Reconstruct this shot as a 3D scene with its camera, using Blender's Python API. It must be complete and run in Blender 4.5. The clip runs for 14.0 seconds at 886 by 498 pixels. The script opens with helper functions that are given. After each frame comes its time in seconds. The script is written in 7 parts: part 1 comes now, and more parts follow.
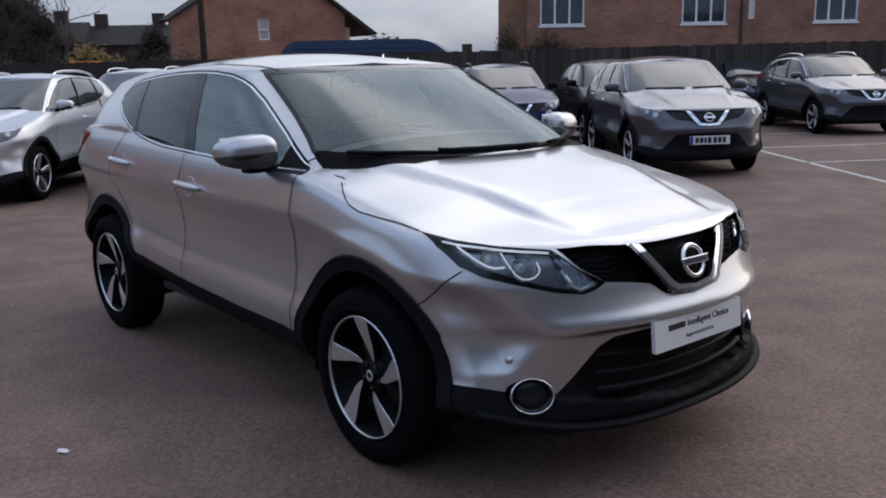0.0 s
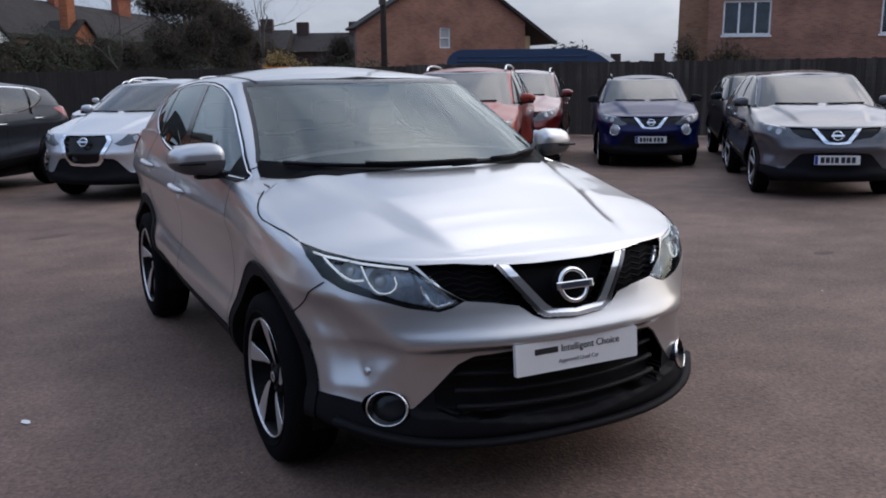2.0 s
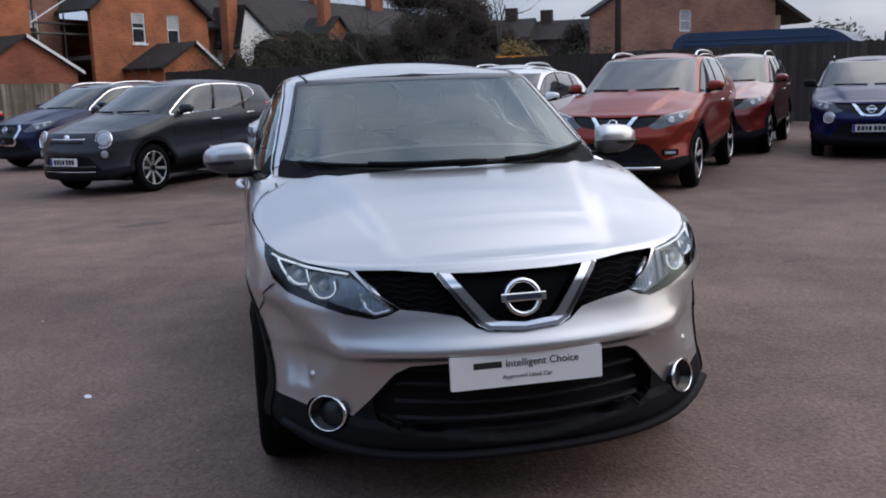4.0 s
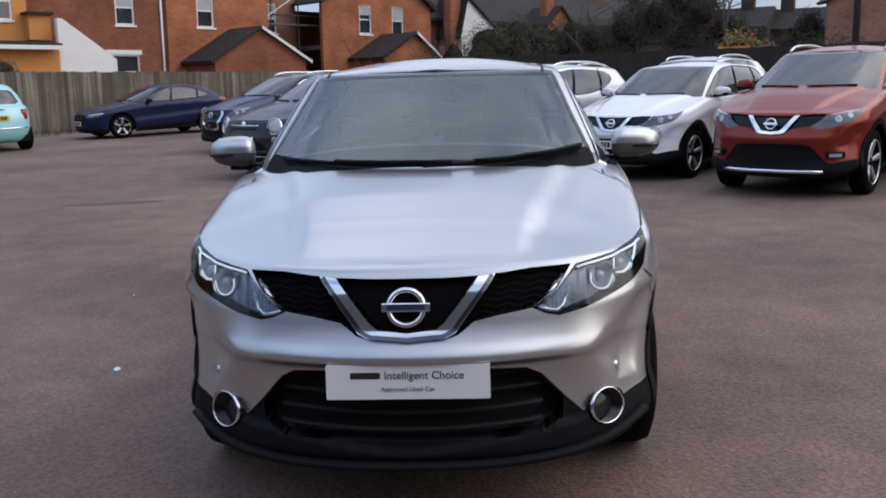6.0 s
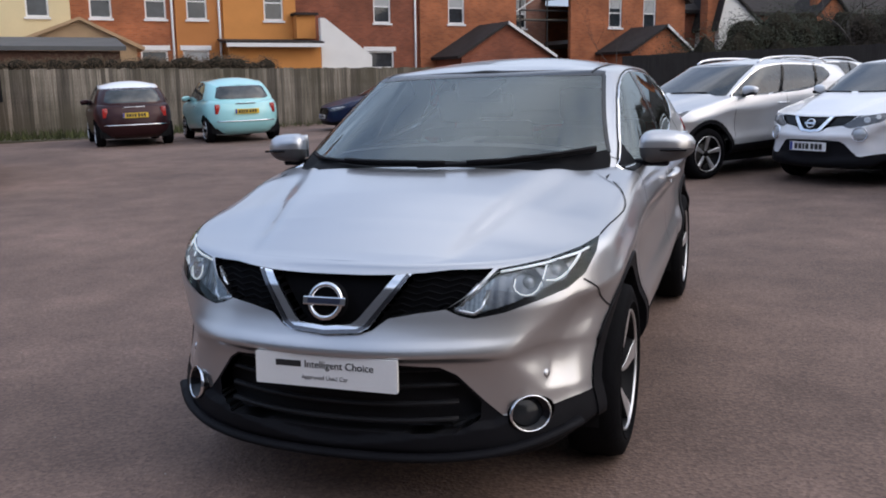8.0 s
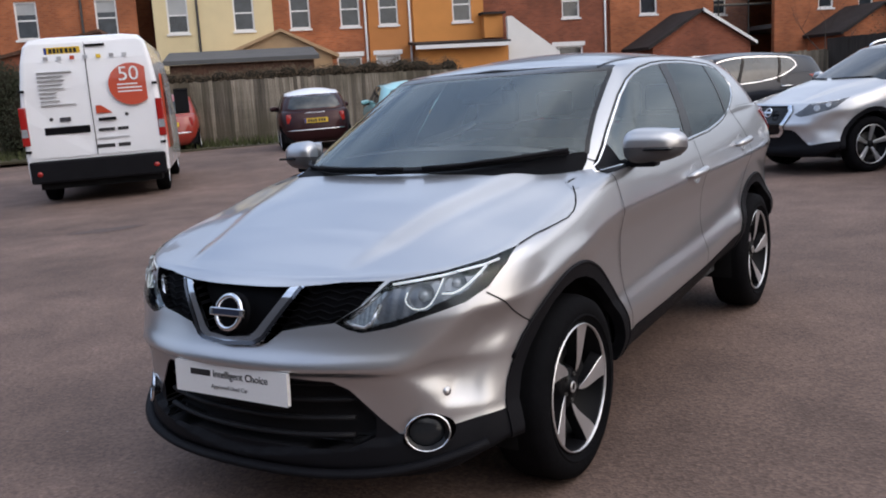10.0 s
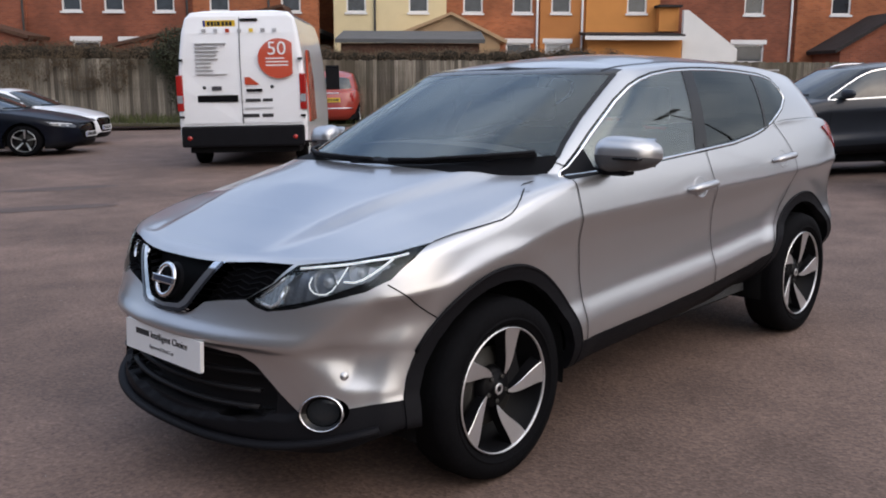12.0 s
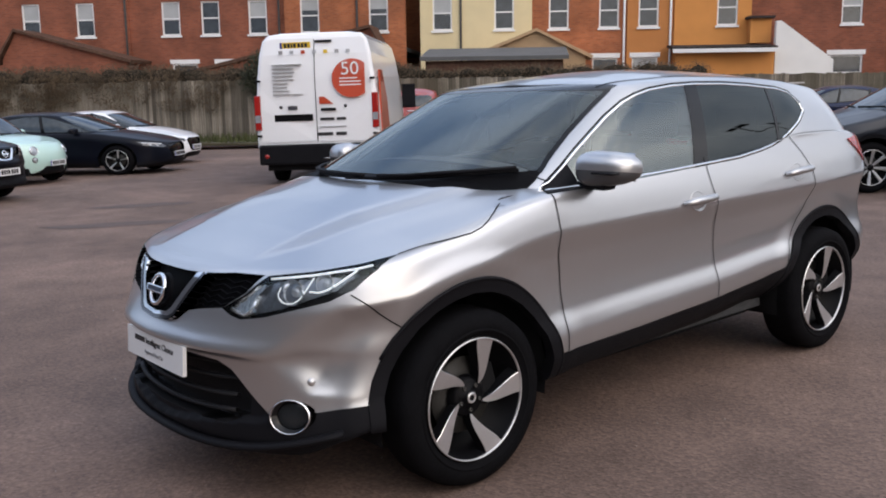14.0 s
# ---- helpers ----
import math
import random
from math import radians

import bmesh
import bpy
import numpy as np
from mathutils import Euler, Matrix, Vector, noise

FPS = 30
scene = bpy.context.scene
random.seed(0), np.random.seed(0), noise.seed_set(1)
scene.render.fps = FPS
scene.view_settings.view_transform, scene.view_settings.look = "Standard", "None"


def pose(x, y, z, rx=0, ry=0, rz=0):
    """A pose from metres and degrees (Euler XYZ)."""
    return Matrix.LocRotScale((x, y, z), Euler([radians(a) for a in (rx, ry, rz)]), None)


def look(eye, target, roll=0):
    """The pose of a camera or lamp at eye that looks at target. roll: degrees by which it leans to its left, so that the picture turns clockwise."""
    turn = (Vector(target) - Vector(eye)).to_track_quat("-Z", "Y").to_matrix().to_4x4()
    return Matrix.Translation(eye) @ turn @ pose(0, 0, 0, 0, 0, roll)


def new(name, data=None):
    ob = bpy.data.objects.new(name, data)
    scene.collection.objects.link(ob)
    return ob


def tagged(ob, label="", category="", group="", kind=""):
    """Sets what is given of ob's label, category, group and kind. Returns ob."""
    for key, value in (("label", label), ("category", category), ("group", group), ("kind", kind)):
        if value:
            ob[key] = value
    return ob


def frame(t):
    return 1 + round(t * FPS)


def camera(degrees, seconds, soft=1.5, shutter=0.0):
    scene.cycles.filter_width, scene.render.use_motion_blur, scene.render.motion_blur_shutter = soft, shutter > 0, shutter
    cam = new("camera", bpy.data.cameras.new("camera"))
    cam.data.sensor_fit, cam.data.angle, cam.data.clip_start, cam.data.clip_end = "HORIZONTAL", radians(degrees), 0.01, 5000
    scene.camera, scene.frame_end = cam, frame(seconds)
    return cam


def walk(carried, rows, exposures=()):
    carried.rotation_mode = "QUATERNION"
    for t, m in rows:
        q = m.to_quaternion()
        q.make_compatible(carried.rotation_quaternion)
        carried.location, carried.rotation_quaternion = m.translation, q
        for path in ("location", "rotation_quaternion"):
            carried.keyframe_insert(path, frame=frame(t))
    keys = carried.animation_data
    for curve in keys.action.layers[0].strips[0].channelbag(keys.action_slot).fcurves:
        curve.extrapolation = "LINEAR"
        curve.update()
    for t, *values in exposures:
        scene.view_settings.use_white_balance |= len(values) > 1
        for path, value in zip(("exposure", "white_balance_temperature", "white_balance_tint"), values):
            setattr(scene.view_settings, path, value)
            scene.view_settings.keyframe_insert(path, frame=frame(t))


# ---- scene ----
cam = camera(52.1, 14.0, 1.9)
PATH = [
    (0, (-2.733, -2.747, 1.489), (-1.487, -1.232, 1.1), -1.6),
    (0.5, (-2.526, -2.897, 1.492), (-1.37, -1.314, 1.095), -2.3),
    (1, (-2.309, -3.107, 1.503), (-1.218, -1.476, 1.115), -3.2),
    (1.5, (-2.098, -3.334, 1.511), (-1.111, -1.636, 1.133), -1.9),
    (2, (-1.844, -3.412, 1.501), (-0.941, -1.666, 1.137), -0.8),
    (2.5, (-1.614, -3.497, 1.509), (-0.848, -1.685, 1.148), -2.1),
    (3, (-1.333, -3.632, 1.52), (-0.743, -1.759, 1.14), -2.5),
    (3.2, (-1.235, -3.69, 1.526), (-0.683, -1.804, 1.153), -2.8),
    (5.3, (-0.152, -3.582, 1.509), (-0.07, -1.624, 1.114), -1.1),
    (5.5, (-0.049, -3.599, 1.523), (-0.011, -1.638, 1.132), -1.6),
    (6, (0.274, -3.618, 1.516), (0.167, -1.657, 1.133), -1.7),
    (6.5, (0.546, -3.599, 1.504), (0.308, -1.655, 1.099), -1.7),
    (7, (0.811, -3.514, 1.521), (0.447, -1.59, 1.115), -2.2),
    (7.5, (1.098, -3.484, 1.513), (0.606, -1.588, 1.112), -2.9),
    (8, (1.364, -3.483, 1.518), (0.704, -1.634, 1.14), -1.9),
    (8.5, (1.565, -3.338, 1.512), (0.792, -1.533, 1.13), -1.1),
    (8.7, (1.657, -3.274, 1.475), (0.834, -1.489, 1.106), -3.1),
    (10.8, (2.604, -2.791, 1.5), (1.382, -1.252, 1.126), -2.1),
    (11, (2.695, -2.762, 1.485), (1.431, -1.257, 1.115), -1.9),
    (11.5, (2.846, -2.624, 1.472), (1.526, -1.165, 1.11), -1.6),
    (12, (2.946, -2.451, 1.487), (1.581, -1.038, 1.115), -1.0),
    (12.5, (3.115, -2.326, 1.476), (1.707, -0.956, 1.097), -2.1),
    (13, (3.305, -2.234, 1.481), (1.833, -0.927, 1.129), -1.0),
    (13.5, (3.349, -2.204, 1.481), (1.848, -0.927, 1.143), -1.6),
    (14, (3.344, -2.2, 1.484), (1.831, -0.935, 1.152), -1.9),
]
walk(cam, [(t, look(eye, target, roll)) for t, eye, target, roll in PATH], [(0, -0.34, 6500, 10), (3.0, -0.2, 6500, 10), (6.0, -0.04, 6600, 10), (11.0, -0.02, 6850, 10), (14.0, 0.06, 6950, 10)])

# ---- world, sun ----
world = bpy.data.worlds.new("world")
scene.world = world
world.use_nodes = True


def make_sky():
    nt = world.node_tree
    nt.nodes.clear()
    out = nt.nodes.new("ShaderNodeOutputWorld")
    bg = nt.nodes.new("ShaderNodeBackground")
    sky = nt.nodes.new("ShaderNodeTexSky")
    sky.sky_type, sky.sun_disc = "NISHITA", False
    sky.sun_elevation, sky.sun_rotation = radians(32), radians(SUN_TURN)
    sky.air_density, sky.dust_density = 1.0, 2.0
    tc = nt.nodes.new("ShaderNodeTexCoord")
    mp = nt.nodes.new("ShaderNodeMapping")
    mp.inputs["Scale"].default_value = (1.0, 1.0, 2.6)
    no = nt.nodes.new("ShaderNodeTexNoise")
    no.inputs["Scale"].default_value, no.inputs["Detail"].default_value = 1.7, 6.0
    no.inputs["Roughness"].default_value = 0.55
    ramp = nt.nodes.new("ShaderNodeValToRGB")
    ramp.color_ramp.elements[0].position, ramp.color_ramp.elements[1].position = 0.36, 0.66
    ramp.color_ramp.elements[0].color = (2.6, 3.7, 5.8, 1)
    ramp.color_ramp.elements[1].color = (11.2, 11.9, 13.3, 1)
    mix = nt.nodes.new("ShaderNodeMixRGB")
    mix.inputs[0].default_value = 0.75
    bg.inputs[1].default_value = SKY
    link = nt.links.new
    link(tc.outputs["Generated"], mp.inputs[0])
    link(mp.outputs[0], no.inputs["Vector"])
    link(no.outputs["Fac"], ramp.inputs[0])
    link(sky.outputs[0], mix.inputs[1])
    link(ramp.outputs[0], mix.inputs[2])
    # overcast: dimmer towards the horizon than overhead
    sep, grad, dim = nt.nodes.new("ShaderNodeSeparateXYZ"), nt.nodes.new("ShaderNodeMapRange"), nt.nodes.new("ShaderNodeVectorMath")
    for key, value in (("From Min", 0.0), ("From Max", 0.7), ("To Min", 0.68), ("To Max", 1.35)):
        grad.inputs[key].default_value = value
    dim.operation = "SCALE"
    link(tc.outputs["Generated"], sep.inputs[0])
    link(sep.outputs["Z"], grad.inputs["Value"])
    # the veiled sun: a broad, soft brightening of the cloud round its place
    dot, soft, wide = nt.nodes.new("ShaderNodeVectorMath"), nt.nodes.new("ShaderNodeMath"), nt.nodes.new("ShaderNodeMapRange")
    dot.operation, soft.operation = "DOT_PRODUCT", "MULTIPLY"
    dot.inputs[1].default_value = Vector((25, 2, 16)).normalized()
    wide.inputs["From Min"].default_value, wide.inputs["From Max"].default_value = 0.4, 1.0
    wide.interpolation_type = "SMOOTHSTEP"
    wide.inputs["To Min"].default_value, wide.inputs["To Max"].default_value = 0.97, 1.75
    link(tc.outputs["Generated"], dot.inputs[0])
    link(dot.outputs["Value"], wide.inputs["Value"])
    link(wide.outputs[0], soft.inputs[0])
    link(grad.outputs[0], soft.inputs[1])
    # its light is warm, the cloud away from it bluer
    warm, tint = nt.nodes.new("ShaderNodeMixRGB"), nt.nodes.new("ShaderNodeMixRGB")
    near = nt.nodes.new("ShaderNodeMapRange")
    near.interpolation_type = "SMOOTHSTEP"
    near.inputs["From Min"].default_value, near.inputs["From Max"].default_value = -0.3, 0.95
    warm.inputs[1].default_value, warm.inputs[2].default_value = (0.86, 0.95, 1.1, 1), (1.1, 1.03, 0.97, 1)
    tint.blend_type, tint.inputs[0].default_value = "MULTIPLY", 1.0
    link(dot.outputs["Value"], near.inputs["Value"])
    link(near.outputs[0], warm.inputs[0])
    link(mix.outputs[0], tint.inputs[1])
    link(warm.outputs[0], tint.inputs[2])
    link(tint.outputs[0], dim.inputs[0])
    link(soft.outputs[0], dim.inputs["Scale"])
    link(dim.outputs[0], bg.inputs[0])
    link(bg.outputs[0], out.inputs[0])


SKY = 0.113
SUN_TURN = 88.0
make_sky()
sun = new("sun", bpy.data.lights.new("sun", "SUN"))
sun.data.energy, sun.data.angle, sun.data.color = 0.6, radians(90), (1.0, 0.88, 0.76)
sun.matrix_world = look((28, 1, 18), (0, 0, 0))

# ---- materials ----


def mat(name, color, rough=0.5, metal=0.0, var=0.15, scale=6.0, bump=0.0, coat=0.0, fine=120.0, spec=0.5, randomize=0.0):
    """Procedural surface: base colour varied at two scales, with fine relief."""
    m = bpy.data.materials.new(name)
    m.use_nodes = True
    nt = m.node_tree
    p = nt.nodes["Principled BSDF"]
    p.inputs["Roughness"].default_value, p.inputs["Metallic"].default_value = rough, metal
    p.inputs["Coat Weight"].default_value, p.inputs["Coat Roughness"].default_value = coat, 0.04
    p.inputs["Specular IOR Level"].default_value = spec
    p.inputs["Base Color"].default_value = (*color, 1)
    link = nt.links.new
    if var or bump:
        tc = nt.nodes.new("ShaderNodeTexCoord")
        a = nt.nodes.new("ShaderNodeTexNoise")
        a.inputs["Scale"].default_value, a.inputs["Detail"].default_value = scale, 4
        b = nt.nodes.new("ShaderNodeTexNoise")
        b.inputs["Scale"].default_value, b.inputs["Detail"].default_value = fine, 2
        link(tc.outputs["Object"], a.inputs["Vector"])
        link(tc.outputs["Object"], b.inputs["Vector"])
        add = nt.nodes.new("ShaderNodeMath")
        add.operation = "ADD"
        link(a.outputs["Fac"], add.inputs[0])
        link(b.outputs["Fac"], add.inputs[1])
        mr = nt.nodes.new("ShaderNodeMapRange")
        mr.inputs["From Min"].default_value, mr.inputs["From Max"].default_value = 0.6, 1.4
        mr.inputs["To Min"].default_value, mr.inputs["To Max"].default_value = 1 - var, 1 + var
        link(add.outputs[0], mr.inputs["Value"])
        last = mr.outputs[0]
        if randomize:
            oi = nt.nodes.new("ShaderNodeObjectInfo")
            r2 = nt.nodes.new("ShaderNodeMapRange")
            r2.inputs["To Min"].default_value, r2.inputs["To Max"].default_value = 1 - randomize, 1 + randomize
            link(oi.outputs["Random"], r2.inputs["Value"])
            mu = nt.nodes.new("ShaderNodeMath")
            mu.operation = "MULTIPLY"
            link(last, mu.inputs[0])
            link(r2.outputs[0], mu.inputs[1])
            last = mu.outputs[0]
        sc = nt.nodes.new("ShaderNodeVectorMath")
        sc.operation = "SCALE"
        sc.inputs[0].default_value = color
        link(last, sc.inputs["Scale"])
        link(sc.outputs[0], p.inputs["Base Color"])
        if bump:
            bp = nt.nodes.new("ShaderNodeBump")
            bp.inputs["Strength"].default_value, bp.inputs["Distance"].default_value = bump, 0.02
            link(b.outputs["Fac"], bp.inputs["Height"])
            link(bp.outputs[0], p.inputs["Normal"])
    return m


def paint(name, color, metal=0.35, rough=0.34, dirt=0.06, coat=1.0, spec=0.5):
    return mat(name, color, rough, metal, dirt, 1.6, 0.0, coat, 900.0, spec)


def glass(name, tint, rough=0.0, ior=2.0, haze=0.0):
    """Thin sheet glass: clear through, mirror-like at grazing angles, with a film of dust."""
    m = bpy.data.materials.new(name)
    m.use_nodes = True
    nt = m.node_tree
    nt.nodes.clear()
    out, mx = nt.nodes.new("ShaderNodeOutputMaterial"), nt.nodes.new("ShaderNodeMixShader")
    tr, gl, fr = nt.nodes.new("ShaderNodeBsdfTransparent"), nt.nodes.new("ShaderNodeBsdfGlossy"), nt.nodes.new("ShaderNodeFresnel")
    tr.inputs[0].default_value = (*tint, 1)
    gl.inputs["Roughness"].default_value = rough
    gl.inputs[0].default_value = (0.86, 0.94, 0.94, 1)
    fr.inputs[0].default_value = ior
    if haze:
        dust, film = nt.nodes.new("ShaderNodeMixShader"), nt.nodes.new("ShaderNodeBsdfDiffuse")
        dust.inputs[0].default_value, film.inputs[0].default_value = haze, (0.62, 0.7, 0.7, 1)
    nt.links.new(fr.outputs[0], mx.inputs[0])
    if haze:
        nt.links.new(tr.outputs[0], dust.inputs[1])
        nt.links.new(film.outputs[0], dust.inputs[2])
    nt.links.new(dust.outputs[0] if haze else tr.outputs[0], mx.inputs[1])
    nt.links.new(gl.outputs[0], mx.inputs[2])
    nt.links.new(mx.outputs[0], out.inputs[0])
    return m


def asphalt():
    """Worn car park asphalt: pale and dark stone chips in a brown-grey binder, with broad patches and fine cracks."""
    m = bpy.data.materials.new("asphalt")
    m.use_nodes = True
    nt = m.node_tree
    p = nt.nodes["Principled BSDF"]
    p.inputs["Roughness"].default_value, p.inputs["Specular IOR Level"].default_value = 0.8, 0.35
    tc = nt.nodes.new("ShaderNodeTexCoord")
    link = nt.links.new

    def cloud(scale, detail, lo, hi, low, high):
        n, r = nt.nodes.new("ShaderNodeTexNoise"), nt.nodes.new("ShaderNodeMapRange")
        n.inputs["Scale"].default_value, n.inputs["Detail"].default_value = scale, detail
        for key, value in (("From Min", lo), ("From Max", hi), ("To Min", low), ("To Max", high)):
            r.inputs[key].default_value = value
        link(tc.outputs["Object"], n.inputs["Vector"])
        link(n.outputs["Fac"], r.inputs["Value"])
        return r.outputs[0], n.outputs["Fac"]

    def times(a, b):
        n = nt.nodes.new("ShaderNodeMath")
        n.operation = "MULTIPLY"
        link(a, n.inputs[0])
        link(b, n.inputs[1])
        return n.outputs[0]

    broad, _ = cloud(0.45, 6, 0.33, 0.67, 0.7, 1.22)
    mid, _ = cloud(2.6, 6, 0.3, 0.7, 0.82, 1.18)
    fine, _ = cloud(38, 3, 0.35, 0.65, 0.86, 1.14)
    vo = nt.nodes.new("ShaderNodeTexVoronoi")
    vo.inputs["Scale"].default_value = 75
    link(tc.outputs["Object"], vo.inputs["Vector"])
    chip = nt.nodes.new("ShaderNodeMapRange")
    for key, value in (("From Min", 0.0), ("From Max", 1.0), ("To Min", 0.72), ("To Max", 1.34)):
        chip.inputs[key].default_value = value
    bw = nt.nodes.new("ShaderNodeRGBToBW")
    link(vo.outputs["Color"], bw.inputs[0])
    link(bw.outputs[0], chip.inputs["Value"])
    tone = times(times(broad, mid), times(fine, chip.outputs[0]))
    sc = nt.nodes.new("ShaderNodeVectorMath")
    sc.operation = "SCALE"
    sc.inputs[0].default_value = (0.160, 0.107, 0.086)
    link(tone, sc.inputs["Scale"])
    link(sc.outputs[0], p.inputs["Base Color"])
    bp = nt.nodes.new("ShaderNodeBump")
    bp.inputs["Strength"].default_value, bp.inputs["Distance"].default_value = 0.35, 0.01
    link(vo.outputs["Distance"], bp.inputs["Height"])
    link(bp.outputs[0], p.inputs["Normal"])
    return m


SILVER = paint("silver_paint", (0.545, 0.548, 0.56), 0.86, 0.31, 0.03, 0.8)
PLASTIC = mat("black_plastic", (0.009, 0.009, 0.011), 0.55, 0, 0.2, 5, 0.1, 0, 400, 0.08)
GLOSSBLACK = mat("gloss_black", (0.006, 0.006, 0.007), 0.15, 0, 0.1, 4, spec=0.3)
RUBBER = mat("tyre_rubber", (0.006, 0.006, 0.007), 0.75, 0, 0.25, 9, 0.1, 0, 60, 0.04)
CHROME = mat("chrome", (0.82, 0.83, 0.85), 0.07, 1.0, 0.02, 8)
ALLOY = mat("machined_alloy", (0.66, 0.66, 0.67), 0.34, 0.85, 0.05, 20)
DARKALLOY = mat("dark_alloy", (0.004, 0.004, 0.005), 0.45, 0.0, 0.1, 9, spec=0.12)
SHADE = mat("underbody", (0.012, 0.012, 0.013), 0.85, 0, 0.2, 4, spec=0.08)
GLASS = glass("clear_glass", (0.82, 0.9, 0.89), 0.0, 1.72, 0.045)
SIDEGLASS = glass("side_glass", (0.8, 0.88, 0.84), 0.0, 2.2, 0.03)
TINT = glass("privacy_glass", (0.06, 0.062, 0.066), 0.0, 1.52)
LENS = glass("lamp_lens", (0.94, 0.96, 0.98), 0.0, 1.45)
DARKGLASS = mat("dark_window_glass", (0.018, 0.024, 0.027), 0.03, 0, 0.2, 3, 0, 0.0, 30, 0.9)
LAMP = mat("lamp_reflector", (0.9, 0.92, 0.95), 0.14, 0.75, 0.05, 20)
LED = mat("white_lamp_bar", (0.85, 0.87, 0.9), 0.25, 0, 0.02, 20)
REDLAMP = mat("red_lamp", (0.35, 0.015, 0.012), 0.12, 0, 0.1, 20, 0, 0.6)
WHITE = mat("white_plate", (0.8, 0.8, 0.8), 0.35, 0, 0.02, 5)
YELLOW = mat("yellow_plate", (0.75, 0.5, 0.04), 0.4, 0, 0.05, 5)
INK = mat("dark_ink", (0.02, 0.02, 0.022), 0.5, 0, 0.05, 5)
SEAT = mat("dark_cloth", (0.045, 0.047, 0.05), 0.9, 0, 0.3, 20, 0.3, 0, 300)
ASPHALT = asphalt()
BRICK = mat("red_brick", (0.33, 0.105, 0.045), 0.85, 0, 0.3, 1.2, 0.4, 0, 14)
SLATE = mat("roof_slate", (0.036, 0.031, 0.03), 0.8, 0, 0.35, 1.2, 0.3, 0, 10, 0.2)
def board_wood(name, tone, moss, randomize):
    """Weathered upright boards: each of its own tone, with grain streaks down the board, knots of dirt and green damp."""
    m = mat(name, tone, 0.88, 0, 0.3, 1.2, 0.4, 0, 30, 0.25, randomize)
    nt = m.node_tree
    p = nt.nodes["Principled BSDF"]
    was = p.inputs["Base Color"].links[0].from_socket
    mp, n1 = nt.nodes.new("ShaderNodeMapping"), nt.nodes.new("ShaderNodeTexNoise")
    mp.inputs["Scale"].default_value = (34, 34, 0.8)
    n1.inputs["Scale"].default_value, n1.inputs["Detail"].default_value = 1.0, 4
    r1, r2, n2 = nt.nodes.new("ShaderNodeMapRange"), nt.nodes.new("ShaderNodeMapRange"), nt.nodes.new("ShaderNodeTexNoise")
    n2.inputs["Scale"].default_value, n2.inputs["Detail"].default_value = 0.7, 5
    for r, lo, hi, a, b in ((r1, 0.3, 0.7, 0.55, 1.45), (r2, 0.42, 0.68, 0.0, 0.8)):
        for key, value in (("From Min", lo), ("From Max", hi), ("To Min", a), ("To Max", b)):
            r.inputs[key].default_value = value
    sc, mx = nt.nodes.new("ShaderNodeVectorMath"), nt.nodes.new("ShaderNodeMixRGB")
    sc.operation = "SCALE"
    mx.inputs[2].default_value = (*moss, 1)
    geo = nt.nodes.new("ShaderNodeNewGeometry")
    link = nt.links.new
    link(geo.outputs["Position"], mp.inputs[0])
    link(mp.outputs[0], n1.inputs["Vector"])
    link(geo.outputs["Position"], n2.inputs["Vector"])
    link(n1.outputs["Fac"], r1.inputs["Value"])
    link(n2.outputs["Fac"], r2.inputs["Value"])
    link(was, sc.inputs[0])
    link(r1.outputs[0], sc.inputs["Scale"])
    link(r2.outputs[0], mx.inputs[0])
    link(sc.outputs[0], mx.inputs[1])
    link(mx.outputs[0], p.inputs["Base Color"])
    return m


WOOD = board_wood("weathered_wood", (0.185, 0.16, 0.128), (0.085, 0.074, 0.05), 0.55)

# ---- mesh helpers ----


def curve(*pts):
    """Smooth monotone curve through (x, y) pairs."""
    xs, ys = np.array([p[0] for p in pts], float), np.array([p[1] for p in pts], float)
    h, d = np.diff(xs), np.diff(ys) / np.diff(xs)
    m = np.zeros(len(xs))
    for i in range(1, len(xs) - 1):
        if d[i - 1] * d[i] > 0:
            w1, w2 = 2 * h[i] + h[i - 1], h[i] + 2 * h[i - 1]
            m[i] = (w1 + w2) / (w1 / d[i - 1] + w2 / d[i])
    m[0], m[-1] = d[0], d[-1]

    def f(x):
        x = np.clip(np.asarray(x, float), xs[0], xs[-1])
        i = np.clip(np.searchsorted(xs, x, "right") - 1, 0, len(h) - 1)
        t = (x - xs[i]) / h[i]
        return ys[i] * (1 + 2 * t) * (1 - t) ** 2 + h[i] * m[i] * t * (1 - t) ** 2 + ys[i + 1] * t * t * (3 - 2 * t) + h[i] * m[i + 1] * t * t * (t - 1)

    return f


def part(name, bm, material, parent=None, label="", smooth=False, m=None):
    """Links a bmesh as one mesh object under a thing or a part."""
    me = bpy.data.meshes.new(name)
    layer = bm.verts.layers.float_vector.get("n")
    normals = [v[layer].normalized() for v in bm.verts] if layer else None
    bm.to_mesh(me)
    bm.free()
    mats = material if isinstance(material, (list, tuple)) else [material]
    for one in mats:
        me.materials.append(one)
    if smooth:
        me.polygons.foreach_set("use_smooth", [True] * len(me.polygons))
    if normals and len(normals) == len(me.vertices):
        me.normals_split_custom_set_from_vertices(normals)
    ob = new(name, me)
    if parent:
        ob.parent = parent
    if m is not None:
        ob.matrix_basis = m
    if label:
        ob["label"] = label
    return ob


def empty(name, m, label="", category="", group="", kind=""):
    ob = new(name)
    ob.matrix_basis = m
    return tagged(ob, label, category, group, kind)


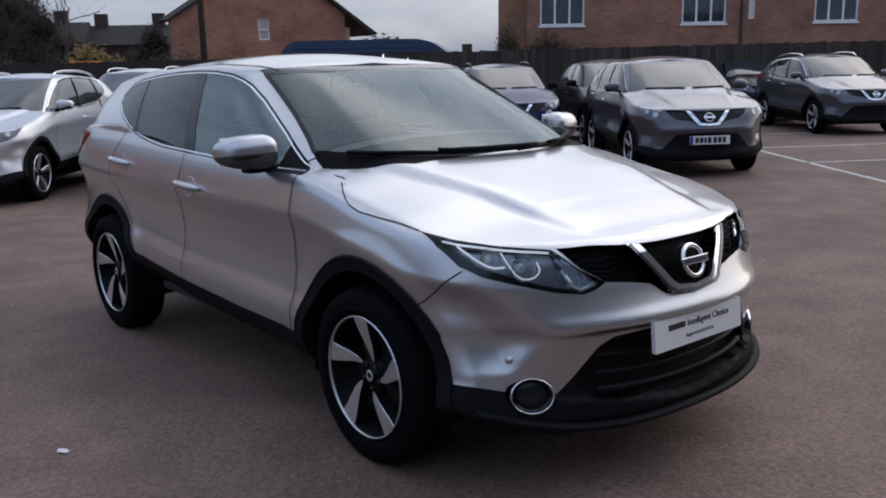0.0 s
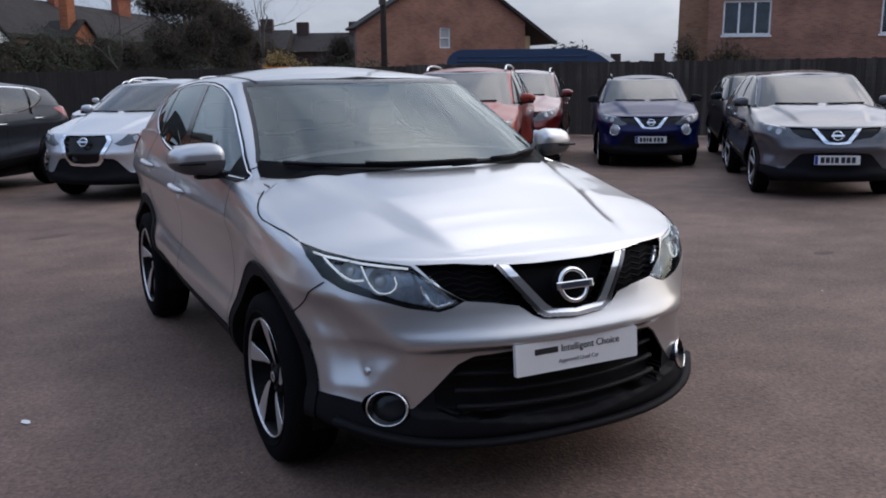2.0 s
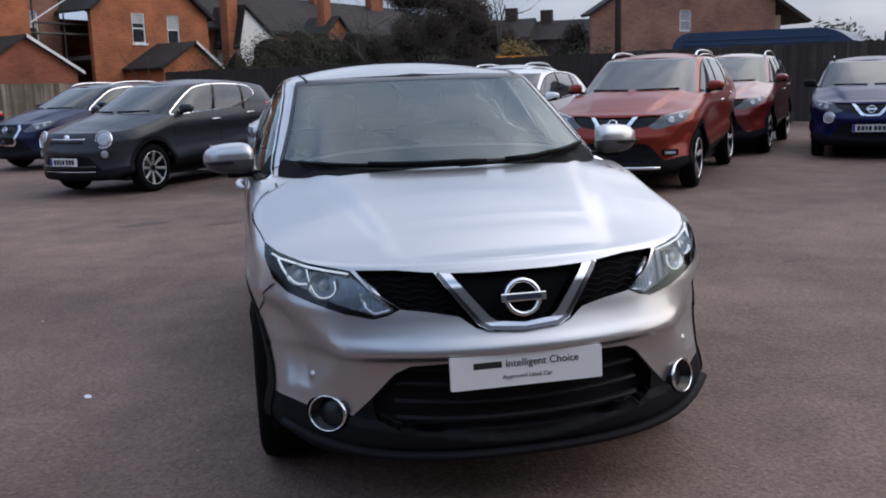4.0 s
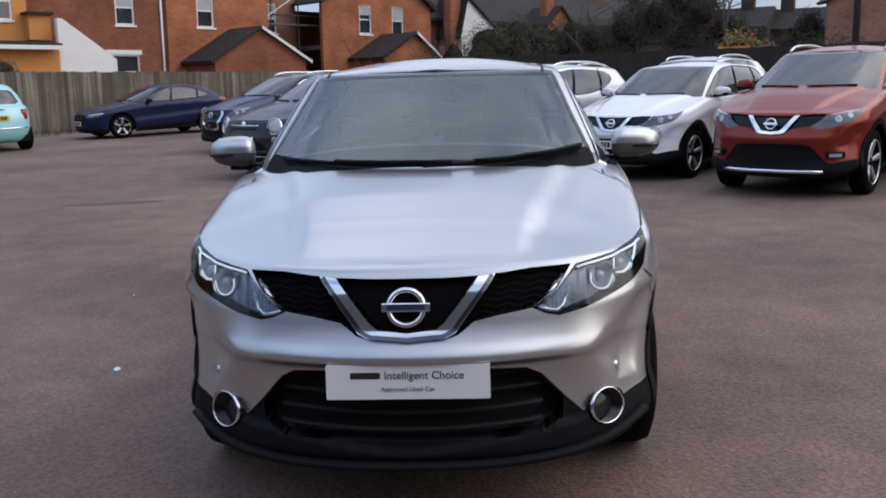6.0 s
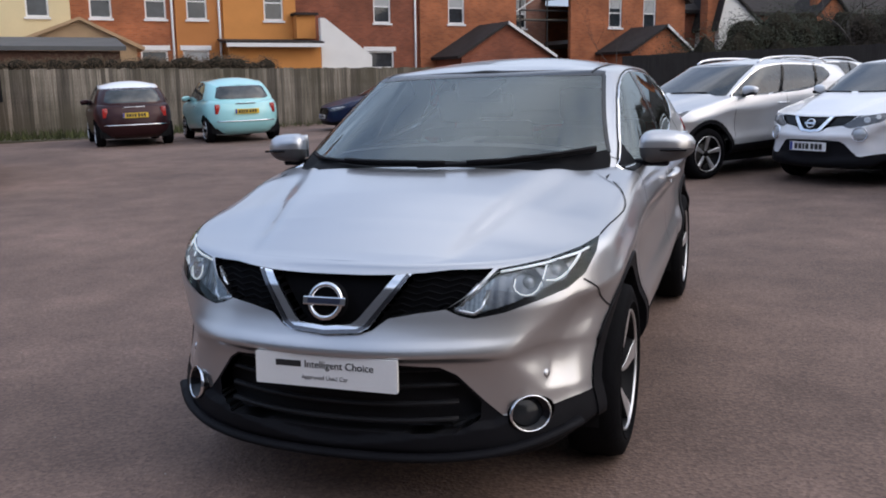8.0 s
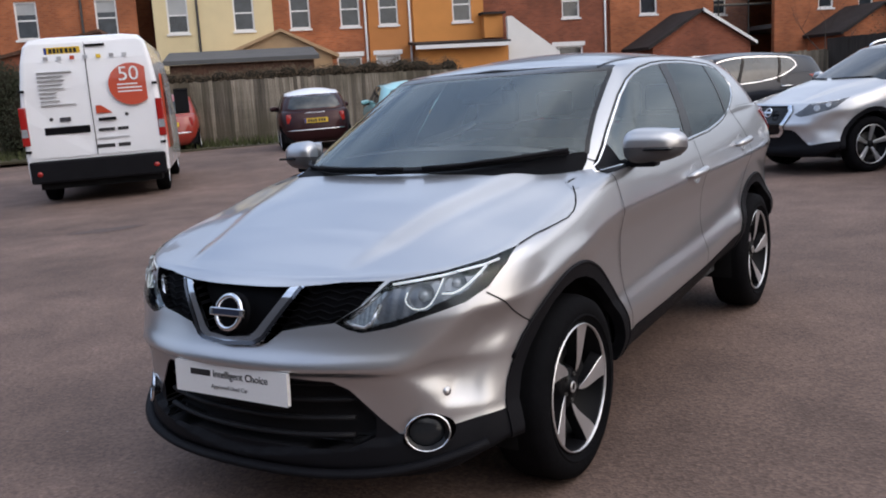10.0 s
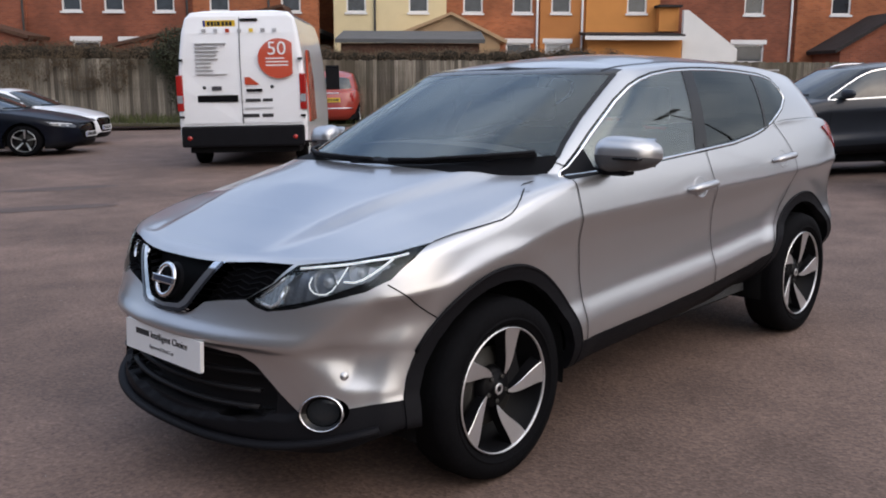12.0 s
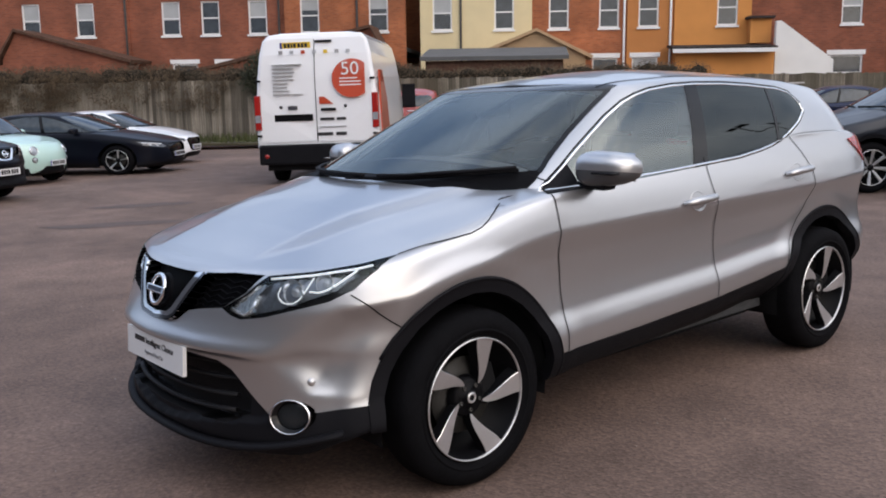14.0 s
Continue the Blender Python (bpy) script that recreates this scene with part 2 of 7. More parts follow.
def box(bm, x0, y0, z0, x1, y1, z1, bevel=0.0):
    """Adds a box between two corners to bm."""
    r = bmesh.ops.create_cube(bm, size=1)
    for v in r["verts"]:
        v.co = Vector((x0 + (v.co.x + 0.5) * (x1 - x0), y0 + (v.co.y + 0.5) * (y1 - y0), z0 + (v.co.z + 0.5) * (z1 - z0)))
    if bevel:
        edges = {e for v in r["verts"] for e in v.link_edges}
        bmesh.ops.bevel(bm, geom=list(edges), offset=bevel, segments=2, affect="EDGES", profile=0.6)
    return r["verts"]


def boxed(*a, **k):
    bm = bmesh.new()
    box(bm, *a, **k)
    return bm


def lathe(bm, profile, axis="x", steps=48):
    """Turns (along, radius) pairs about an axis."""
    rings = []
    for k in range(steps):
        c, s = math.cos(2 * math.pi * k / steps), math.sin(2 * math.pi * k / steps)
        ring = []
        for a, r in profile:
            co = {"x": (a, r * c, r * s), "y": (r * c, a, r * s), "z": (r * c, r * s, a)}[axis]
            ring.append(bm.verts.new(co))
        rings.append(ring)
    for k in range(steps):
        a, b = rings[k], rings[(k + 1) % steps]
        for i in range(len(profile) - 1):
            try:
                bm.faces.new((a[i], a[i + 1], b[i + 1], b[i]))
            except ValueError:
                pass


def lathed(profile, axis="x", steps=48):
    bm = bmesh.new()
    lathe(bm, profile, axis, steps)
    bmesh.ops.remove_doubles(bm, verts=bm.verts, dist=1e-5)
    bmesh.ops.recalc_face_normals(bm, faces=bm.faces)
    return bm


def tube(bm, pts, r, sides=8, flat=1.0):
    """Sweeps a ring along points; r may be one radius or one for each point."""
    pts = [Vector(p) for p in pts]
    rs = r if isinstance(r, (list, tuple)) else [r] * len(pts)
    rings, up = [], None
    for i, p in enumerate(pts):
        d = (pts[min(i + 1, len(pts) - 1)] - pts[max(i - 1, 0)]).normalized()
        if up is None:
            up = d.orthogonal().normalized() if abs(d.z) > 0.9 else (Vector((0, 0, 1)) - d * d.z).normalized()
        up = (up - d * up.dot(d)).normalized()
        q = d.cross(up)
        rings.append([bm.verts.new(p + rs[i] * (math.cos(a) * up * flat + math.sin(a) * q)) for a in (2 * math.pi * k / sides for k in range(sides))])
    for a, b in zip(rings, rings[1:]):
        for k in range(sides):
            bm.faces.new((a[k], a[(k + 1) % sides], b[(k + 1) % sides], b[k]))
    bm.faces.new(rings[0][::-1])
    bm.faces.new(rings[-1])


def tubed(pts, r, sides=8, flat=1.0):
    bm = bmesh.new()
    tube(bm, pts, r, sides, flat)
    bmesh.ops.recalc_face_normals(bm, faces=bm.faces)
    return bm


def prism(bm, outline, z0, z1, axes="xy"):
    """Extrudes a 2D outline between two levels of the third axis."""
    put = {"xy": lambda a, b, c: (a, b, c), "xz": lambda a, b, c: (a, c, b), "yz": lambda a, b, c: (c, a, b)}[axes]
    lo = [bm.verts.new(put(a, b, z0)) for a, b in outline]
    hi = [bm.verts.new(put(a, b, z1)) for a, b in outline]
    bm.faces.new(lo[::-1])
    bm.faces.new(hi)
    for i in range(len(lo)):
        j = (i + 1) % len(lo)
        bm.faces.new((lo[i], lo[j], hi[j], hi[i]))


def prismed(outline, z0, z1, axes="xy"):
    bm = bmesh.new()
    prism(bm, outline, z0, z1, axes)
    bmesh.ops.recalc_face_normals(bm, faces=bm.faces)
    return bm


def rounded(pts, r, steps=4):
    """A closed outline with its corners rounded."""
    out, n = [], len(pts)
    for i in range(n):
        p, a, b = Vector(pts[i]), Vector(pts[i - 1]), Vector(pts[(i + 1) % n])
        k = min(r, 0.45 * (a - p).length, 0.45 * (b - p).length)
        s, e = p + (a - p).normalized() * k, p + (b - p).normalized() * k
        for j in range(steps + 1):
            t = j / steps
            out.append(tuple((1 - t) ** 2 * s + 2 * t * (1 - t) * p + t * t * e))
    return out


def inside(poly, a, b):
    hit, j = False, len(poly) - 1
    for i in range(len(poly)):
        (x0, y0), (x1, y1) = poly[i], poly[j]
        if (y0 > b) != (y1 > b) and a < (x1 - x0) * (b - y0) / (y1 - y0) + x0:
            hit = not hit
        j = i
    return hit

# ---- car bodies ----


def outline(nf, ns, nr, y0, yc, p, yr, y1, q, width):
    """Plan outline points (x, y): a rounded front from y0 to yc, a side to yr and a rounded rear to y1."""
    pts = []
    for k in range(nf):
        a = math.pi / 2 * k / nf
        y = yc - (yc - y0) * math.cos(a) ** (2 / p)
        pts.append((width(y) * math.sin(a) ** (2 / p), y))
    for k in range(ns + 1):
        y = yc + (yr - yc) * k / ns
        pts.append((width(y), y))
    for k in range(1, nr + 1):
        a = math.pi / 2 * k / nr
        y = yr + (y1 - yr) * math.sin(a) ** (2 / q)
        pts.append((width(y) * max(math.cos(a), 0.0) ** (2 / q), y))
    pts[0], pts[-1] = (0.0, pts[0][1]), (0.0, pts[-1][1])
    return np.array(pts)


def plan_normals(xy):
    d = np.gradient(xy, axis=0)
    d[0], d[-1] = (1, 0), (-1, 0)
    n = np.stack([d[:, 1], -d[:, 0]], 1)
    return n / np.maximum(np.linalg.norm(n, axis=1, keepdims=True), 1e-9)


def sheet(bm, rows):
    """Quads between rows of points (arrays of n x 3)."""
    vs = [[bm.verts.new(p) for p in row] for row in rows]
    for a, b in zip(vs, vs[1:]):
        for i in range(len(a) - 1):
            four = [a[i], a[i + 1], b[i + 1], b[i]]
            pts = [f.co for f in four]
            if (pts[2] - pts[0]).cross(pts[3] - pts[1]).length > 1e-9:
                bm.faces.new(four)


def rolled(low, corner, high, steps=4):
    """Rows that round an edge, from low past corner to high."""
    return [(1 - t) ** 2 * low + 2 * t * (1 - t) * corner + t * t * high for t in (k / steps for k in range(1, steps + 1))]


SCOOP = [(0.8, 0.452), (0.7, 0.467), (0.655, 0.508), (0.575, 0.632), (0.68, 0.697), (0.775, 0.79), (0.9, 0.79), (0.9, 0.45)]
CHIN = [(0.0, 0.618), (0.575, 0.615), (0.648, 0.505), (0.6, 0.38), (0.0, 0.3)]


_shells = {}


def smooth_step(t):
    t = min(1.0, max(0.0, t))
    return t * t * (3 - 2 * t)


def crisp(t):
    """Rises at once from 0 and settles softly at 1."""
    return 1 - (1 - min(1.0, max(0.0, t))) ** 2


def off_line(a, b, x, y):
    """Distance from a point to a straight piece."""
    dx, dy = b[0] - a[0], b[1] - a[1]
    t = min(1.0, max(0.0, ((x - a[0]) * dx + (y - a[1]) * dy) / (dx * dx + dy * dy)))
    return math.hypot(x - a[0] - t * dx, y - a[1] - t * dy)


def car_shell(S, nf=26, ns=52, nr=12, nv=22):
    """The skin of a car: lower body with bonnet and tail, and glasshouse with roof. Origin on the ground under the front axle, nose to -y."""
    key = (tuple(float(S[k](0.3)) for k in ("nose", "rim", "roof", "side")), S["facet"], S["crest"], S["wb"], nf)
    if key in _shells:
        return _shells[key].copy()
    bm = bmesh.new()
    base = outline(nf, ns, nr, float(S["nose"](0.6)), S["yc"], S["p"], S["yr"], float(S["tail"](0.6)), 3.2, lambda y: 0.9)
    rim_z = S["rim"](base[:, 1])
    low_z = S["low"](base[:, 1])
    roll = S["roll"](base[:, 1])

    def level(z_of):
        """Outline with each point at its own height."""
        pts = []
        for i, z in enumerate(z_of):
            def width(y, z=z):
                drop = float(z - S["crease"](y))
                w = float(S["side"](drop * float(S["tuck"](y)) if drop < 0 else drop)) * float(S["plan"](y))
                for yw in (0.0, S["wb"]):
                    w += S["flare"] * math.exp(-(((y - yw) / 0.42) ** 2)) * max(0.0, 1 - ((z - 0.62) / 0.4) ** 2)
                return w
            k = i
            if k < nf:
                a = math.pi / 2 * k / nf
                y0 = float(S["nose"](z))
                y = S["yc"] - (S["yc"] - y0) * math.cos(a) ** (2 / S["p"])
                x = width(y) * math.sin(a) ** (2 / S["p"])
            elif k <= nf + ns:
                y = S["yc"] + (S["yr"] - S["yc"]) * (k - nf) / ns
                x = width(y)
            else:
                a = math.pi / 2 * (k - nf - ns) / nr
                y = S["yr"] + (float(S["tail"](z)) - S["yr"]) * math.sin(a) ** (2 / 3.2)
                x = width(y) * max(math.cos(a), 0.0) ** (2 / 3.2)
            pts.append((x, y, z))
        pts = np.array(pts)
        pts[0, 0] = pts[-1, 0] = 0
        return pts

    rows = [level(low_z + (rim_z - roll - low_z) * (j / nv)) for j in range(nv + 1)]
    under = rows[0].copy()
    under[:, :2] -= plan_normals(under[:, :2]) * 0.10
    under[:, 2] -= 0.02
    top = level(rim_z)
    high = top.copy()
    high[:, :2] -= plan_normals(top[:, :2]) * np.minimum(roll * 1.5, 0.08)[:, None]
    high[0, 0] = high[-1, 0] = 0
    high[:, 0] = np.maximum(high[:, 0], 0)
    high[:, 2] += roll * 0.1
    rows = [under] + rows + rolled(rows[-1], top, high)
    sheet(bm, rows)
    edge = high
    crown, ridge = S["crown"], S["ridge"]

    def lid(y, x, xe, ze):
        u = x / xe if xe > 1e-4 else 1.0
        z = ze + float(crown(y)) * (1 - u**2.15)
        xl = float(ridge(y))
        fold = S["crest"] * 0.3 * (0.5 - 0.5 * math.tanh((x - xl - 0.13) / 0.03)) * smooth_step((y + 0.55) / 0.5)
        return z + fold * max(0.0, 1 - u**6) + S["crest"] * (0.5 - 0.5 * math.tanh((x - xl) / 0.024)) * min(1.0, max(0.0, (y - edge[0, 1]) / 0.3)) * max(0.0, 1 - u**6)

    cowl = outline(nf, ns, nr, S["g_y0"], S["g_yc"], S["g_p"], S["g_yr"], S["g_y1"], 3.0, lambda y: S["g_w"](y))
    cowl_x = lambda y: float(np.interp(y, cowl[: nf + 1, 1], cowl[: nf + 1, 0])) if y > cowl[0, 1] else -1.0
    nu = 30
    lid_rows = []
    for x, y, z in edge:
        if y > S["g_yc"] + 0.1:
            break
        lid_rows.append(np.array([(x * (1 - k / nu), y, lid(y, x * (1 - k / nu), x, z)) for k in range(nu + 1)]))
    sheet(bm, lid_rows)
    tail_rows = []
    for x, y, z in edge[::-1]:
        if y < S["g_yr"] - 0.1:
            break
        tail_rows.append(np.array([(x * (1 - k / 8), y, z + 0.02 * (1 - (1 - k / 8) ** 3)) for k in range(9)]))
    sheet(bm, tail_rows)
    for f in [f for f in bm.faces if S["g_y0"] < f.calc_center_median().y < S["g_yc"] + 0.2 and abs(f.normal.z) > 0.3]:
        c = f.calc_center_median()
        if c.x < cowl_x(c.y) - 0.13 and c.z > 0.8:
            bm.faces.remove(f)
    bmesh.ops.delete(bm, geom=[v for v in bm.verts if not v.link_faces], context="VERTS")
    below = set(bm.faces)
    # glasshouse
    edge_x = np.array([p[0] for p in edge])
    lo = []
    for x, y in cowl:
        xe, ze = float(np.interp(y, edge[:, 1], edge_x)), float(np.interp(y, edge[:, 1], edge[:, 2]))
        lo.append((x, y, lid(y, min(x, xe), xe, ze) - 0.012 if y < S["g_yc"] else ze - 0.004))
    lo = np.array(lo)
    hi_xy = outline(nf, ns, nr, S["r_y0"], S["r_yc"], S["r_p"], S["r_yr"], S["r_y1"], 3.0, lambda y: S["r_w"](y))
    hi = np.column_stack([hi_xy, S["roof"](hi_xy[:, 1])])
    nrm = np.column_stack([plan_normals((lo[:, :2] + hi[:, :2]) / 2), np.zeros(len(lo))])
    rows = [lo + (hi - lo) * v + nrm * S["bulge"] * 4 * v * (1 - v) for v in (k / 16 * 0.93 for k in range(17))]
    deep = hi.copy()
    deep[:, :2] -= plan_normals(hi[:, :2]) * 0.10
    deep[0, 0] = deep[-1, 0] = 0
    deep[:, 0] = np.maximum(deep[:, 0], 0)
    deep[:, 2] += 0.012
    corner = hi.copy()
    corner[:, 2] += 0.004
    rows += rolled(rows[-1], corner, deep, 5)
    sheet(bm, rows)
    rc = S["r_crown"]
    sheet(bm, [np.array([(x * (1 - k / 12), y, z + float(rc(y)) * (1 - (1 - k / 12) ** 2.2)) for k in range(13)]) for x, y, z in deep])
    for f in bm.faces:
        f.material_index = 0 if f in below else 2
    both = bmesh.ops.duplicate(bm, geom=bm.faces[:] + bm.edges[:] + bm.verts[:])
    new_v = [v for v in both["geom"] if isinstance(v, bmesh.types.BMVert)]
    for v in new_v:
        v.co.x = -v.co.x
    bmesh.ops.remove_doubles(bm, verts=bm.verts, dist=0.00003)
    bmesh.ops.recalc_face_normals(bm, faces=bm.faces)
    up = sum(f.normal.z * f.calc_area() for f in bm.faces if f.calc_center_median().z > 1.2)
    if up < 0:
        bmesh.ops.reverse_faces(bm, faces=bm.faces)
    bm.normal_update()
    push = []
    for v in bm.verts:
        x, y, z = abs(v.co.x), v.co.y, v.co.z
        d = 0.0
        if z < 1.0 and y < S["yr"] + 0.3:
            for yw in (0.0, S["wb"]):
                r = math.hypot(y - yw, z - S["axle"])
                d += S["blister"] * (0.5 - 0.5 * math.tanh((r - 0.545) / 0.022))
        if S["facet"] and y < -0.35 and z < 0.8:
            if inside(SCOOP, x, z):
                side = crisp(off_line(SCOOP[2], SCOOP[3], x, z) / 0.09)
                foot = crisp(min(off_line(SCOOP[k], SCOOP[k + 1], x, z) for k in (0, 1)) / 0.13)
                over = smooth_step(min(off_line(SCOOP[k], SCOOP[k + 1], x, z) for k in (3, 4, 5)) / 0.13)
                d -= S["facet"] * 1.45 * side * foot * (0.5 * crisp(over) + 0.5 * over) * min(1.0, max(0.0, (math.hypot(y, z - S["axle"]) - 0.46) / 0.16))
            elif inside(CHIN, x, z):
                d -= S["facet"] * crisp(off_line(CHIN[0], CHIN[1], x, z) / 0.1) * smooth_step(off_line(CHIN[1], CHIN[2], x, z) / 0.16)
        push.append(d)
    for v, d in zip(list(bm.verts), push):
        if d:
            v.co += v.normal * d
    bm.normal_update()
    lay = bm.verts.layers.float_vector.new("n")
    for v in bm.verts:
        v[lay] = v.normal
    _shells[key] = bm.copy()
    return bm


def carve(bm, poly, axis, keep, house=None):
    """Cuts the outline into the skin, seen along an axis, and returns the faces inside it for which keep(centre, normal) holds."""
    i, j = {"x": (1, 2), "y": (0, 2), "z": (0, 1)}[axis]
    n = len(poly)
    lo = [min(p[k] for p in poly) for k in (0, 1)]
    hi = [max(p[k] for p in poly) for k in (0, 1)]
    near = []
    for f in bm.faces:
        if house is not None and (f.material_index == 2) != house:
            continue
        a = [v.co[i] for v in f.verts]
        b = [v.co[j] for v in f.verts]
        if max(a) >= lo[0] and min(a) <= hi[0] and max(b) >= lo[1] and min(b) <= hi[1] and keep(f.calc_center_median(), f.normal):
            near.append(f)
    for k in range(n):
        p, q = poly[k], poly[(k + 1) % n]
        dx, dy = q[0] - p[0], q[1] - p[1]
        if abs(dx) + abs(dy) < 1e-6:
            continue
        pick = []
        for f in near:
            if not f.is_valid:
                continue
            a = [v.co[i] for v in f.verts]
            b = [v.co[j] for v in f.verts]
            e = 1e-4
            if max(a) >= min(p[0], q[0]) - e and min(a) <= max(p[0], q[0]) + e and max(b) >= min(p[1], q[1]) - e and min(b) <= max(p[1], q[1]) + e:
                s = [(u - p[0]) * dy - (w - p[1]) * dx for u, w in zip(a, b)]
                if min(s) < -1e-7 and max(s) > 1e-7:
                    pick.append(f)
        if not pick:
            continue
        co, no = [0, 0, 0], [0, 0, 0]
        co[i], co[j], no[i], no[j] = p[0], p[1], dy, -dx
        geom = set(pick)
        for f in pick:
            geom.update(f.edges)
            geom.update(f.verts)
        done = bmesh.ops.bisect_plane(bm, geom=list(geom), dist=1e-5, plane_co=co, plane_no=no)
        known = set(near)
        near = [f for f in near if f.is_valid] + [g for g in done["geom"] if isinstance(g, bmesh.types.BMFace) and g not in known]
    out = []
    for f in set(near):
        c = f.calc_center_median()
        if inside(poly, c[i], c[j]) and keep(c, f.normal):
            out.append(f)
    return out


def lift(bm, faces, depth=0.0, wall=0.0, remove=True, along=None):
    """Moves faces of the skin into a bmesh of their own, sunk by depth; wall: how far their border is drawn inwards."""
    out = bmesh.new()
    src, dst = bm.verts.layers.float_vector["n"], out.verts.layers.float_vector.new("n")
    made = {}

    def place(v):
        if v not in made:
            nn = v[src].normalized()
            made[v] = out.verts.new(v.co - (along if along is not None else nn) * depth)
            made[v][dst] = nn
        return made[v]

    for f in faces:
        try:
            out.faces.new([place(v) for v in f.verts])
        except ValueError:
            pass
    if wall:
        chosen = set(faces)
        away = {}
        for f in faces:
            fc = f.calc_center_median()
            for e in f.edges:
                if sum(g in chosen for g in e.link_faces) == 1:
                    a, b = e.verts
                    d = (b.co - a.co).cross(f.normal)
                    if d.dot((a.co + b.co) / 2 - fc) < 0:
                        d = -d
                    for v in e.verts:
                        away[v] = away.get(v, Vector()) + d.normalized()
        rim = [e for f in faces for e in f.edges if sum(g in chosen for g in e.link_faces) == 1]
        deep = {}
        for e in rim:
            for v in e.verts:
                if v not in deep:
                    nn = v[src].normalized()
                    a, b = out.verts.new(made[v].co), out.verts.new(made[v].co - (along if along is not None else nn) * wall)
                    side = away[v].normalized() if away[v].length > 1e-6 else nn.orthogonal()
                    if wall < 0:
                        side = -side
                    a[dst], b[dst] = side, side
                    deep[v] = (a, b)
            a, b = e.verts
            try:
                out.faces.new((deep[a][0], deep[b][0], deep[b][1], deep[a][1]))
            except ValueError:
                pass
    if remove:
        bmesh.ops.delete(bm, geom=list(faces), context="FACES")
    return out


LEFT = lambda c, n: c.x > 0.05
RIGHT = lambda c, n: c.x < -0.05
SIDES = ((1, LEFT), (-1, RIGHT))


def wheel_meshes(R=0.345, W=0.215, rim=0.237):
    """Tyre outline, with the outer face to +x, axle at the origin."""
    h = W / 2
    prof = [(-h * 0.75, rim), (-h * 0.98, rim + 0.03), (-h, R - 0.05), (-h * 0.86, R - 0.012), (-h * 0.5, R), (h * 0.5, R), (h * 0.86, R - 0.012), (h, R - 0.05), (h * 0.98, rim + 0.03), (h * 0.8, rim + 0.004), (h * 0.75, rim)]
    return prof


def spoke(r0, r1, w0, w1, x0, x1, twist=0.0):
    """One spoke blade that points up, from the hub to the rim."""
    bm = bmesh.new()
    rows = []
    for k in range(5):
        t = k / 4
        r, w, x = r0 + (r1 - r0) * t, w0 + (w1 - w0) * t, x0 + (x1 - x0) * t
        c = twist * t
        rows.append([bm.verts.new((x - 0.022, c - w * 1.15, r)), bm.verts.new((x - 0.004, c - w, r)), bm.verts.new((x, c - w * 0.8, r)), bm.verts.new((x, c + w * 0.8, r)), bm.verts.new((x - 0.004, c + w, r)), bm.verts.new((x - 0.022, c + w * 1.15, r))])
    for a, b in zip(rows, rows[1:]):
        for i in range(5):
            bm.faces.new((a[i], a[i + 1], b[i + 1], b[i]))
    bmesh.ops.recalc_face_normals(bm, faces=bm.faces)
    return bm


def swirl_spoke(r0, r1):
    """One bright blade of a turbine wheel, hooked at the hub and broad at the rim, with dark flanks; it points up."""
    bm = bmesh.new()
    rows = []
    for k in range(9):
        t = k / 8
        r, a, w, x = r0 + (r1 - r0) * t, math.radians(26) * (1 - t) ** 2, 0.004 + 0.039 * t**0.75, 0.064 + 0.03 * t**0.8
        c, n = Vector((0, math.sin(a), math.cos(a))) * r, Vector((0, math.cos(a), -math.sin(a)))
        rows.append([bm.verts.new(c + n * (w * e) + Vector((x - d, 0, 0))) for e, d in ((-1.5, 0.04), (-1.0, 0.002), (-0.92, 0.0), (0.92, 0.0), (1.0, 0.002), (1.25, 0.04))])
    for a, b in zip(rows, rows[1:]):
        for i in range(5):
            f = bm.faces.new((a[i], a[i + 1], b[i + 1], b[i]))
            f.material_index = 1 if i in (0, 4) else 0
    bm.faces.new(rows[0][::-1]).material_index = 1
    bmesh.ops.recalc_face_normals(bm, faces=bm.faces)
    return bm


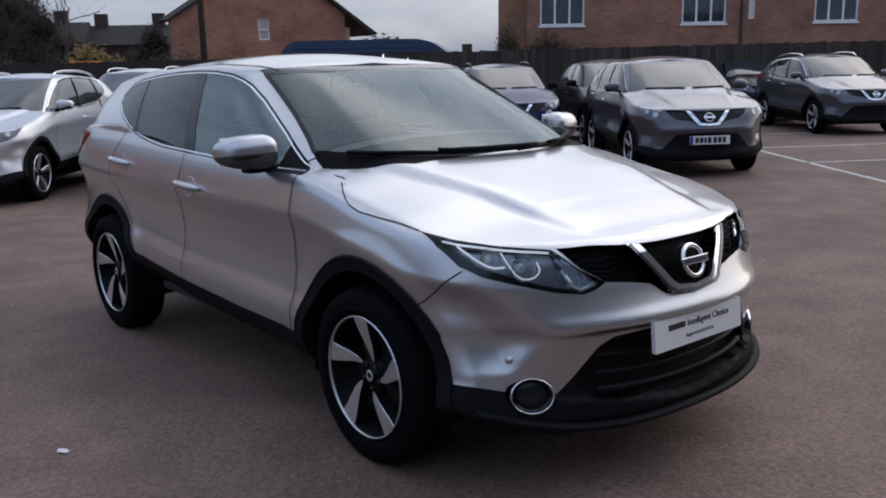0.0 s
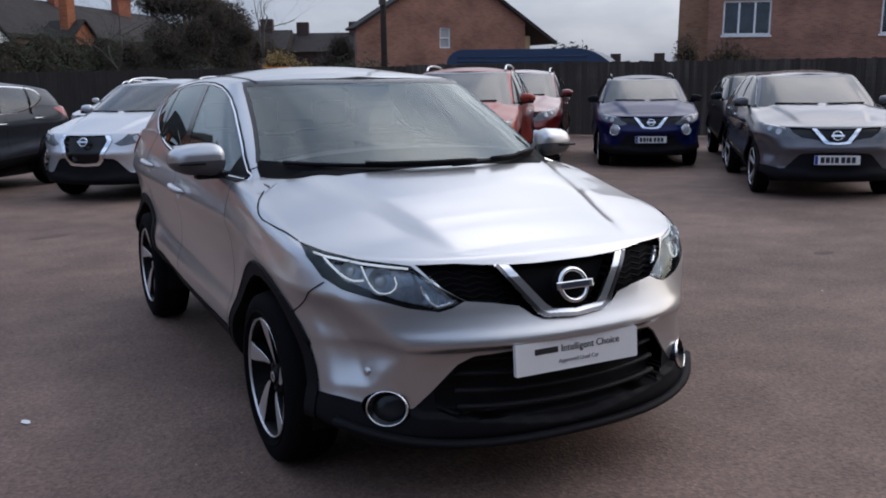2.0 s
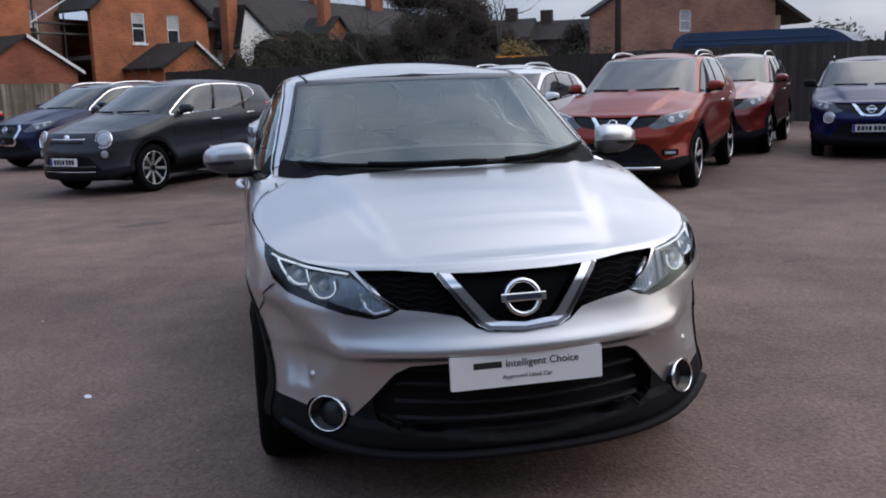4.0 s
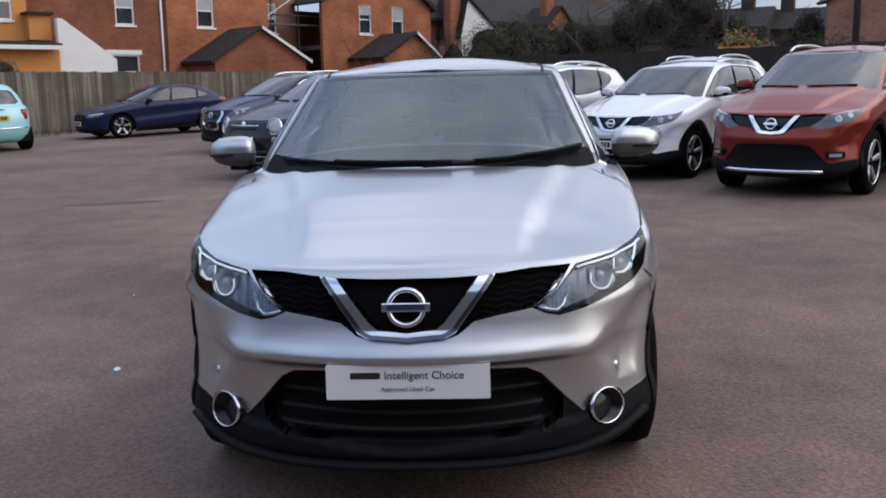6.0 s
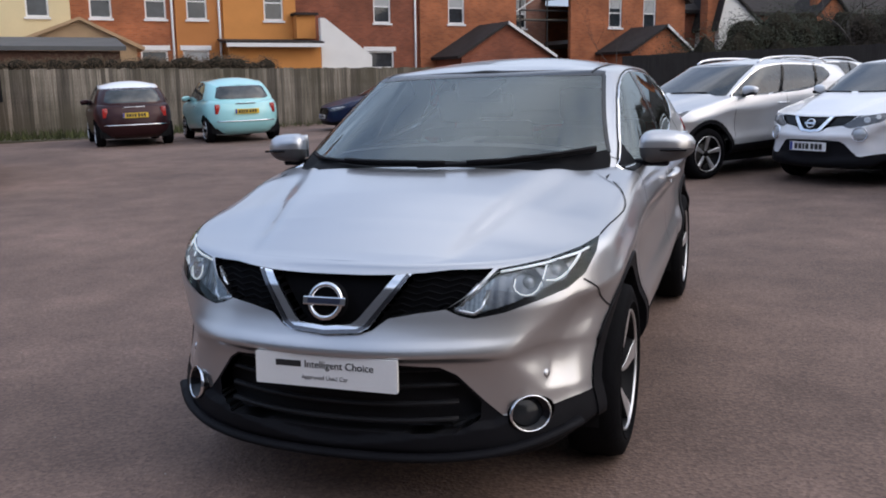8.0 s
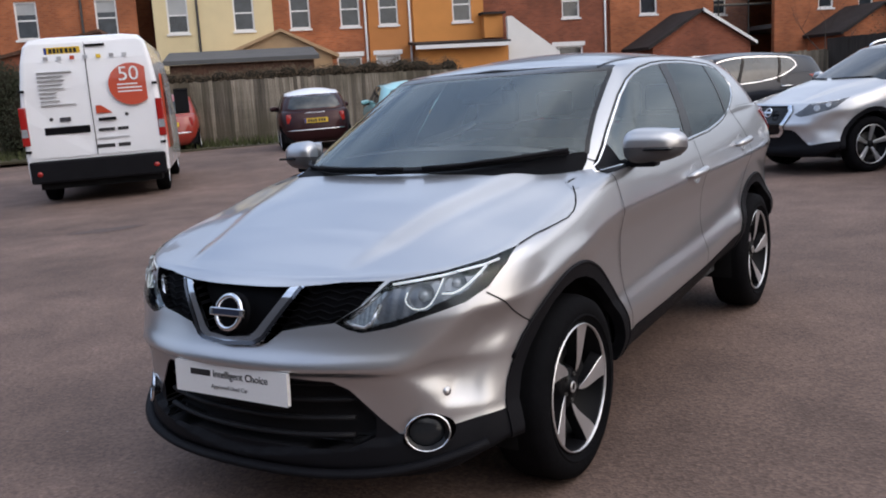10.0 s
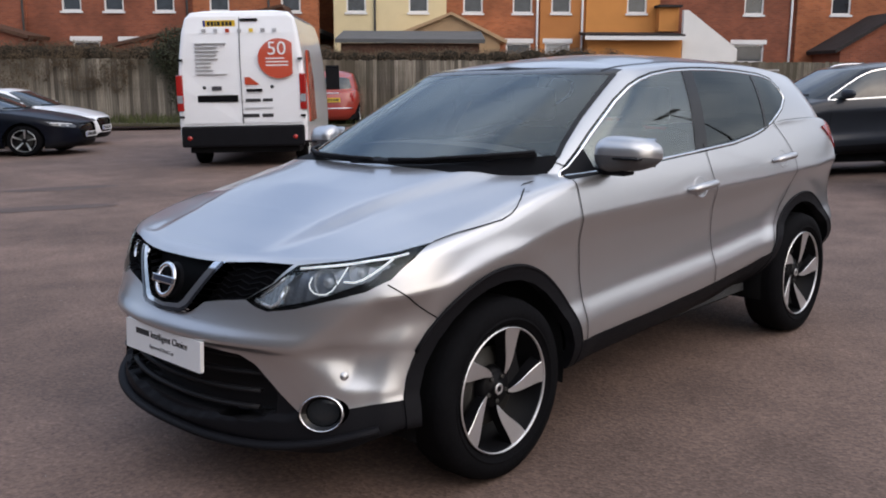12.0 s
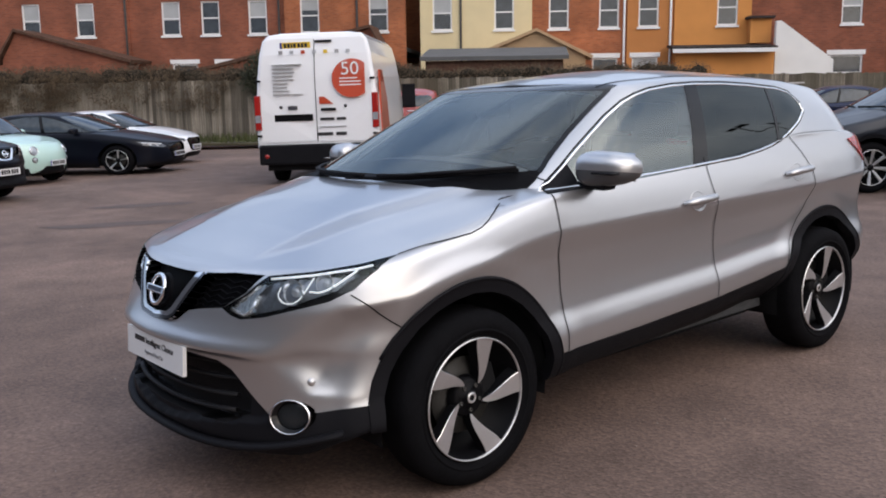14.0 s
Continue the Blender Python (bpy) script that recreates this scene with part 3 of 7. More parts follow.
def turbine_wheel(car, x, y, R=0.345, W=0.215, rim=0.237, phase=0.0):
    """A wheel of the silver car: tyre, dark barrel, five hooked bright blades, hub with bolts and a small cap."""
    m = pose(x, y, R, 0, 0, 0 if x > 0 else 180)
    hub = part("wheel", lathed([(-0.03, 0.06), (-0.03, rim - 0.02), (0.085, rim - 0.008), (0.098, rim + 0.001), (0.088, rim + 0.008), (-0.09, rim + 0.006)], "x", 56), DARKALLOY, car, "", True, m)
    tyre = part("tyre", lathed(wheel_meshes(R, W, rim), "x", 64), RUBBER, hub, "", True)
    h = W / 2
    part("sidewall_ring", lathed([(h * 0.985, rim + 0.026), (h * 1.02, rim + 0.03), (h * 1.02, rim + 0.034), (h * 0.985, rim + 0.038)], "x", 64), RUBBER, tyre, "", True)
    part("rim", lathed([(0.092, rim - 0.004), (0.1, rim - 0.003), (0.101, rim + 0.001), (0.09, rim + 0.004)], "x", 64), ALLOY, hub, "", True)
    part("hub_face", lathed([(0.02, 0.085), (0.05, 0.075), (0.056, 0.066), (0.056, 0.032), (0.066, 0.03), (0.069, 0.027), (0.069, 0.0)], "x", 32), DARKALLOY, hub, "", True)
    part("hub_cap", lathed([(0.069, 0.022), (0.0715, 0.019), (0.0715, 0.015), (0.07, 0.012)], "x", 24), ALLOY, hub, "small bright ring on the hub cap", True)
    for k in range(5):
        a = math.radians(72 * k + 36)
        part("bolt", lathed([(0.05, 0.009), (0.062, 0.009), (0.064, 0.006), (0.058, 0.0)], "x", 8), mat_once("brake_steel", (0.05, 0.048, 0.045), 0.6, 0.5), hub, "", False, pose(0, 0.05 * math.sin(a), 0.05 * math.cos(a)))
        part("spoke", swirl_spoke(0.064, rim - 0.002), [ALLOY, DARKALLOY], hub, "", False, pose(0, 0, 0, 72 * k + phase, 0, 0))
    part("brake_disc", lathed([(0.0, 0.15), (0.012, 0.15), (0.012, 0.05)], "x", 40), mat_once("brake_steel", (0.05, 0.048, 0.045), 0.6, 0.5), hub, "", True)
    part("caliper", prismed(rounded([(0.06, -0.07), (0.15, -0.085), (0.15, 0.085), (0.06, 0.07)], 0.02), -0.01, 0.045, "yz"), SHADE, hub, "", False, pose(0, 0, 0, 15, 0, 0))
    return hub


def wheel(car, x, y, R=0.345, W=0.215, rim=0.237, blades=5, width=(0.02, 0.05), alloy=None, dark=None, phase=0.0):
    """A wheel under its car: tyre, dark rim barrel, bright spokes, cap."""
    alloy, dark = alloy or ALLOY, dark or DARKALLOY
    m = pose(x, y, R, 0, 0, 0 if x > 0 else 180)
    hub = part("wheel", lathed([(-0.03, 0.06), (-0.03, rim - 0.02), (0.085, rim - 0.008), (0.098, rim + 0.001), (0.088, rim + 0.008), (-0.09, rim + 0.006)], "x", 48), dark, car, "", True, m)
    part("tyre", lathed(wheel_meshes(R, W, rim), "x", 56), RUBBER, hub, "", True)
    part("rim", lathed([(0.09, rim - 0.006), (0.1, rim - 0.004), (0.101, rim + 0.001), (0.09, rim + 0.004)], "x", 56), alloy, hub, "", True)
    part("hub_cap", lathed([(0.05, 0.05), (0.07, 0.042), (0.077, 0.02), (0.078, 0.0)], "x", 24), dark, hub, "", True)
    for k in range(blades):
        part("spoke", spoke(0.036, rim - 0.004, width[0], width[1], 0.06, 0.095, 0.026), alloy, hub, "", False, pose(0, 0, 0, 360 / blades * k + phase, 0, 0))
    part("brake_disc", lathed([(0.0, 0.15), (0.012, 0.15), (0.012, 0.05)], "x", 32), mat_once("brake_steel", (0.05, 0.048, 0.045), 0.6, 0.5), hub, "", True)
    return hub


_mats = {}


def mat_once(name, *a, **k):
    if name not in _mats:
        _mats[name] = mat(name, *a, **k)
    return _mats[name]


def crossover(**change):
    """The shape of a mid-size crossover; change overrides single curves."""
    S = dict(
        nose=curve((0.2, -0.79), (0.25, -0.84), (0.3, -0.872), (0.42, -0.866), (0.52, -0.866), (0.582, -0.871), (0.614, -0.893), (0.628, -0.89), (0.67, -0.864), (0.72, -0.84), (0.76, -0.826), (0.8, -0.812), (0.86, -0.785), (0.9, -0.75)),
        tail=curve((0.2, 3.3), (0.3, 3.42), (0.6, 3.47), (0.8, 3.44), (1.0, 3.42), (1.2, 3.36)),
        side=curve((-0.75, 0.7), (-0.66, 0.80), (-0.58, 0.862), (-0.5, 0.893), (-0.44, 0.896), (-0.4, 0.888), (-0.33, 0.867), (-0.24, 0.86), (-0.12, 0.871), (-0.015, 0.9), (0, 0.904), (0.02, 0.9), (0.1, 0.88), (0.17, 0.855), (0.25, 0.82)),
        plan=curve((-0.9, 0.975), (-0.3, 0.985), (0.3, 0.995), (1.5, 1.0), (2.6, 0.99), (3.3, 0.95)),
        crease=curve((-0.8, 0.74), (-0.3, 0.8), (0.0, 0.86), (0.5, 0.935), (2.4, 0.95), (3.4, 0.98)),
        tuck=curve((-0.9, 1.0), (0.4, 1.0), (1.0, 1.04), (1.6, 1.1), (2.24, 1.22), (3.4, 1.16)),
        rim=curve((-0.8, 0.9), (-0.6, 0.91), (-0.3, 0.95), (0, 1.005), (0.25, 1.06), (0.5, 1.09), (1.4, 1.13), (2.07, 1.18), (2.5, 1.23), (3.0, 1.22), (3.3, 1.16), (3.45, 1.1)),
        roll=curve((-0.8, 0.02), (-0.4, 0.04), (0, 0.05), (0.5, 0.025), (0.9, 0.012), (3.4, 0.02)),
        low=curve((-0.9, 0.235), (-0.7, 0.25), (-0.45, 0.335), (0, 0.335), (0.45, 0.335), (2.2, 0.365), (3.0, 0.34), (3.5, 0.33)),
        crown=curve((-0.8, 0.0), (-0.74, 0.0), (-0.5, 0.042), (-0.2, 0.068), (0.1, 0.074), (0.5, 0.062), (1.2, 0.05)),
        ridge=curve((-0.8, 0.34), (-0.3, 0.45), (0.4, 0.64)), crest=0.028,
        yc=-0.2, p=2.3, yr=2.95, wb=2.646, flare=0.006, blister=0.009, facet=0.024, axle=0.345,
        g_y0=0.10, g_yc=0.9, g_p=2.7, g_yr=2.9, g_y1=3.34, g_w=curve((0.3, 0.835), (0.9, 0.84), (1.5, 0.84), (2.4, 0.815), (2.9, 0.795), (3.3, 0.75)),
        r_y0=0.99, r_yc=1.36, r_p=3.0, r_yr=2.85, r_y1=3.24, r_w=curve((0.9, 0.615), (1.4, 0.635), (2.2, 0.63), (3.2, 0.58)),
        roof=curve((0.95, 1.505), (1.3, 1.52), (1.7, 1.535), (2.4, 1.52), (3.0, 1.465), (3.25, 1.43)),
        r_crown=curve((0.95, 0.0), (1.3, 0.03), (1.9, 0.05), (2.6, 0.04), (3.25, 0.0)), bulge=0.018,
    )
    S.update(change)
    return S


def skin_tree(bm):
    from mathutils.bvhtree import BVHTree
    return BVHTree.FromBMesh(bm)


def onto(tree, a, b, axis, side=1):
    """The point of the skin at (a, b), seen along an axis from outside, and its normal."""
    o, d = {"x": ((side * 4, a, b), (-side, 0, 0)), "y": ((a, -4 * side, b), (0, side, 0)), "z": ((a, b, 5), (0, 0, -1))}[axis]
    p, n, _, _ = tree.ray_cast(Vector(o), Vector(d))
    if p is None:
        return None, None
    if n.dot(Vector(d)) > 0:
        n = -n
    return p, n


def spread(pts, step, closed=False):
    """Points at even steps along a bent line."""
    out, n = [], len(pts)
    for i in range(n if closed else n - 1):
        a, b = Vector(pts[i]), Vector(pts[(i + 1) % n])
        k = max(1, int((b - a).length / step))
        out += [tuple(a + (b - a) * (j / k)) for j in range(k)]
    if not closed:
        out.append(tuple(pts[-1]))
    return out


def smoothed(pts, rounds=2, closed=False):
    """Corner cutting, ends kept."""
    for _ in range(rounds):
        out, n = [], len(pts)
        for i in range(n if closed else n - 1):
            a, b = Vector(pts[i]), Vector(pts[(i + 1) % n])
            out += [tuple(a * 0.75 + b * 0.25), tuple(a * 0.25 + b * 0.75)]
        if not closed:
            out = [pts[0]] + out[1:-1] + [pts[-1]]
        pts = out
    return pts


def ribbon(tree, pts, axis, side, width, proud, step=0.03, closed=False, thick=0.0):
    """A strip laid along a line on the skin."""
    bm = bmesh.new()
    lay = bm.verts.layers.float_vector.new("n")
    places = []
    for a, b in spread(pts, step, closed):
        p, n = onto(tree, a, b, axis, side)
        if p is not None:
            places.append((p, n))
    m, rows = len(places), []
    for i in range(m):
        p, n = places[i]
        q = places[(i + 1) % m][0] if closed or i + 1 < m else p
        r = places[i - 1][0] if closed or i else p
        t = (q - r).normalized()
        if axis == "x":
            n = (n * 0.45 + Vector((side * 0.55, 0, 0))).normalized()
        c = n.cross(t).normalized()
        row = []
        for off, h in ((-0.5, -thick), (-0.5, proud), (-0.2, proud + width * 0.12), (0.2, proud + width * 0.12), (0.5, proud), (0.5, -thick)) if thick else ((-0.5, proud), (0.5, proud)):
            v = bm.verts.new(p + c * off * width + n * h)
            v[lay] = n if not thick else (n + c * off * 1.6).normalized()
            row.append(v)
        rows.append(row)
    for i in range(m if closed else m - 1):
        a, b = rows[i], rows[(i + 1) % m]
        for k in range(len(a) - 1):
            bm.faces.new((a[k], a[k + 1], b[k + 1], b[k]))
    bmesh.ops.recalc_face_normals(bm, faces=bm.faces)
    return bm


def mirrored(pts):
    """A half outline (x >= 0, from the centre line out) closed on the other side."""
    return list(pts) + [(-x, z) for x, z in reversed(pts) if x > 1e-6]


def arc(cy, cz, r, n=28):
    return [(cy + r * math.cos(2 * math.pi * k / n), cz + r * math.sin(2 * math.pi * k / n)) for k in range(n)]


def bars(parent, widths, x, z, h, gap, material, y=-0.003, m=None, name="character"):
    """A row of plain bars where characters cannot be shown."""
    for w in widths:
        if w:
            part(name, boxed(x, y, z, x + w, 0, z + h), material, parent, "", False, m)
        x += w + gap


def words(text, size, parent, material, m, name="lettering"):
    cu = bpy.data.curves.new(name, "FONT")
    cu.body, cu.size, cu.align_x, cu.align_y, cu.extrude = text, size, "CENTER", "CENTER", 0.0008
    ob = new(name + "_curve", cu)
    me = bpy.data.meshes.new_from_object(ob)
    bpy.data.objects.remove(ob)
    me.materials.clear()
    me.materials.append(material)
    out = new(name, me)
    out.parent, out.matrix_basis = parent, m
    return out


def number_plate(parent, m, front=True, w=0.52, h=0.111):
    """A plate with plain bars for its characters."""
    plate = part("number_plate", prismed(rounded([(-w / 2, -h / 2), (w / 2, -h / 2), (w / 2, h / 2), (-w / 2, h / 2)], 0.008), -0.004, 0.004, "xz"), WHITE if front else YELLOW, parent, "", False, m)
    k = w / 0.52
    bars(plate, [0.045, 0.045, 0.03, 0.045, 0.0, 0.045, 0.045, 0.045], -0.19 * k, -0.036, 0.072, 0.014, INK, -0.006, pose(0, -0.001, 0))
    part("plate_band", boxed(-w / 2 + 0.004, -0.006, -h / 2 + 0.004, -w / 2 + 0.04, -0.004, h / 2 - 0.004), mat_once("plate_blue", (0.01, 0.04, 0.3), 0.4), plate)
    return plate


# ---- the silver car ----
CAR_DLO = [(0.452, 1.084), (0.53, 1.128), (0.62, 1.178), (0.73, 1.243), (0.84, 1.303), (0.98, 1.377), (1.12, 1.438), (1.22, 1.468), (1.335, 1.49), (1.52, 1.507), (1.716, 1.512), (1.95, 1.509), (2.19, 1.497), (2.45, 1.475), (2.57, 1.45), (2.622, 1.385), (2.617, 1.336), (2.5, 1.278), (2.35, 1.222), (2.26, 1.192), (2.16, 1.17), (2.034, 1.152), (1.826, 1.131), (1.26, 1.109), (1.016, 1.101)]
CAR_HEAD = [(0.4, 0.763), (0.445, 0.742), (0.49, 0.731), (0.58, 0.745), (0.695, 0.78), (0.76, 0.802), (0.805, 0.838), (0.828, 0.9), (0.824, 0.94), (0.775, 0.919), (0.69, 0.9), (0.6, 0.889), (0.55, 0.882), (0.489, 0.818)]
CAR_GRILLE = [(0, 0.867), (0.118, 0.867), (0.227, 0.87), (0.317, 0.876), (0.407, 0.884), (0.535, 0.884), (0.487, 0.82), (0.398, 0.762), (0.302, 0.75), (0.214, 0.733), (0.163, 0.695), (0.118, 0.682), (0, 0.674)]
CAR_V = [(0, 0.7), (0.092, 0.71), (0.116, 0.728), (0.229, 0.864), (0.283, 0.868), (0.19, 0.748), (0.155, 0.7), (0.122, 0.683), (0, 0.674)]
CAR_INTAKE = [(0, 0.575), (0.375, 0.568), (0.425, 0.538), (0.505, 0.445), (0.5, 0.38), (0.42, 0.345), (0, 0.335)]
CAR_LOWER = [(0, 0.583), (0.256, 0.58), (0.38, 0.572), (0.43, 0.543), (0.516, 0.445), (0.57, 0.389), (0.62, 0.384), (0.71, 0.405), (0.78, 0.418), (0.845, 0.424), (0.95, 0.424), (0.95, 0.1), (0, 0.1)]
CAR_SCREEN = [(0, 1.0), (0.5, 1.0), (0.7, 1.0), (0.75, 1.05), (0.738, 1.128), (0.707, 1.21), (0.668, 1.31), (0.632, 1.42), (0.602, 1.508), (0.57, 1.514), (0.3, 1.522), (0, 1.525)]


GLOW = mat("lit_light_guide", (0.9, 0.92, 0.95), 0.3, 0, 0.0)
GLOW.node_tree.nodes["Principled BSDF"].inputs["Emission Color"].default_value = (0.85, 0.93, 1.0, 1)
GLOW.node_tree.nodes["Principled BSDF"].inputs["Emission Strength"].default_value = 0.5


def main_car():
    car = empty("car", pose(0, 0, 0), "silver metallic crossover car with black lower cladding on the asphalt", "car")
    bm = car_shell(crossover(), 72, 70, 14, 58)
    tree = skin_tree(bm)
    front = lambda c, n: c.y < -0.2 and c.z < 1.0
    # arches
    for yw in (0.0, 2.646):
        for s, keep in SIDES:
            inner = lambda c, n, s=s: c.x * s > 0.55
            lift(bm, carve(bm, arc(yw, 0.345, 0.415), "x", inner)).free()
            fs = carve(bm, arc(yw, 0.345, 0.466, 36), "x", inner)
            trim = part("arch_trim", lift(bm, fs, -0.007, 0.045), PLASTIC, car, "black plastic arch trim", True)
            rim = []
            for k in range(49):
                a = math.radians(-8 + (196 if yw else 158) * k / 48)
                p, n = onto(tree, yw + 0.467 * math.cos(a), 0.345 + 0.467 * math.sin(a), "x", s)
                if p is not None and p.x * s > 0.6:
                    rim.append(p + n * 0.003)
            part("edge_bead", tubed(rim, 0.0075, 8), PLASTIC, trim, "", True)
    # front
    trim = part("grille_trim", lift(bm, carve(bm, mirrored(CAR_V), "y", front), -0.016, 0.05), CHROME, car, "chrome V-shaped grille trim", True)
    # dark reflection along the bottom of the chrome, put in as a darker ribbon
    edge = [(0.272, 0.8655), (0.174, 0.742), (0.147, 0.706), (0.116, 0.6895), (0.0, 0.681)]
    part("lower_edge", ribbon(tree, edge + [(-x, z) for x, z in edge[-2::-1]], "y", 1, 0.014, 0.0185, 0.02), mat_once("chrome_dark_reflection", (0.16, 0.16, 0.17), 0.12, 1.0, 0.05), trim, "", True)
    black = mat_once("grille_black", (0.004, 0.004, 0.005), 0.6, 0, 0.1, 4, spec=0.06)
    grille = part("grille", lift(bm, carve(bm, mirrored(CAR_GRILLE), "y", front), 0.045, -0.045, True, Vector((0, -1, 0))), black, car, "black grille", True)
    for s in (-1, 1):
        mesh_bars = bmesh.new()
        for k in range(9):
            z = 0.70 + 0.02 * k
            pts = []
            for q, x in enumerate(np.linspace(0.21, 0.40 + 0.015 * k, 7)):
                p, n = onto(tree, s * x, z + (0.006 if q % 2 else -0.006) + 0.03, "y")
                if p is not None:
                    pts.append(p + Vector((0, 0.03, 0)))
            if len(pts) > 2 and 0.74 < z + 0.03 < 0.875:
                tube(mesh_bars, pts, 0.0035, 4)
        part("grille_mesh", mesh_bars, black, grille)
    intake = part("air_intake", lift(bm, carve(bm, mirrored(CAR_INTAKE), "y", front), 0.08, -0.08, True, Vector((0, -1, 0))), mat_once("intake_black", (0.013, 0.013, 0.015), 0.6, 0, 0.2, 5, spec=0.16), car, "", True)
    for z, dy in ((0.545, 0.035), (0.49, 0.03), (0.43, 0.02), (0.375, 0.012)):
        pts = []
        for x in np.linspace(-0.43, 0.43, 15):
            p, n = onto(tree, x, z, "y")
            pts.append(p + Vector((0, dy, 0.012 * (x / 0.43) ** 2)))
        part("slat", tubed(pts, 0.013, 6, 0.7), mat_once("intake_black"), intake, "", True)
    for s, keep in SIDES:
        here = lambda c, n, s=s: front(c, n) and c.x * s > 0.3
        poly = [(s * x, z) for x, z in CAR_HEAD]
        fs = carve(bm, poly, "y", here)
        lens = lift(bm, fs, -0.001, 0.0, False)
        lamp = part("headlight", lift(bm, fs, 0.05, -0.05), GLOSSBLACK, car, "clear headlight with two round reflectors", True)
        part("lens", lens, LENS, lamp, "", True).visible_shadow = False
        bezel = [(s * x, z) for x, z in ((0.43, 0.765), (0.5, 0.745), (0.62, 0.775), (0.72, 0.815), (0.77, 0.84), (0.8, 0.905), (0.69, 0.893), (0.6, 0.883), (0.555, 0.876), (0.5, 0.82))]
        part("bezel", bezel_faces(tree, bezel, 0.034, 36), mat_once("lamp_bezel", (0.2, 0.22, 0.25), 0.3, 0.8, 0.25, 25), lamp, "", True)
        for x, z, r in ((0.655, 0.838, 0.047), (0.735, 0.868, 0.038)):
            p, n = onto(tree, s * x, z, "y")
            m = Matrix.Translation(p - n * 0.03) @ Vector((0, -1, 0)).lerp(n, 0.4).normalized().to_track_quat("Z", "Y").to_matrix().to_4x4()
            part("reflector", lathed([(-0.02, 0.0), (-0.016, r * 0.55), (0.0, r * 0.86), (0.02, r)], "z", 28), LAMP, lamp, "", True, m)
            part("projector", lathed([(-0.015, r * 0.5), (0.0, r * 0.48), (0.012, r * 0.3), (0.016, 0.0)], "z", 20), mat_once("lamp_glass", (0.5, 0.53, 0.57), 0.05, 0.5), lamp, "", True, m)
        corner = [(s * x, z) for x, z in ((0.425, 0.765), (0.49, 0.748), (0.545, 0.762), (0.515, 0.79), (0.545, 0.84), (0.548, 0.868), (0.497, 0.815))]
        part("indicator_lens", bezel_faces(tree, corner, 0.018, 30), mat_once("indicator_lens", (0.36, 0.44, 0.52), 0.25, 0.2, 0.3, 30), lamp, "pale blue-grey indicator lens", True)
        glow = bmesh.new()
        for line in ([(0.56, 0.876), (0.66, 0.888), (0.77, 0.908), (0.805, 0.918)], [(0.695, 0.884), (0.69, 0.84), (0.672, 0.798), (0.635, 0.793), (0.605, 0.818), (0.608, 0.85)], [(0.785, 0.905), (0.77, 0.865), (0.735, 0.832), (0.7, 0.836)]):
            pts = []
            for x, z in smoothed(line, 1):
                p, n = onto(tree, s * x, z, "y")
                if p is not None:
                    pts.append(p - n * 0.009)
            tube(glow, pts, 0.004 if len(line) < 6 else 0.0026, 6)
        part("light_guide", glow, GLOW, lamp, "white light guide strips", True)
        ind = bmesh.new()
        for line in ([(0.425, 0.765), (0.49, 0.748), (0.515, 0.765), (0.53, 0.82)], [(0.47, 0.79), (0.52, 0.86)], [(0.445, 0.772), (0.5, 0.84)]):
            pts = []
            for x, z in spread(line, 0.03):
                p, n = onto(tree, s * x, z, "y")
                if p is not None:
                    pts.append(p - n * 0.025)
            tube(ind, pts, 0.011, 6)
        part("indicator", ind, LAMP, lamp, "", True)
        # fog lamp
        hole = [(s * (0.655 + 0.068 * math.cos(a)), 0.392 + 0.058 * math.sin(a)) for a in np.linspace(0, 2 * math.pi, 25)[:-1]]
        lift(bm, carve(bm, hole, "y", here)).free()
        p, n = onto(tree, s * 0.655, 0.392, "y")
        m = Matrix.Translation(p) @ n.to_track_quat("Z", "Y").to_matrix().to_4x4()
        fog = part("fog_lamp", lathed([(-0.045, 0.0), (-0.045, 0.052), (0.006, 0.06), (0.004, 0.066), (-0.03, 0.068)], "z", 36), GLOSSBLACK, car, "", True, m @ Matrix.Diagonal((1.12, 0.92, 1, 1)))
        part("ring", lathed([(0.002, 0.061), (0.008, 0.063), (0.008, 0.066), (0.0, 0.0685)], "z", 36), CHROME, fog, "chrome fog lamp ring", True)
        part("lamp_glass", lathed([(-0.03, 0.05), (-0.024, 0.03), (-0.022, 0.0)], "z", 28), mat_once("fog_glass", (0.02, 0.022, 0.025), 0.1, 0.0, spec=0.3), fog, "", True)
        p, n = onto(tree, s * 0.695, 0.513, "y")
        part("parking_sensor", lathed([(0.006, 0.0), (0.006, 0.011), (0.0, 0.015)], "z", 16), SILVER, car, "", True, Matrix.Translation(p) @ n.to_track_quat("Z", "Y").to_matrix().to_4x4())
    fs = carve(bm, mirrored(CAR_LOWER), "y", lambda c, n: c.y < -0.3 and c.z < 0.75)
    part("lower_bumper", lift(bm, fs), PLASTIC, car, "black plastic lower bumper", True)
    lip = []
    for x in np.linspace(-0.8, 0.8, 33):
        z = 0.272 + 0.075 * abs(x / 0.8) ** 4
        p, n = onto(tree, x, z, "y")
        lip.append(p + Vector((0, -0.012, -0.01)))
    part("lip", tubed(lip, 0.024, 8, 0.6), PLASTIC, car, "", True)
    part("rear_lower_bumper", lift(bm, carve(bm, [(-1, 0.1), (1, 0.1), (1, 0.5), (-1, 0.5)], "y", lambda c, n: c.y > 2.95)), PLASTIC, car, "", True)
    # sides
    seams = []
    sill_line = [(0.43, 0.1), (0.43, 0.432), (0.51, 0.432), (0.985, 0.444), (1.5, 0.468), (2.0, 0.505), (2.24, 0.54), (2.24, 0.1)]
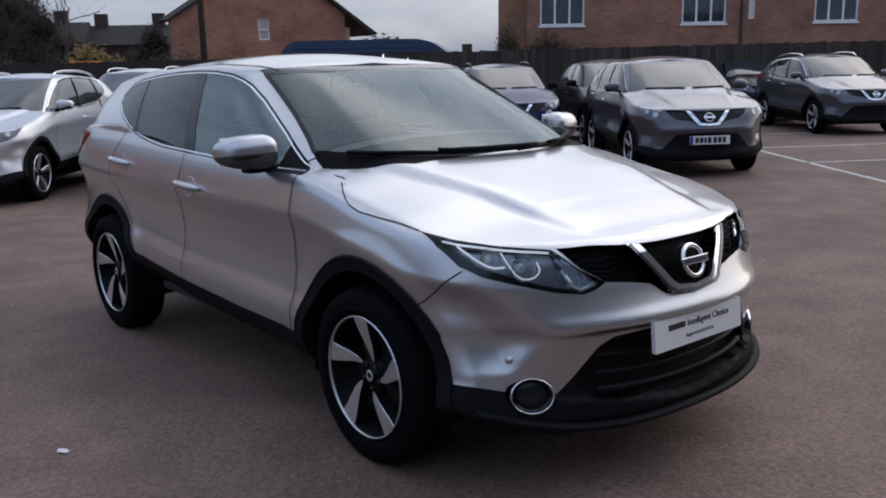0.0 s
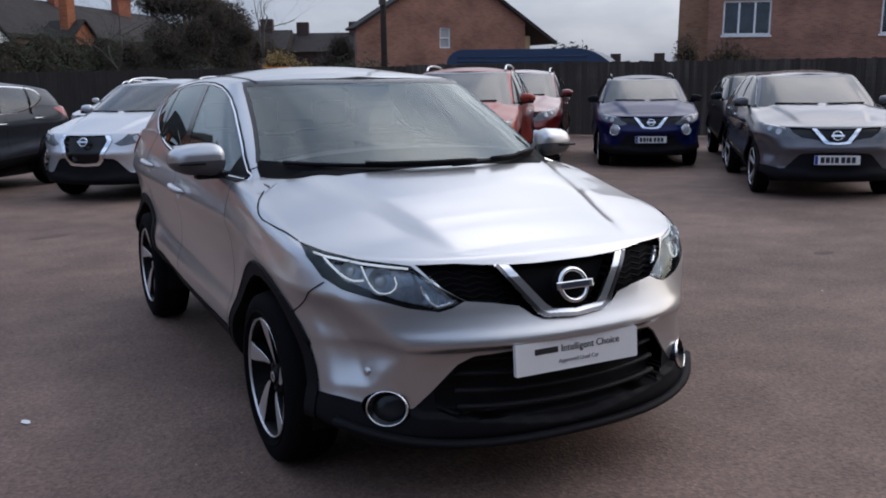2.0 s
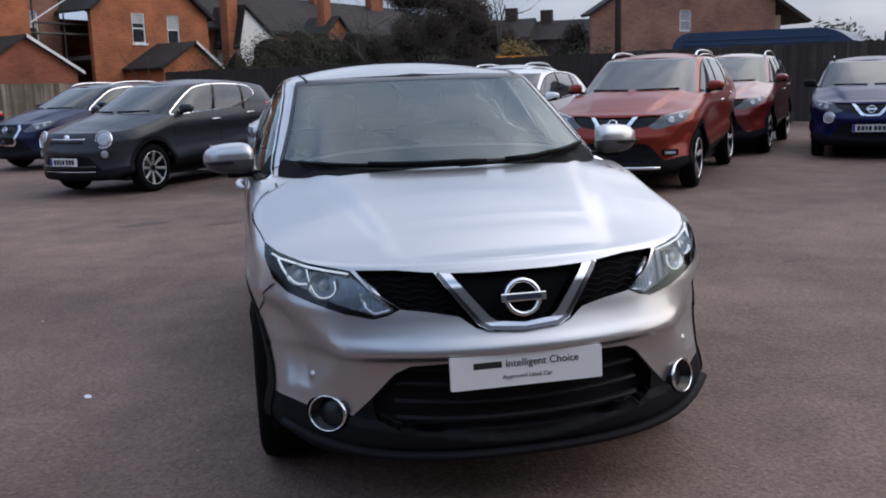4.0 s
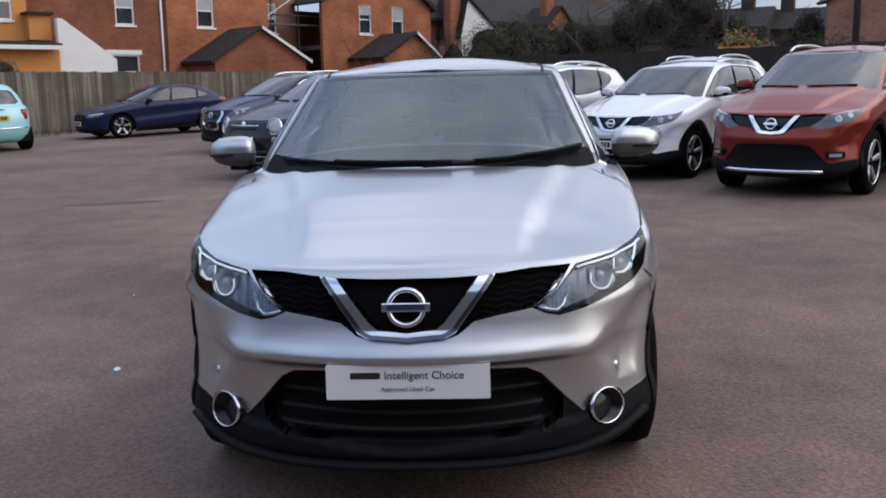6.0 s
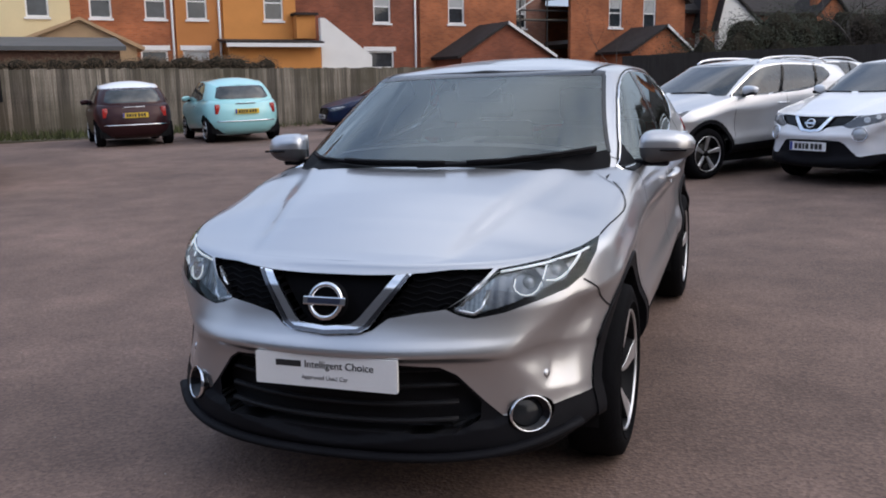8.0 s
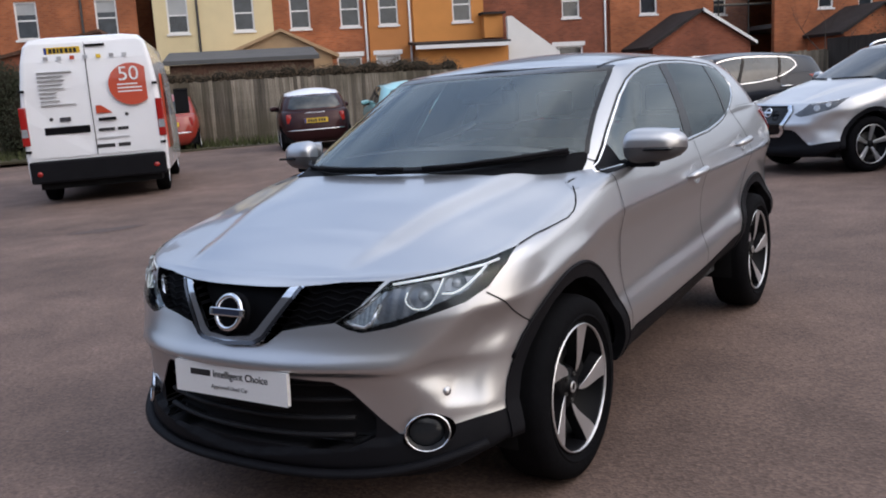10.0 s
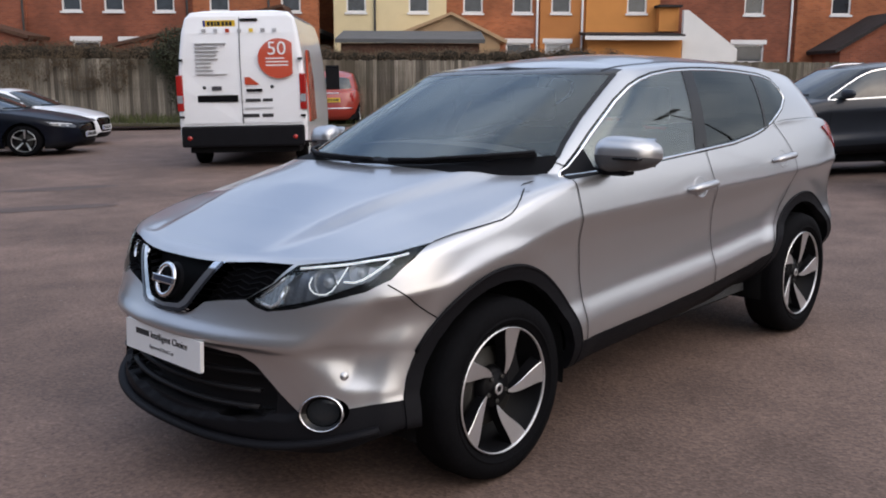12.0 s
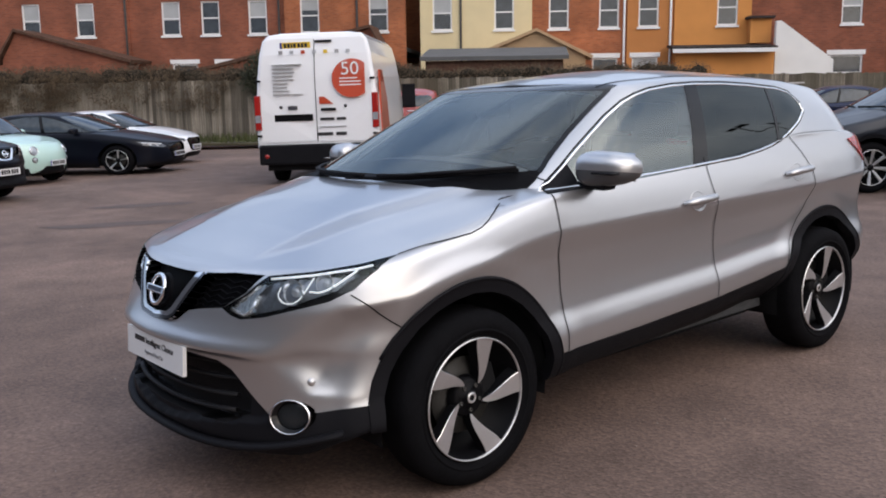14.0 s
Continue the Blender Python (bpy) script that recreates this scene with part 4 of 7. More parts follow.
    f_door = [(0.462, 1.083), (0.458, 0.904), (0.5, 0.711), (0.5, 0.435), (0.985, 0.444), (1.5, 0.468), (1.585, 0.474), (1.585, 0.7), (1.563, 0.926), (1.522, 1.037), (1.53, 1.16), (0.6, 1.16)]
    r_door = [(1.53, 1.16), (1.522, 1.037), (1.563, 0.926), (1.585, 0.7), (1.585, 0.474), (2.0, 0.505), (2.2, 0.532), (2.23, 0.62), (2.31, 0.74), (2.44, 0.86), (2.5, 0.98), (2.44, 1.1), (2.33, 1.235), (2.2, 1.22)]
    for s, keep in SIDES:
        low = lambda c, n, keep=keep: keep(c, n) and c.z < 1.2
        windows(car, bm, tree, s, keep)
        part("sill_trim", lift(bm, carve(bm, sill_line, "x", low), -0.004, 0.03), PLASTIC, car, "black plastic sill trim", True)
        part("door", lift(bm, carve(bm, f_door, "x", low)), SILVER, car, "", True)
        part("door", lift(bm, carve(bm, r_door, "x", low)), SILVER, car, "", True)
        for line in (f_door[:4], f_door[6:11], r_door[6:13], [(0.54, 1.118), (0.48, 1.152)], [(-0.495, 0.822), (-0.38, 0.724), (-0.32, 0.68)]):
            part("panel_gap", ribbon(tree, smoothed(line, 1), "x", s, 0.005, 0.003, 0.012), SHADE, car, "", True)
        for y0, y1, z in ((1.28, 1.54, 0.967), (2.2, 2.47, 1.03)):
            handle(car, tree, s, y0, y1, z)
        fs = carve(bm, [(2.98, 1.165), (3.15, 1.185), (3.4, 1.1), (3.4, 1.0), (3.16, 1.03)], "x", low)
        part("tail_light", lift(bm, fs, -0.008, 0.02), REDLAMP, car, "red tail light", True)
        ditch = [(s * x, y) for x, y in ((0.548, 1.09), (0.56, 1.3), (0.565, 1.8), (0.56, 2.4), (0.53, 3.0))]
        part("roof_strip", ribbon(tree, smoothed(ditch, 1), "z", 1, 0.014, 0.002, 0.05), PLASTIC, car, "", True)
        door_mirror(car, s)
    # screen, cowl, bonnet
    glass_faces = carve(bm, mirrored(CAR_SCREEN), "y", lambda c, n: c.y < 1.4 and n.y < 0.05, True)
    screen = lift(bm, glass_faces)
    cowl = lift(screen, carve(screen, mirrored([(0, 0.95), (0.85, 0.95), (0.85, 1.18), (0.745, 1.172), (0.6, 1.158), (0.3, 1.151), (0, 1.148)]), "y", lambda c, n: True), -0.001)
    part("cowl_panel", cowl, black, car, "black cowl panel under the windscreen", True)
    header = lift(screen, carve(screen, mirrored([(0, 1.497), (0.3, 1.494), (0.56, 1.487), (0.7, 1.48), (0.7, 1.6), (0, 1.6)]), "y", lambda c, n: True), -0.001)
    part("screen_band", header, GLOSSBLACK, car, "", True)
    part("windscreen", screen, GLASS, car, "", True).visible_shadow = False
    for s in (-1, 1):
        part("screen_edge", ribbon(tree, [(s * x, z) for x, z in ((0.722, 1.16), (0.7, 1.21), (0.661, 1.31), (0.625, 1.42), (0.603, 1.49))], "y", 1, 0.022, 0.002), GLOSSBLACK, car, "", True)
    hood = [(0.0, -1.0), (0.7, -0.9), (0.84, -0.45), (0.824, -0.3), (0.852, -0.09), (0.866, 0.046), (0.845, 0.136), (0.786, 0.236), (0.69, 0.335), (0.6, 0.24), (0.5, 0.13), (0.3, 0.09), (0.0, 0.08)]
    part("bonnet", lift(bm, carve(bm, mirrored(hood), "z", lambda c, n: c.z > 0.862 and c.y < 0.37 and n.z > 0.15, False)), SILVER, car, "", True)
    scuttle = [(0.0, 0.08), (0.3, 0.09), (0.5, 0.13), (0.6, 0.24), (0.69, 0.335), (0.73, 0.4), (0.66, 0.5), (0.0, 0.5)]
    part("scuttle", lift(bm, carve(bm, mirrored(scuttle), "z", lambda c, n: c.z > 0.95 and n.z > 0.15, False), -0.001), black, car, "black plastic scuttle between bonnet and windscreen", True)
    for s in (-1, 1):
        part("bonnet_corner", ribbon(tree, [(s * 0.805, 0.22), (s * 0.715, 0.315)], "z", 1, 0.034, 0.0015, 0.02), SILVER, car, "", True)
        gap = [(s * x, y) for x, y in smoothed(hood[3:8], 1)]
        part("panel_gap", ribbon(tree, gap, "z", 1, 0.005, 0.003, 0.012), SHADE, car, "", True)
    for pts in ([(-0.64, 1.152), (-0.3, 1.138), (0.12, 1.135)], [(0.0, 1.132), (0.35, 1.138), (0.67, 1.162)]):
        w = [p + n * 0.014 for p, n in (onto(tree, x, z, "y") for x, z in spread(pts, 0.06)) if p is not None]
        blade = part("wiper", tubed(w, 0.009, 6), PLASTIC, car, "", True)
        part("wiper_arm", tubed([p + Vector((0, -0.012, 0.012)) for p in w[len(w) // 3 :]], 0.012, 6, 0.7), PLASTIC, blade, "", True)
    # plate and badge
    m = pose(0.0, -0.878, 0.553, -4)
    plate = part("show_plate", prismed(rounded([(-0.262, -0.056), (0.262, -0.056), (0.262, 0.056), (-0.262, 0.056)], 0.006), -0.005, 0.01, "xz"), WHITE, car, "white dealer plate with dark lettering", False, m)
    bars(plate, [0.096], -0.184, 0.0105, 0.021, 0.0, INK, -0.0062)
    words("Intelligent Choice", 0.0358, plate, INK, pose(0.052, -0.0062, 0.021, 90))
    words("Approved Used Car", 0.021, plate, mat_once("grey_ink", (0.2, 0.2, 0.21), 0.5), pose(0.0, -0.0062, -0.023, 90))
    badge = part("badge", torus(0.056, 0.0095), CHROME, car, "round chrome badge with a cross bar", True, pose(0, -0.845, 0.787, 72))
    bar = bmesh.new()
    box(bar, -0.078, -0.0145, -0.002, 0.078, 0.0145, 0.014, 0.004)
    part("bar", bar, CHROME, badge)
    part("mark", boxed(-0.06, -0.0085, 0.0142, 0.06, 0.0085, 0.0155), mat_once("badge_navy", (0.02, 0.025, 0.05), 0.3), badge)
    part("backing", lathed([(-0.03, 0.07), (-0.022, 0.06), (-0.022, 0.0)], "z", 24), black, badge)
    for f in bm.faces:
        f.material_index = 0
    part("body", bm, SILVER, car, "silver painted body shell", True)
    cabin(car)
    for yw in (0.0, 2.646):
        for s in (-1, 1):
            part("wheel_well", well(s * 0.5, s * 0.84, 0.425), SHADE, car, "", True, pose(0, yw, 0.345))
            turbine_wheel(car, s * 0.787, yw, phase=-14 if s > 0 else 4)
    return car


def well(x0, x1, r):
    """The upper half of a wheel housing."""
    bm = bmesh.new()
    rows = []
    for k in range(19):
        a = math.radians(-12 + 204 * k / 18)
        c, q = r * math.cos(a), r * math.sin(a)
        rows.append([(x0, 0, 0.0), (x0, c, q), (x1, c, q)])
    sheet(bm, [np.array(row) for row in rows])
    return bm


def bezel_faces(tree, poly, depth=0.034, n=14):
    """A sheet sunk behind the skin within an outline seen from the front."""
    bm = bmesh.new()
    x0, x1 = min(p[0] for p in poly), max(p[0] for p in poly)
    z0, z1 = min(p[1] for p in poly), max(p[1] for p in poly)
    grid = {}
    for i in range(n * 2 + 1):
        for j in range(n + 1):
            x, z = x0 + (x1 - x0) * i / (2 * n), z0 + (z1 - z0) * j / n
            p, q = onto(tree, x, z, "y")
            if p is not None and inside(poly, x, z):
                grid[i, j] = bm.verts.new(p - q * (depth + 0.0012 * math.sin(i * 0.9)))
    for (i, j), v in list(grid.items()):
        four = [grid.get(k) for k in ((i, j), (i + 1, j), (i + 1, j + 1), (i, j + 1))]
        if all(four):
            bm.faces.new(four)
    bmesh.ops.recalc_face_normals(bm, faces=bm.faces)
    return bm


def torus(R, r, a=40, b=10):
    return lathed([(r * math.sin(2 * math.pi * k / b), R + r * math.cos(2 * math.pi * k / b)) for k in range(b + 1)], "z", a)


def windows(car, bm, tree, s, keep):
    """Side glass with its chrome surround, pillar panel and mirror sail."""
    high = lambda c, n: keep(c, n) and c.z > 1.05
    dlo = lift(bm, carve(bm, CAR_DLO, "x", high))
    any_face = lambda c, n: True
    sail = lift(dlo, carve(dlo, [(0.4, 1.0), (0.66, 1.0), (0.655, 1.22), (0.4, 1.2)], "x", any_face), -0.002, 0.01)
    part("mirror_sail", sail, PLASTIC, car, "", True)
    pillar = lift(dlo, carve(dlo, [(1.385, 1.0), (1.5, 1.0), (1.76, 1.6), (1.66, 1.6)], "x", any_face), -0.002)
    part("pillar_trim", pillar, GLOSSBLACK, car, "black pillar trim", True)
    bar = lift(dlo, carve(dlo, [(2.175, 1.1), (2.2, 1.1), (2.39, 1.55), (2.365, 1.55)], "x", any_face), -0.002)
    part("window_bar", bar, GLOSSBLACK, car, "", True)
    f = lift(dlo, carve(dlo, [(0.6, 0.9), (1.4, 0.9), (1.7, 1.6), (0.6, 1.6)], "x", any_face))
    part("side_window", f, SIDEGLASS, car, "clear front side window", True).visible_shadow = False
    part("side_window", dlo, TINT, car, "dark tinted rear side window", True)
    loop = []
    n = len(CAR_DLO)
    for k, p in enumerate(CAR_DLO):
        d = (Vector(CAR_DLO[(k + 1) % n]) - Vector(CAR_DLO[k - 1])).normalized()
        loop.append((p[0] + 0.009 * d.y, p[1] - 0.009 * d.x))
    part("window_trim", ribbon(tree, loop, "x", s, 0.0125, 0.001, 0.03, True, 0.012), CHROME, car, "chrome window surround", True)
    part("window_gap", ribbon(tree, CAR_DLO[:16], "x", s, 0.012, 0.0015, 0.03), GLOSSBLACK, car, "", True)


def handle(car, tree, s, y0, y1, z):
    pts = []
    for k in range(9):
        t = k / 8
        p, n = onto(tree, y0 + (y1 - y0) * t, z + 0.012 * (t - 0.5), "x", s)
        pts.append(p + n * (0.004 + 0.034 * math.sin(math.pi * t) ** 0.5))
    h = part("door_handle", tubed(pts, [0.009, 0.017, 0.02, 0.02, 0.02, 0.02, 0.02, 0.017, 0.009], 10, 0.9), SILVER, car, "", True)
    p, n = onto(tree, (y0 + y1) / 2 - 0.01, z - 0.002, "x", s)
    cup = lathed([(-0.03, 0.0), (-0.026, 0.02), (-0.012, 0.045), (0.0, 0.055), (0.002, 0.06), (0.0, 0.064)], "z", 28)
    part("handle_cup", cup, SILVER, h, "", True, Matrix.Translation(p) @ n.to_track_quat("Z", "Y").to_matrix().to_4x4() @ Matrix.Diagonal((0.95, 0.78, 1, 1)))


def door_mirror(car, s):
    """Door mirror: painted cap, black lower shell, arm and glass."""
    cap = bmesh.new()
    bmesh.ops.create_uvsphere(cap, u_segments=28, v_segments=18, radius=1)
    for v in cap.verts:
        x, y, z = v.co
        q = lambda a, e: math.copysign(abs(a) ** e, a)
        taper = 1 - 0.22 * x
        v.co = Vector((0.118 * q(x, 0.7), (0.085 if y < 0 else 0.06) * q(y, 0.75), 0.071 * q(z, 0.72) * taper))
        v.co.y += 0.045 * x
    bm2 = cap.copy()
    for one, up in ((cap, True), (bm2, False)):
        r = bmesh.ops.bisect_plane(one, geom=one.verts[:] + one.edges[:] + one.faces[:], plane_co=(0, 0, -0.012), plane_no=(0, 0.12, 1), clear_inner=up, clear_outer=not up)
    m = Matrix.Translation((s * 0.957, 0.695, 1.172)) @ Matrix.Diagonal((s, 1, 1, 1))
    for one in (cap, bm2):
        if s < 0:
            bmesh.ops.reverse_faces(one, faces=one.faces)
    mirror = part("door_mirror", cap, SILVER, car, "silver door mirror with a black base", True, m)
    part("lower_shell", bm2, mat_once("dark_silver", (0.09, 0.09, 0.095), 0.35, 0.3, 0.05), mirror, "", True)
    part("base", boxed(-0.17, -0.045, -0.088, 0.01, 0.03, -0.058, bevel=0.012), PLASTIC, mirror)
    part("seam", boxed(-0.085, -0.0895, -0.018, 0.09, -0.05, -0.008, bevel=0.003), GLOSSBLACK, mirror)
    part("mirror_glass", boxed(-0.085, 0.055, -0.055, 0.085, 0.062, 0.06, bevel=0.002), mat_once("mirror_silver", (0.85, 0.86, 0.87), 0.02, 1.0, 0.0), mirror)


def cabin(car):
    """What shows through the glass: floor, dash, seats, wheel and mirror."""
    inner = part("interior", boxed(-0.74, 0.3, 0.3, 0.74, 3.1, 0.5), SEAT, car, "dark cabin interior")
    part("underbody", prismed([(-0.4, -0.74), (0.4, -0.74), (0.62, -0.5), (0.62, 0.3), (0.66, 0.5), (0.66, 2.2), (0.62, 2.4), (0.6, 3.2), (-0.6, 3.2), (-0.62, 2.4), (-0.66, 2.2), (-0.66, 0.5), (-0.62, 0.3), (-0.62, -0.5)], 0.25, 0.36), SHADE, car)
    part("engine_bay", boxed(-0.5, -0.62, 0.3, 0.5, 0.3, 0.8), SHADE, car)
    dash = bmesh.new()
    prism(dash, rounded([(0.22, 0.7), (0.22, 1.075), (0.5, 1.1), (0.78, 1.08), (0.86, 1.0), (0.84, 0.7)], 0.06), -0.76, 0.76, "yz")
    part("dashboard", dash, mat_once("dash_vinyl", (0.02, 0.02, 0.022), 0.6, 0, 0.2, 8, 0.2), inner)
    for x in (-0.37, 0.37):
        back = bmesh.new()
        box(back, x - 0.24, 1.5, 0.55, x + 0.24, 1.66, 1.2, 0.06)
        for v in back.verts:
            v.co.y += (v.co.z - 0.55) * 0.28
        seat = part("seat", boxed(x - 0.25, 1.0, 0.5, x + 0.25, 1.6, 0.66, bevel=0.05), SEAT, inner)
        part("seat_back", back, SEAT, seat, "", True)
        part("headrest", boxed(x - 0.13, 1.72, 1.23, x + 0.13, 1.82, 1.42, bevel=0.04), SEAT, seat, "", True)
        rear = boxed(x - 0.27, 2.42, 0.6, x + 0.27, 2.56, 1.2, bevel=0.05)
        part("rear_seat", rear, SEAT, inner, "", True)
        part("headrest", boxed(x - 0.12, 2.5, 1.22, x + 0.12, 2.58, 1.38, bevel=0.03), SEAT, inner, "", True)
    w = part("steering_wheel", torus(0.185, 0.016, 36, 8), PLASTIC, inner, "", True, pose(-0.37, 0.92, 1.0, 62))
    part("wheel_spokes", boxed(-0.17, -0.03, -0.02, 0.17, 0.03, 0.0, bevel=0.008), PLASTIC, w)
    part("rear_view_mirror", boxed(-0.12, 0.94, 1.37, 0.12, 0.97, 1.44, bevel=0.012), PLASTIC, inner)
    house = prismed(rounded([(-0.13, 1.485), (0.13, 1.485), (0.075, 1.405), (-0.075, 1.405)], 0.02), 0.0, 0.05, "xz")
    for v in house.verts:
        v.co.y += 0.83 + (v.co.z - 1.405) * 2.2
    part("sensor_housing", house, PLASTIC, inner)
    part("headliner", boxed(-0.54, 1.12, 1.49, 0.54, 3.0, 1.5), mat_once("headliner_cloth", (0.35, 0.34, 0.33), 0.95), inner)


main_car()

# ---- ground ----
E2, N2 = Vector((0.716, 0.698, 0)), Vector((0.698, -0.716, 0))
bm = bmesh.new()
bmesh.ops.create_grid(bm, x_segments=60, y_segments=60, size=400)
ground = tagged(part("ground", bm, ASPHALT), "worn brownish grey asphalt car park", "ground", kind="structure")


# unseen dark wall added behind the camera to block sky light in front of the car
bm = bmesh.new()
box(bm, -16, -8.9, -0.2, 15, -8.5, 5.4)
tagged(part("wall_south", bm, mat("shading_wall_dark", (0.09, 0.092, 0.1), 0.5, 0, 0.15, 0.6, 0.1, 0, 30)), "plain dark wall, unseen, added to shade the ground before the car", "wall", kind="structure")

# ---- parked cars ----
HEADGLASS = mat("headlight_glass", (0.42, 0.45, 0.48), 0.08, 0.35, 0.35, 14, 0, 0.5)
BGGLASS = mat("parked_glass", (0.028, 0.036, 0.04), 0.04, 0, 0.35, 2.0, 0, 0.0, 8, 0.75)
LAMPGLASS = mat("dark_lamp_glass", (0.1, 0.11, 0.125), 0.06, 0.2, 0.3, 14, 0, 0.4)


def city_shape(**change):
    S = crossover(
        nose=curve((0.18, -0.5), (0.28, -0.58), (0.5, -0.63), (0.62, -0.61), (0.72, -0.56), (0.82, -0.48), (0.86, -0.43)),
        tail=curve((0.18, 2.7), (0.28, 2.85), (0.5, 2.92), (0.7, 2.9), (0.9, 2.82), (1.0, 2.78)),
        side=curve((-0.65, 0.7), (-0.55, 0.77), (-0.35, 0.81), (-0.1, 0.818), (0, 0.815), (0.08, 0.8), (0.16, 0.765), (0.25, 0.72)),
        plan=curve((-0.6, 0.94), (0, 0.98), (1.2, 1.0), (2.3, 0.97), (2.9, 0.9)), crease=curve((-0.6, 0.7), (0.3, 0.8), (3.0, 0.82)),
        rim=curve((-0.5, 0.83), (-0.2, 0.88), (0.2, 0.94), (0.5, 0.965), (1.5, 0.98), (2.5, 0.98), (2.9, 0.94)),
        roll=curve((-0.6, 0.04), (0.2, 0.05), (0.7, 0.02), (2.9, 0.04)), low=curve((-0.7, 0.2), (3.0, 0.2)),
        crown=curve((-0.5, 0.0), (-0.3, 0.03), (0.1, 0.05), (0.7, 0.04)), ridge=curve((-0.6, 0.4), (0.5, 0.5)), crest=0.003,
        yc=0.0, p=2.2, yr=2.25, wb=2.3, flare=0.02, blister=0.0, facet=0.0, axle=0.295,
        g_y0=0.28, g_yc=0.75, g_p=2.4, g_yr=2.15, g_y1=2.7, g_w=curve((0.2, 0.765), (1.2, 0.785), (2.2, 0.76), (2.7, 0.69)),
        r_y0=0.92, r_yc=1.2, r_p=2.8, r_yr=2.0, r_y1=2.5, r_w=curve((0.9, 0.59), (1.3, 0.615), (2.4, 0.56)),
        roof=curve((0.9, 1.385), (1.3, 1.425), (1.8, 1.42), (2.45, 1.3)), r_crown=curve((0.9, 0.0), (1.4, 0.065), (2.0, 0.07), (2.45, 0.02)), bulge=0.03,
    )
    S.update(change)
    return S


def low_shape(**change):
    """A low hatchback or fastback."""
    S = crossover(
        nose=curve((0.16, -0.75), (0.25, -0.85), (0.4, -0.88), (0.55, -0.87), (0.65, -0.84), (0.72, -0.78)),
        tail=curve((0.16, 3.2), (0.3, 3.36), (0.6, 3.42), (0.9, 3.38), (1.05, 3.3)),
        side=curve((-0.68, 0.78), (-0.58, 0.85), (-0.4, 0.885), (-0.2, 0.875), (-0.03, 0.888), (0, 0.892), (0.05, 0.882), (0.12, 0.85), (0.2, 0.81)),
        crease=curve((-0.8, 0.58), (0.0, 0.72), (0.6, 0.8), (3.3, 0.9)),
        rim=curve((-0.85, 0.7), (-0.5, 0.77), (0, 0.86), (0.45, 0.925), (1.4, 0.95), (2.4, 1.0), (3.0, 1.04), (3.4, 1.0)),
        roll=curve((-0.8, 0.03), (0, 0.05), (0.6, 0.02), (3.4, 0.02)), low=curve((-0.9, 0.17), (3.5, 0.2)),
        crown=curve((-0.85, 0.0), (-0.5, 0.03), (0.1, 0.05), (0.6, 0.04)), crest=0.006,
        facet=0.0, blister=0.004, axle=0.32, wb=2.6,
        g_y0=0.25, g_yc=0.95, g_yr=2.6, g_y1=3.25, r_y0=1.15, r_yc=1.5, r_yr=2.3, r_y1=2.85,
        roof=curve((1.1, 1.32), (1.5, 1.365), (2.0, 1.37), (2.9, 1.27)), r_crown=curve((1.1, 0.0), (1.5, 0.035), (2.2, 0.04), (2.9, 0.0)),
    )
    S.update(change)
    return S


SUV = dict(base=1.11, bulbs=((0.645, 0.83, 0.042), (0.735, 0.866, 0.034)), strip=((0.57, 0.872), (0.79, 0.912)), dlo=CAR_DLO, screen=CAR_SCREEN, head=CAR_HEAD, grille=CAR_GRILLE, vee=CAR_V, lower=CAR_LOWER, tail=[(2.8, 1.175), (3.1, 1.195), (3.4, 1.1), (3.4, 1.0), (3.1, 1.02)],
           back=[(0, 1.16), (0.6, 1.17), (0.5, 1.42), (0, 1.43)], sill=0.44, R=0.345, seams=((0.48, 1.08, 0.5, 0.45), (1.53, 1.13, 1.58, 0.47), (2.35, 1.2, 2.22, 0.62)), pillars=((1.42, 1.1, 1.7, 1.52), (2.18, 1.1, 2.38, 1.5)), mirror=(0.94, 0.7, 1.17), plate=(-0.885, 0.5), rearplate=(3.47, 0.85), handles=((1.3, 1.52, 0.97), (2.2, 2.44, 1.03)))
NEWER = dict(SUV, grille=[(0, 0.867), (0.3, 0.87), (0.355, 0.8), (0.25, 0.56), (0.2, 0.5), (0, 0.49)],
             vee=[(0, 0.505), (0.17, 0.515), (0.215, 0.56), (0.315, 0.8), (0.275, 0.868), (0.335, 0.872), (0.375, 0.8), (0.255, 0.54), (0.2, 0.48), (0, 0.47)])
CITY = dict(dlo=[(0.62, 0.99), (1.9, 1.0), (2.1, 1.03), (2.06, 1.2), (1.9, 1.34), (1.7, 1.385), (1.3, 1.4), (1.12, 1.37), (0.95, 1.28)], screen=[(0, 0.99), (0.5, 0.98), (0.66, 1.02), (0.6, 1.2), (0.53, 1.37), (0.4, 1.4), (0, 1.41)], head=None, grille=None, vee=None,
            lower=[(0, 0.36), (0.3, 0.36), (0.36, 0.3), (0.5, 0.24), (0.9, 0.24), (0.9, 0.1), (0, 0.1)], tail=None, back=[(0, 1.0), (0.5, 1.0), (0.59, 1.04), (0.51, 1.27), (0.44, 1.3), (0, 1.31)], sill=0.27, R=0.295, seams=((0.55, 0.97, 0.6, 0.3), (1.72, 0.98, 1.75, 0.3)), pillars=((1.58, 1.0, 1.62, 1.4),), mirror=(0.86, 0.72, 1.02), plate=(-0.64, 0.42), rearplate=(2.935, 0.72), handles=((1.4, 1.58, 0.83),))
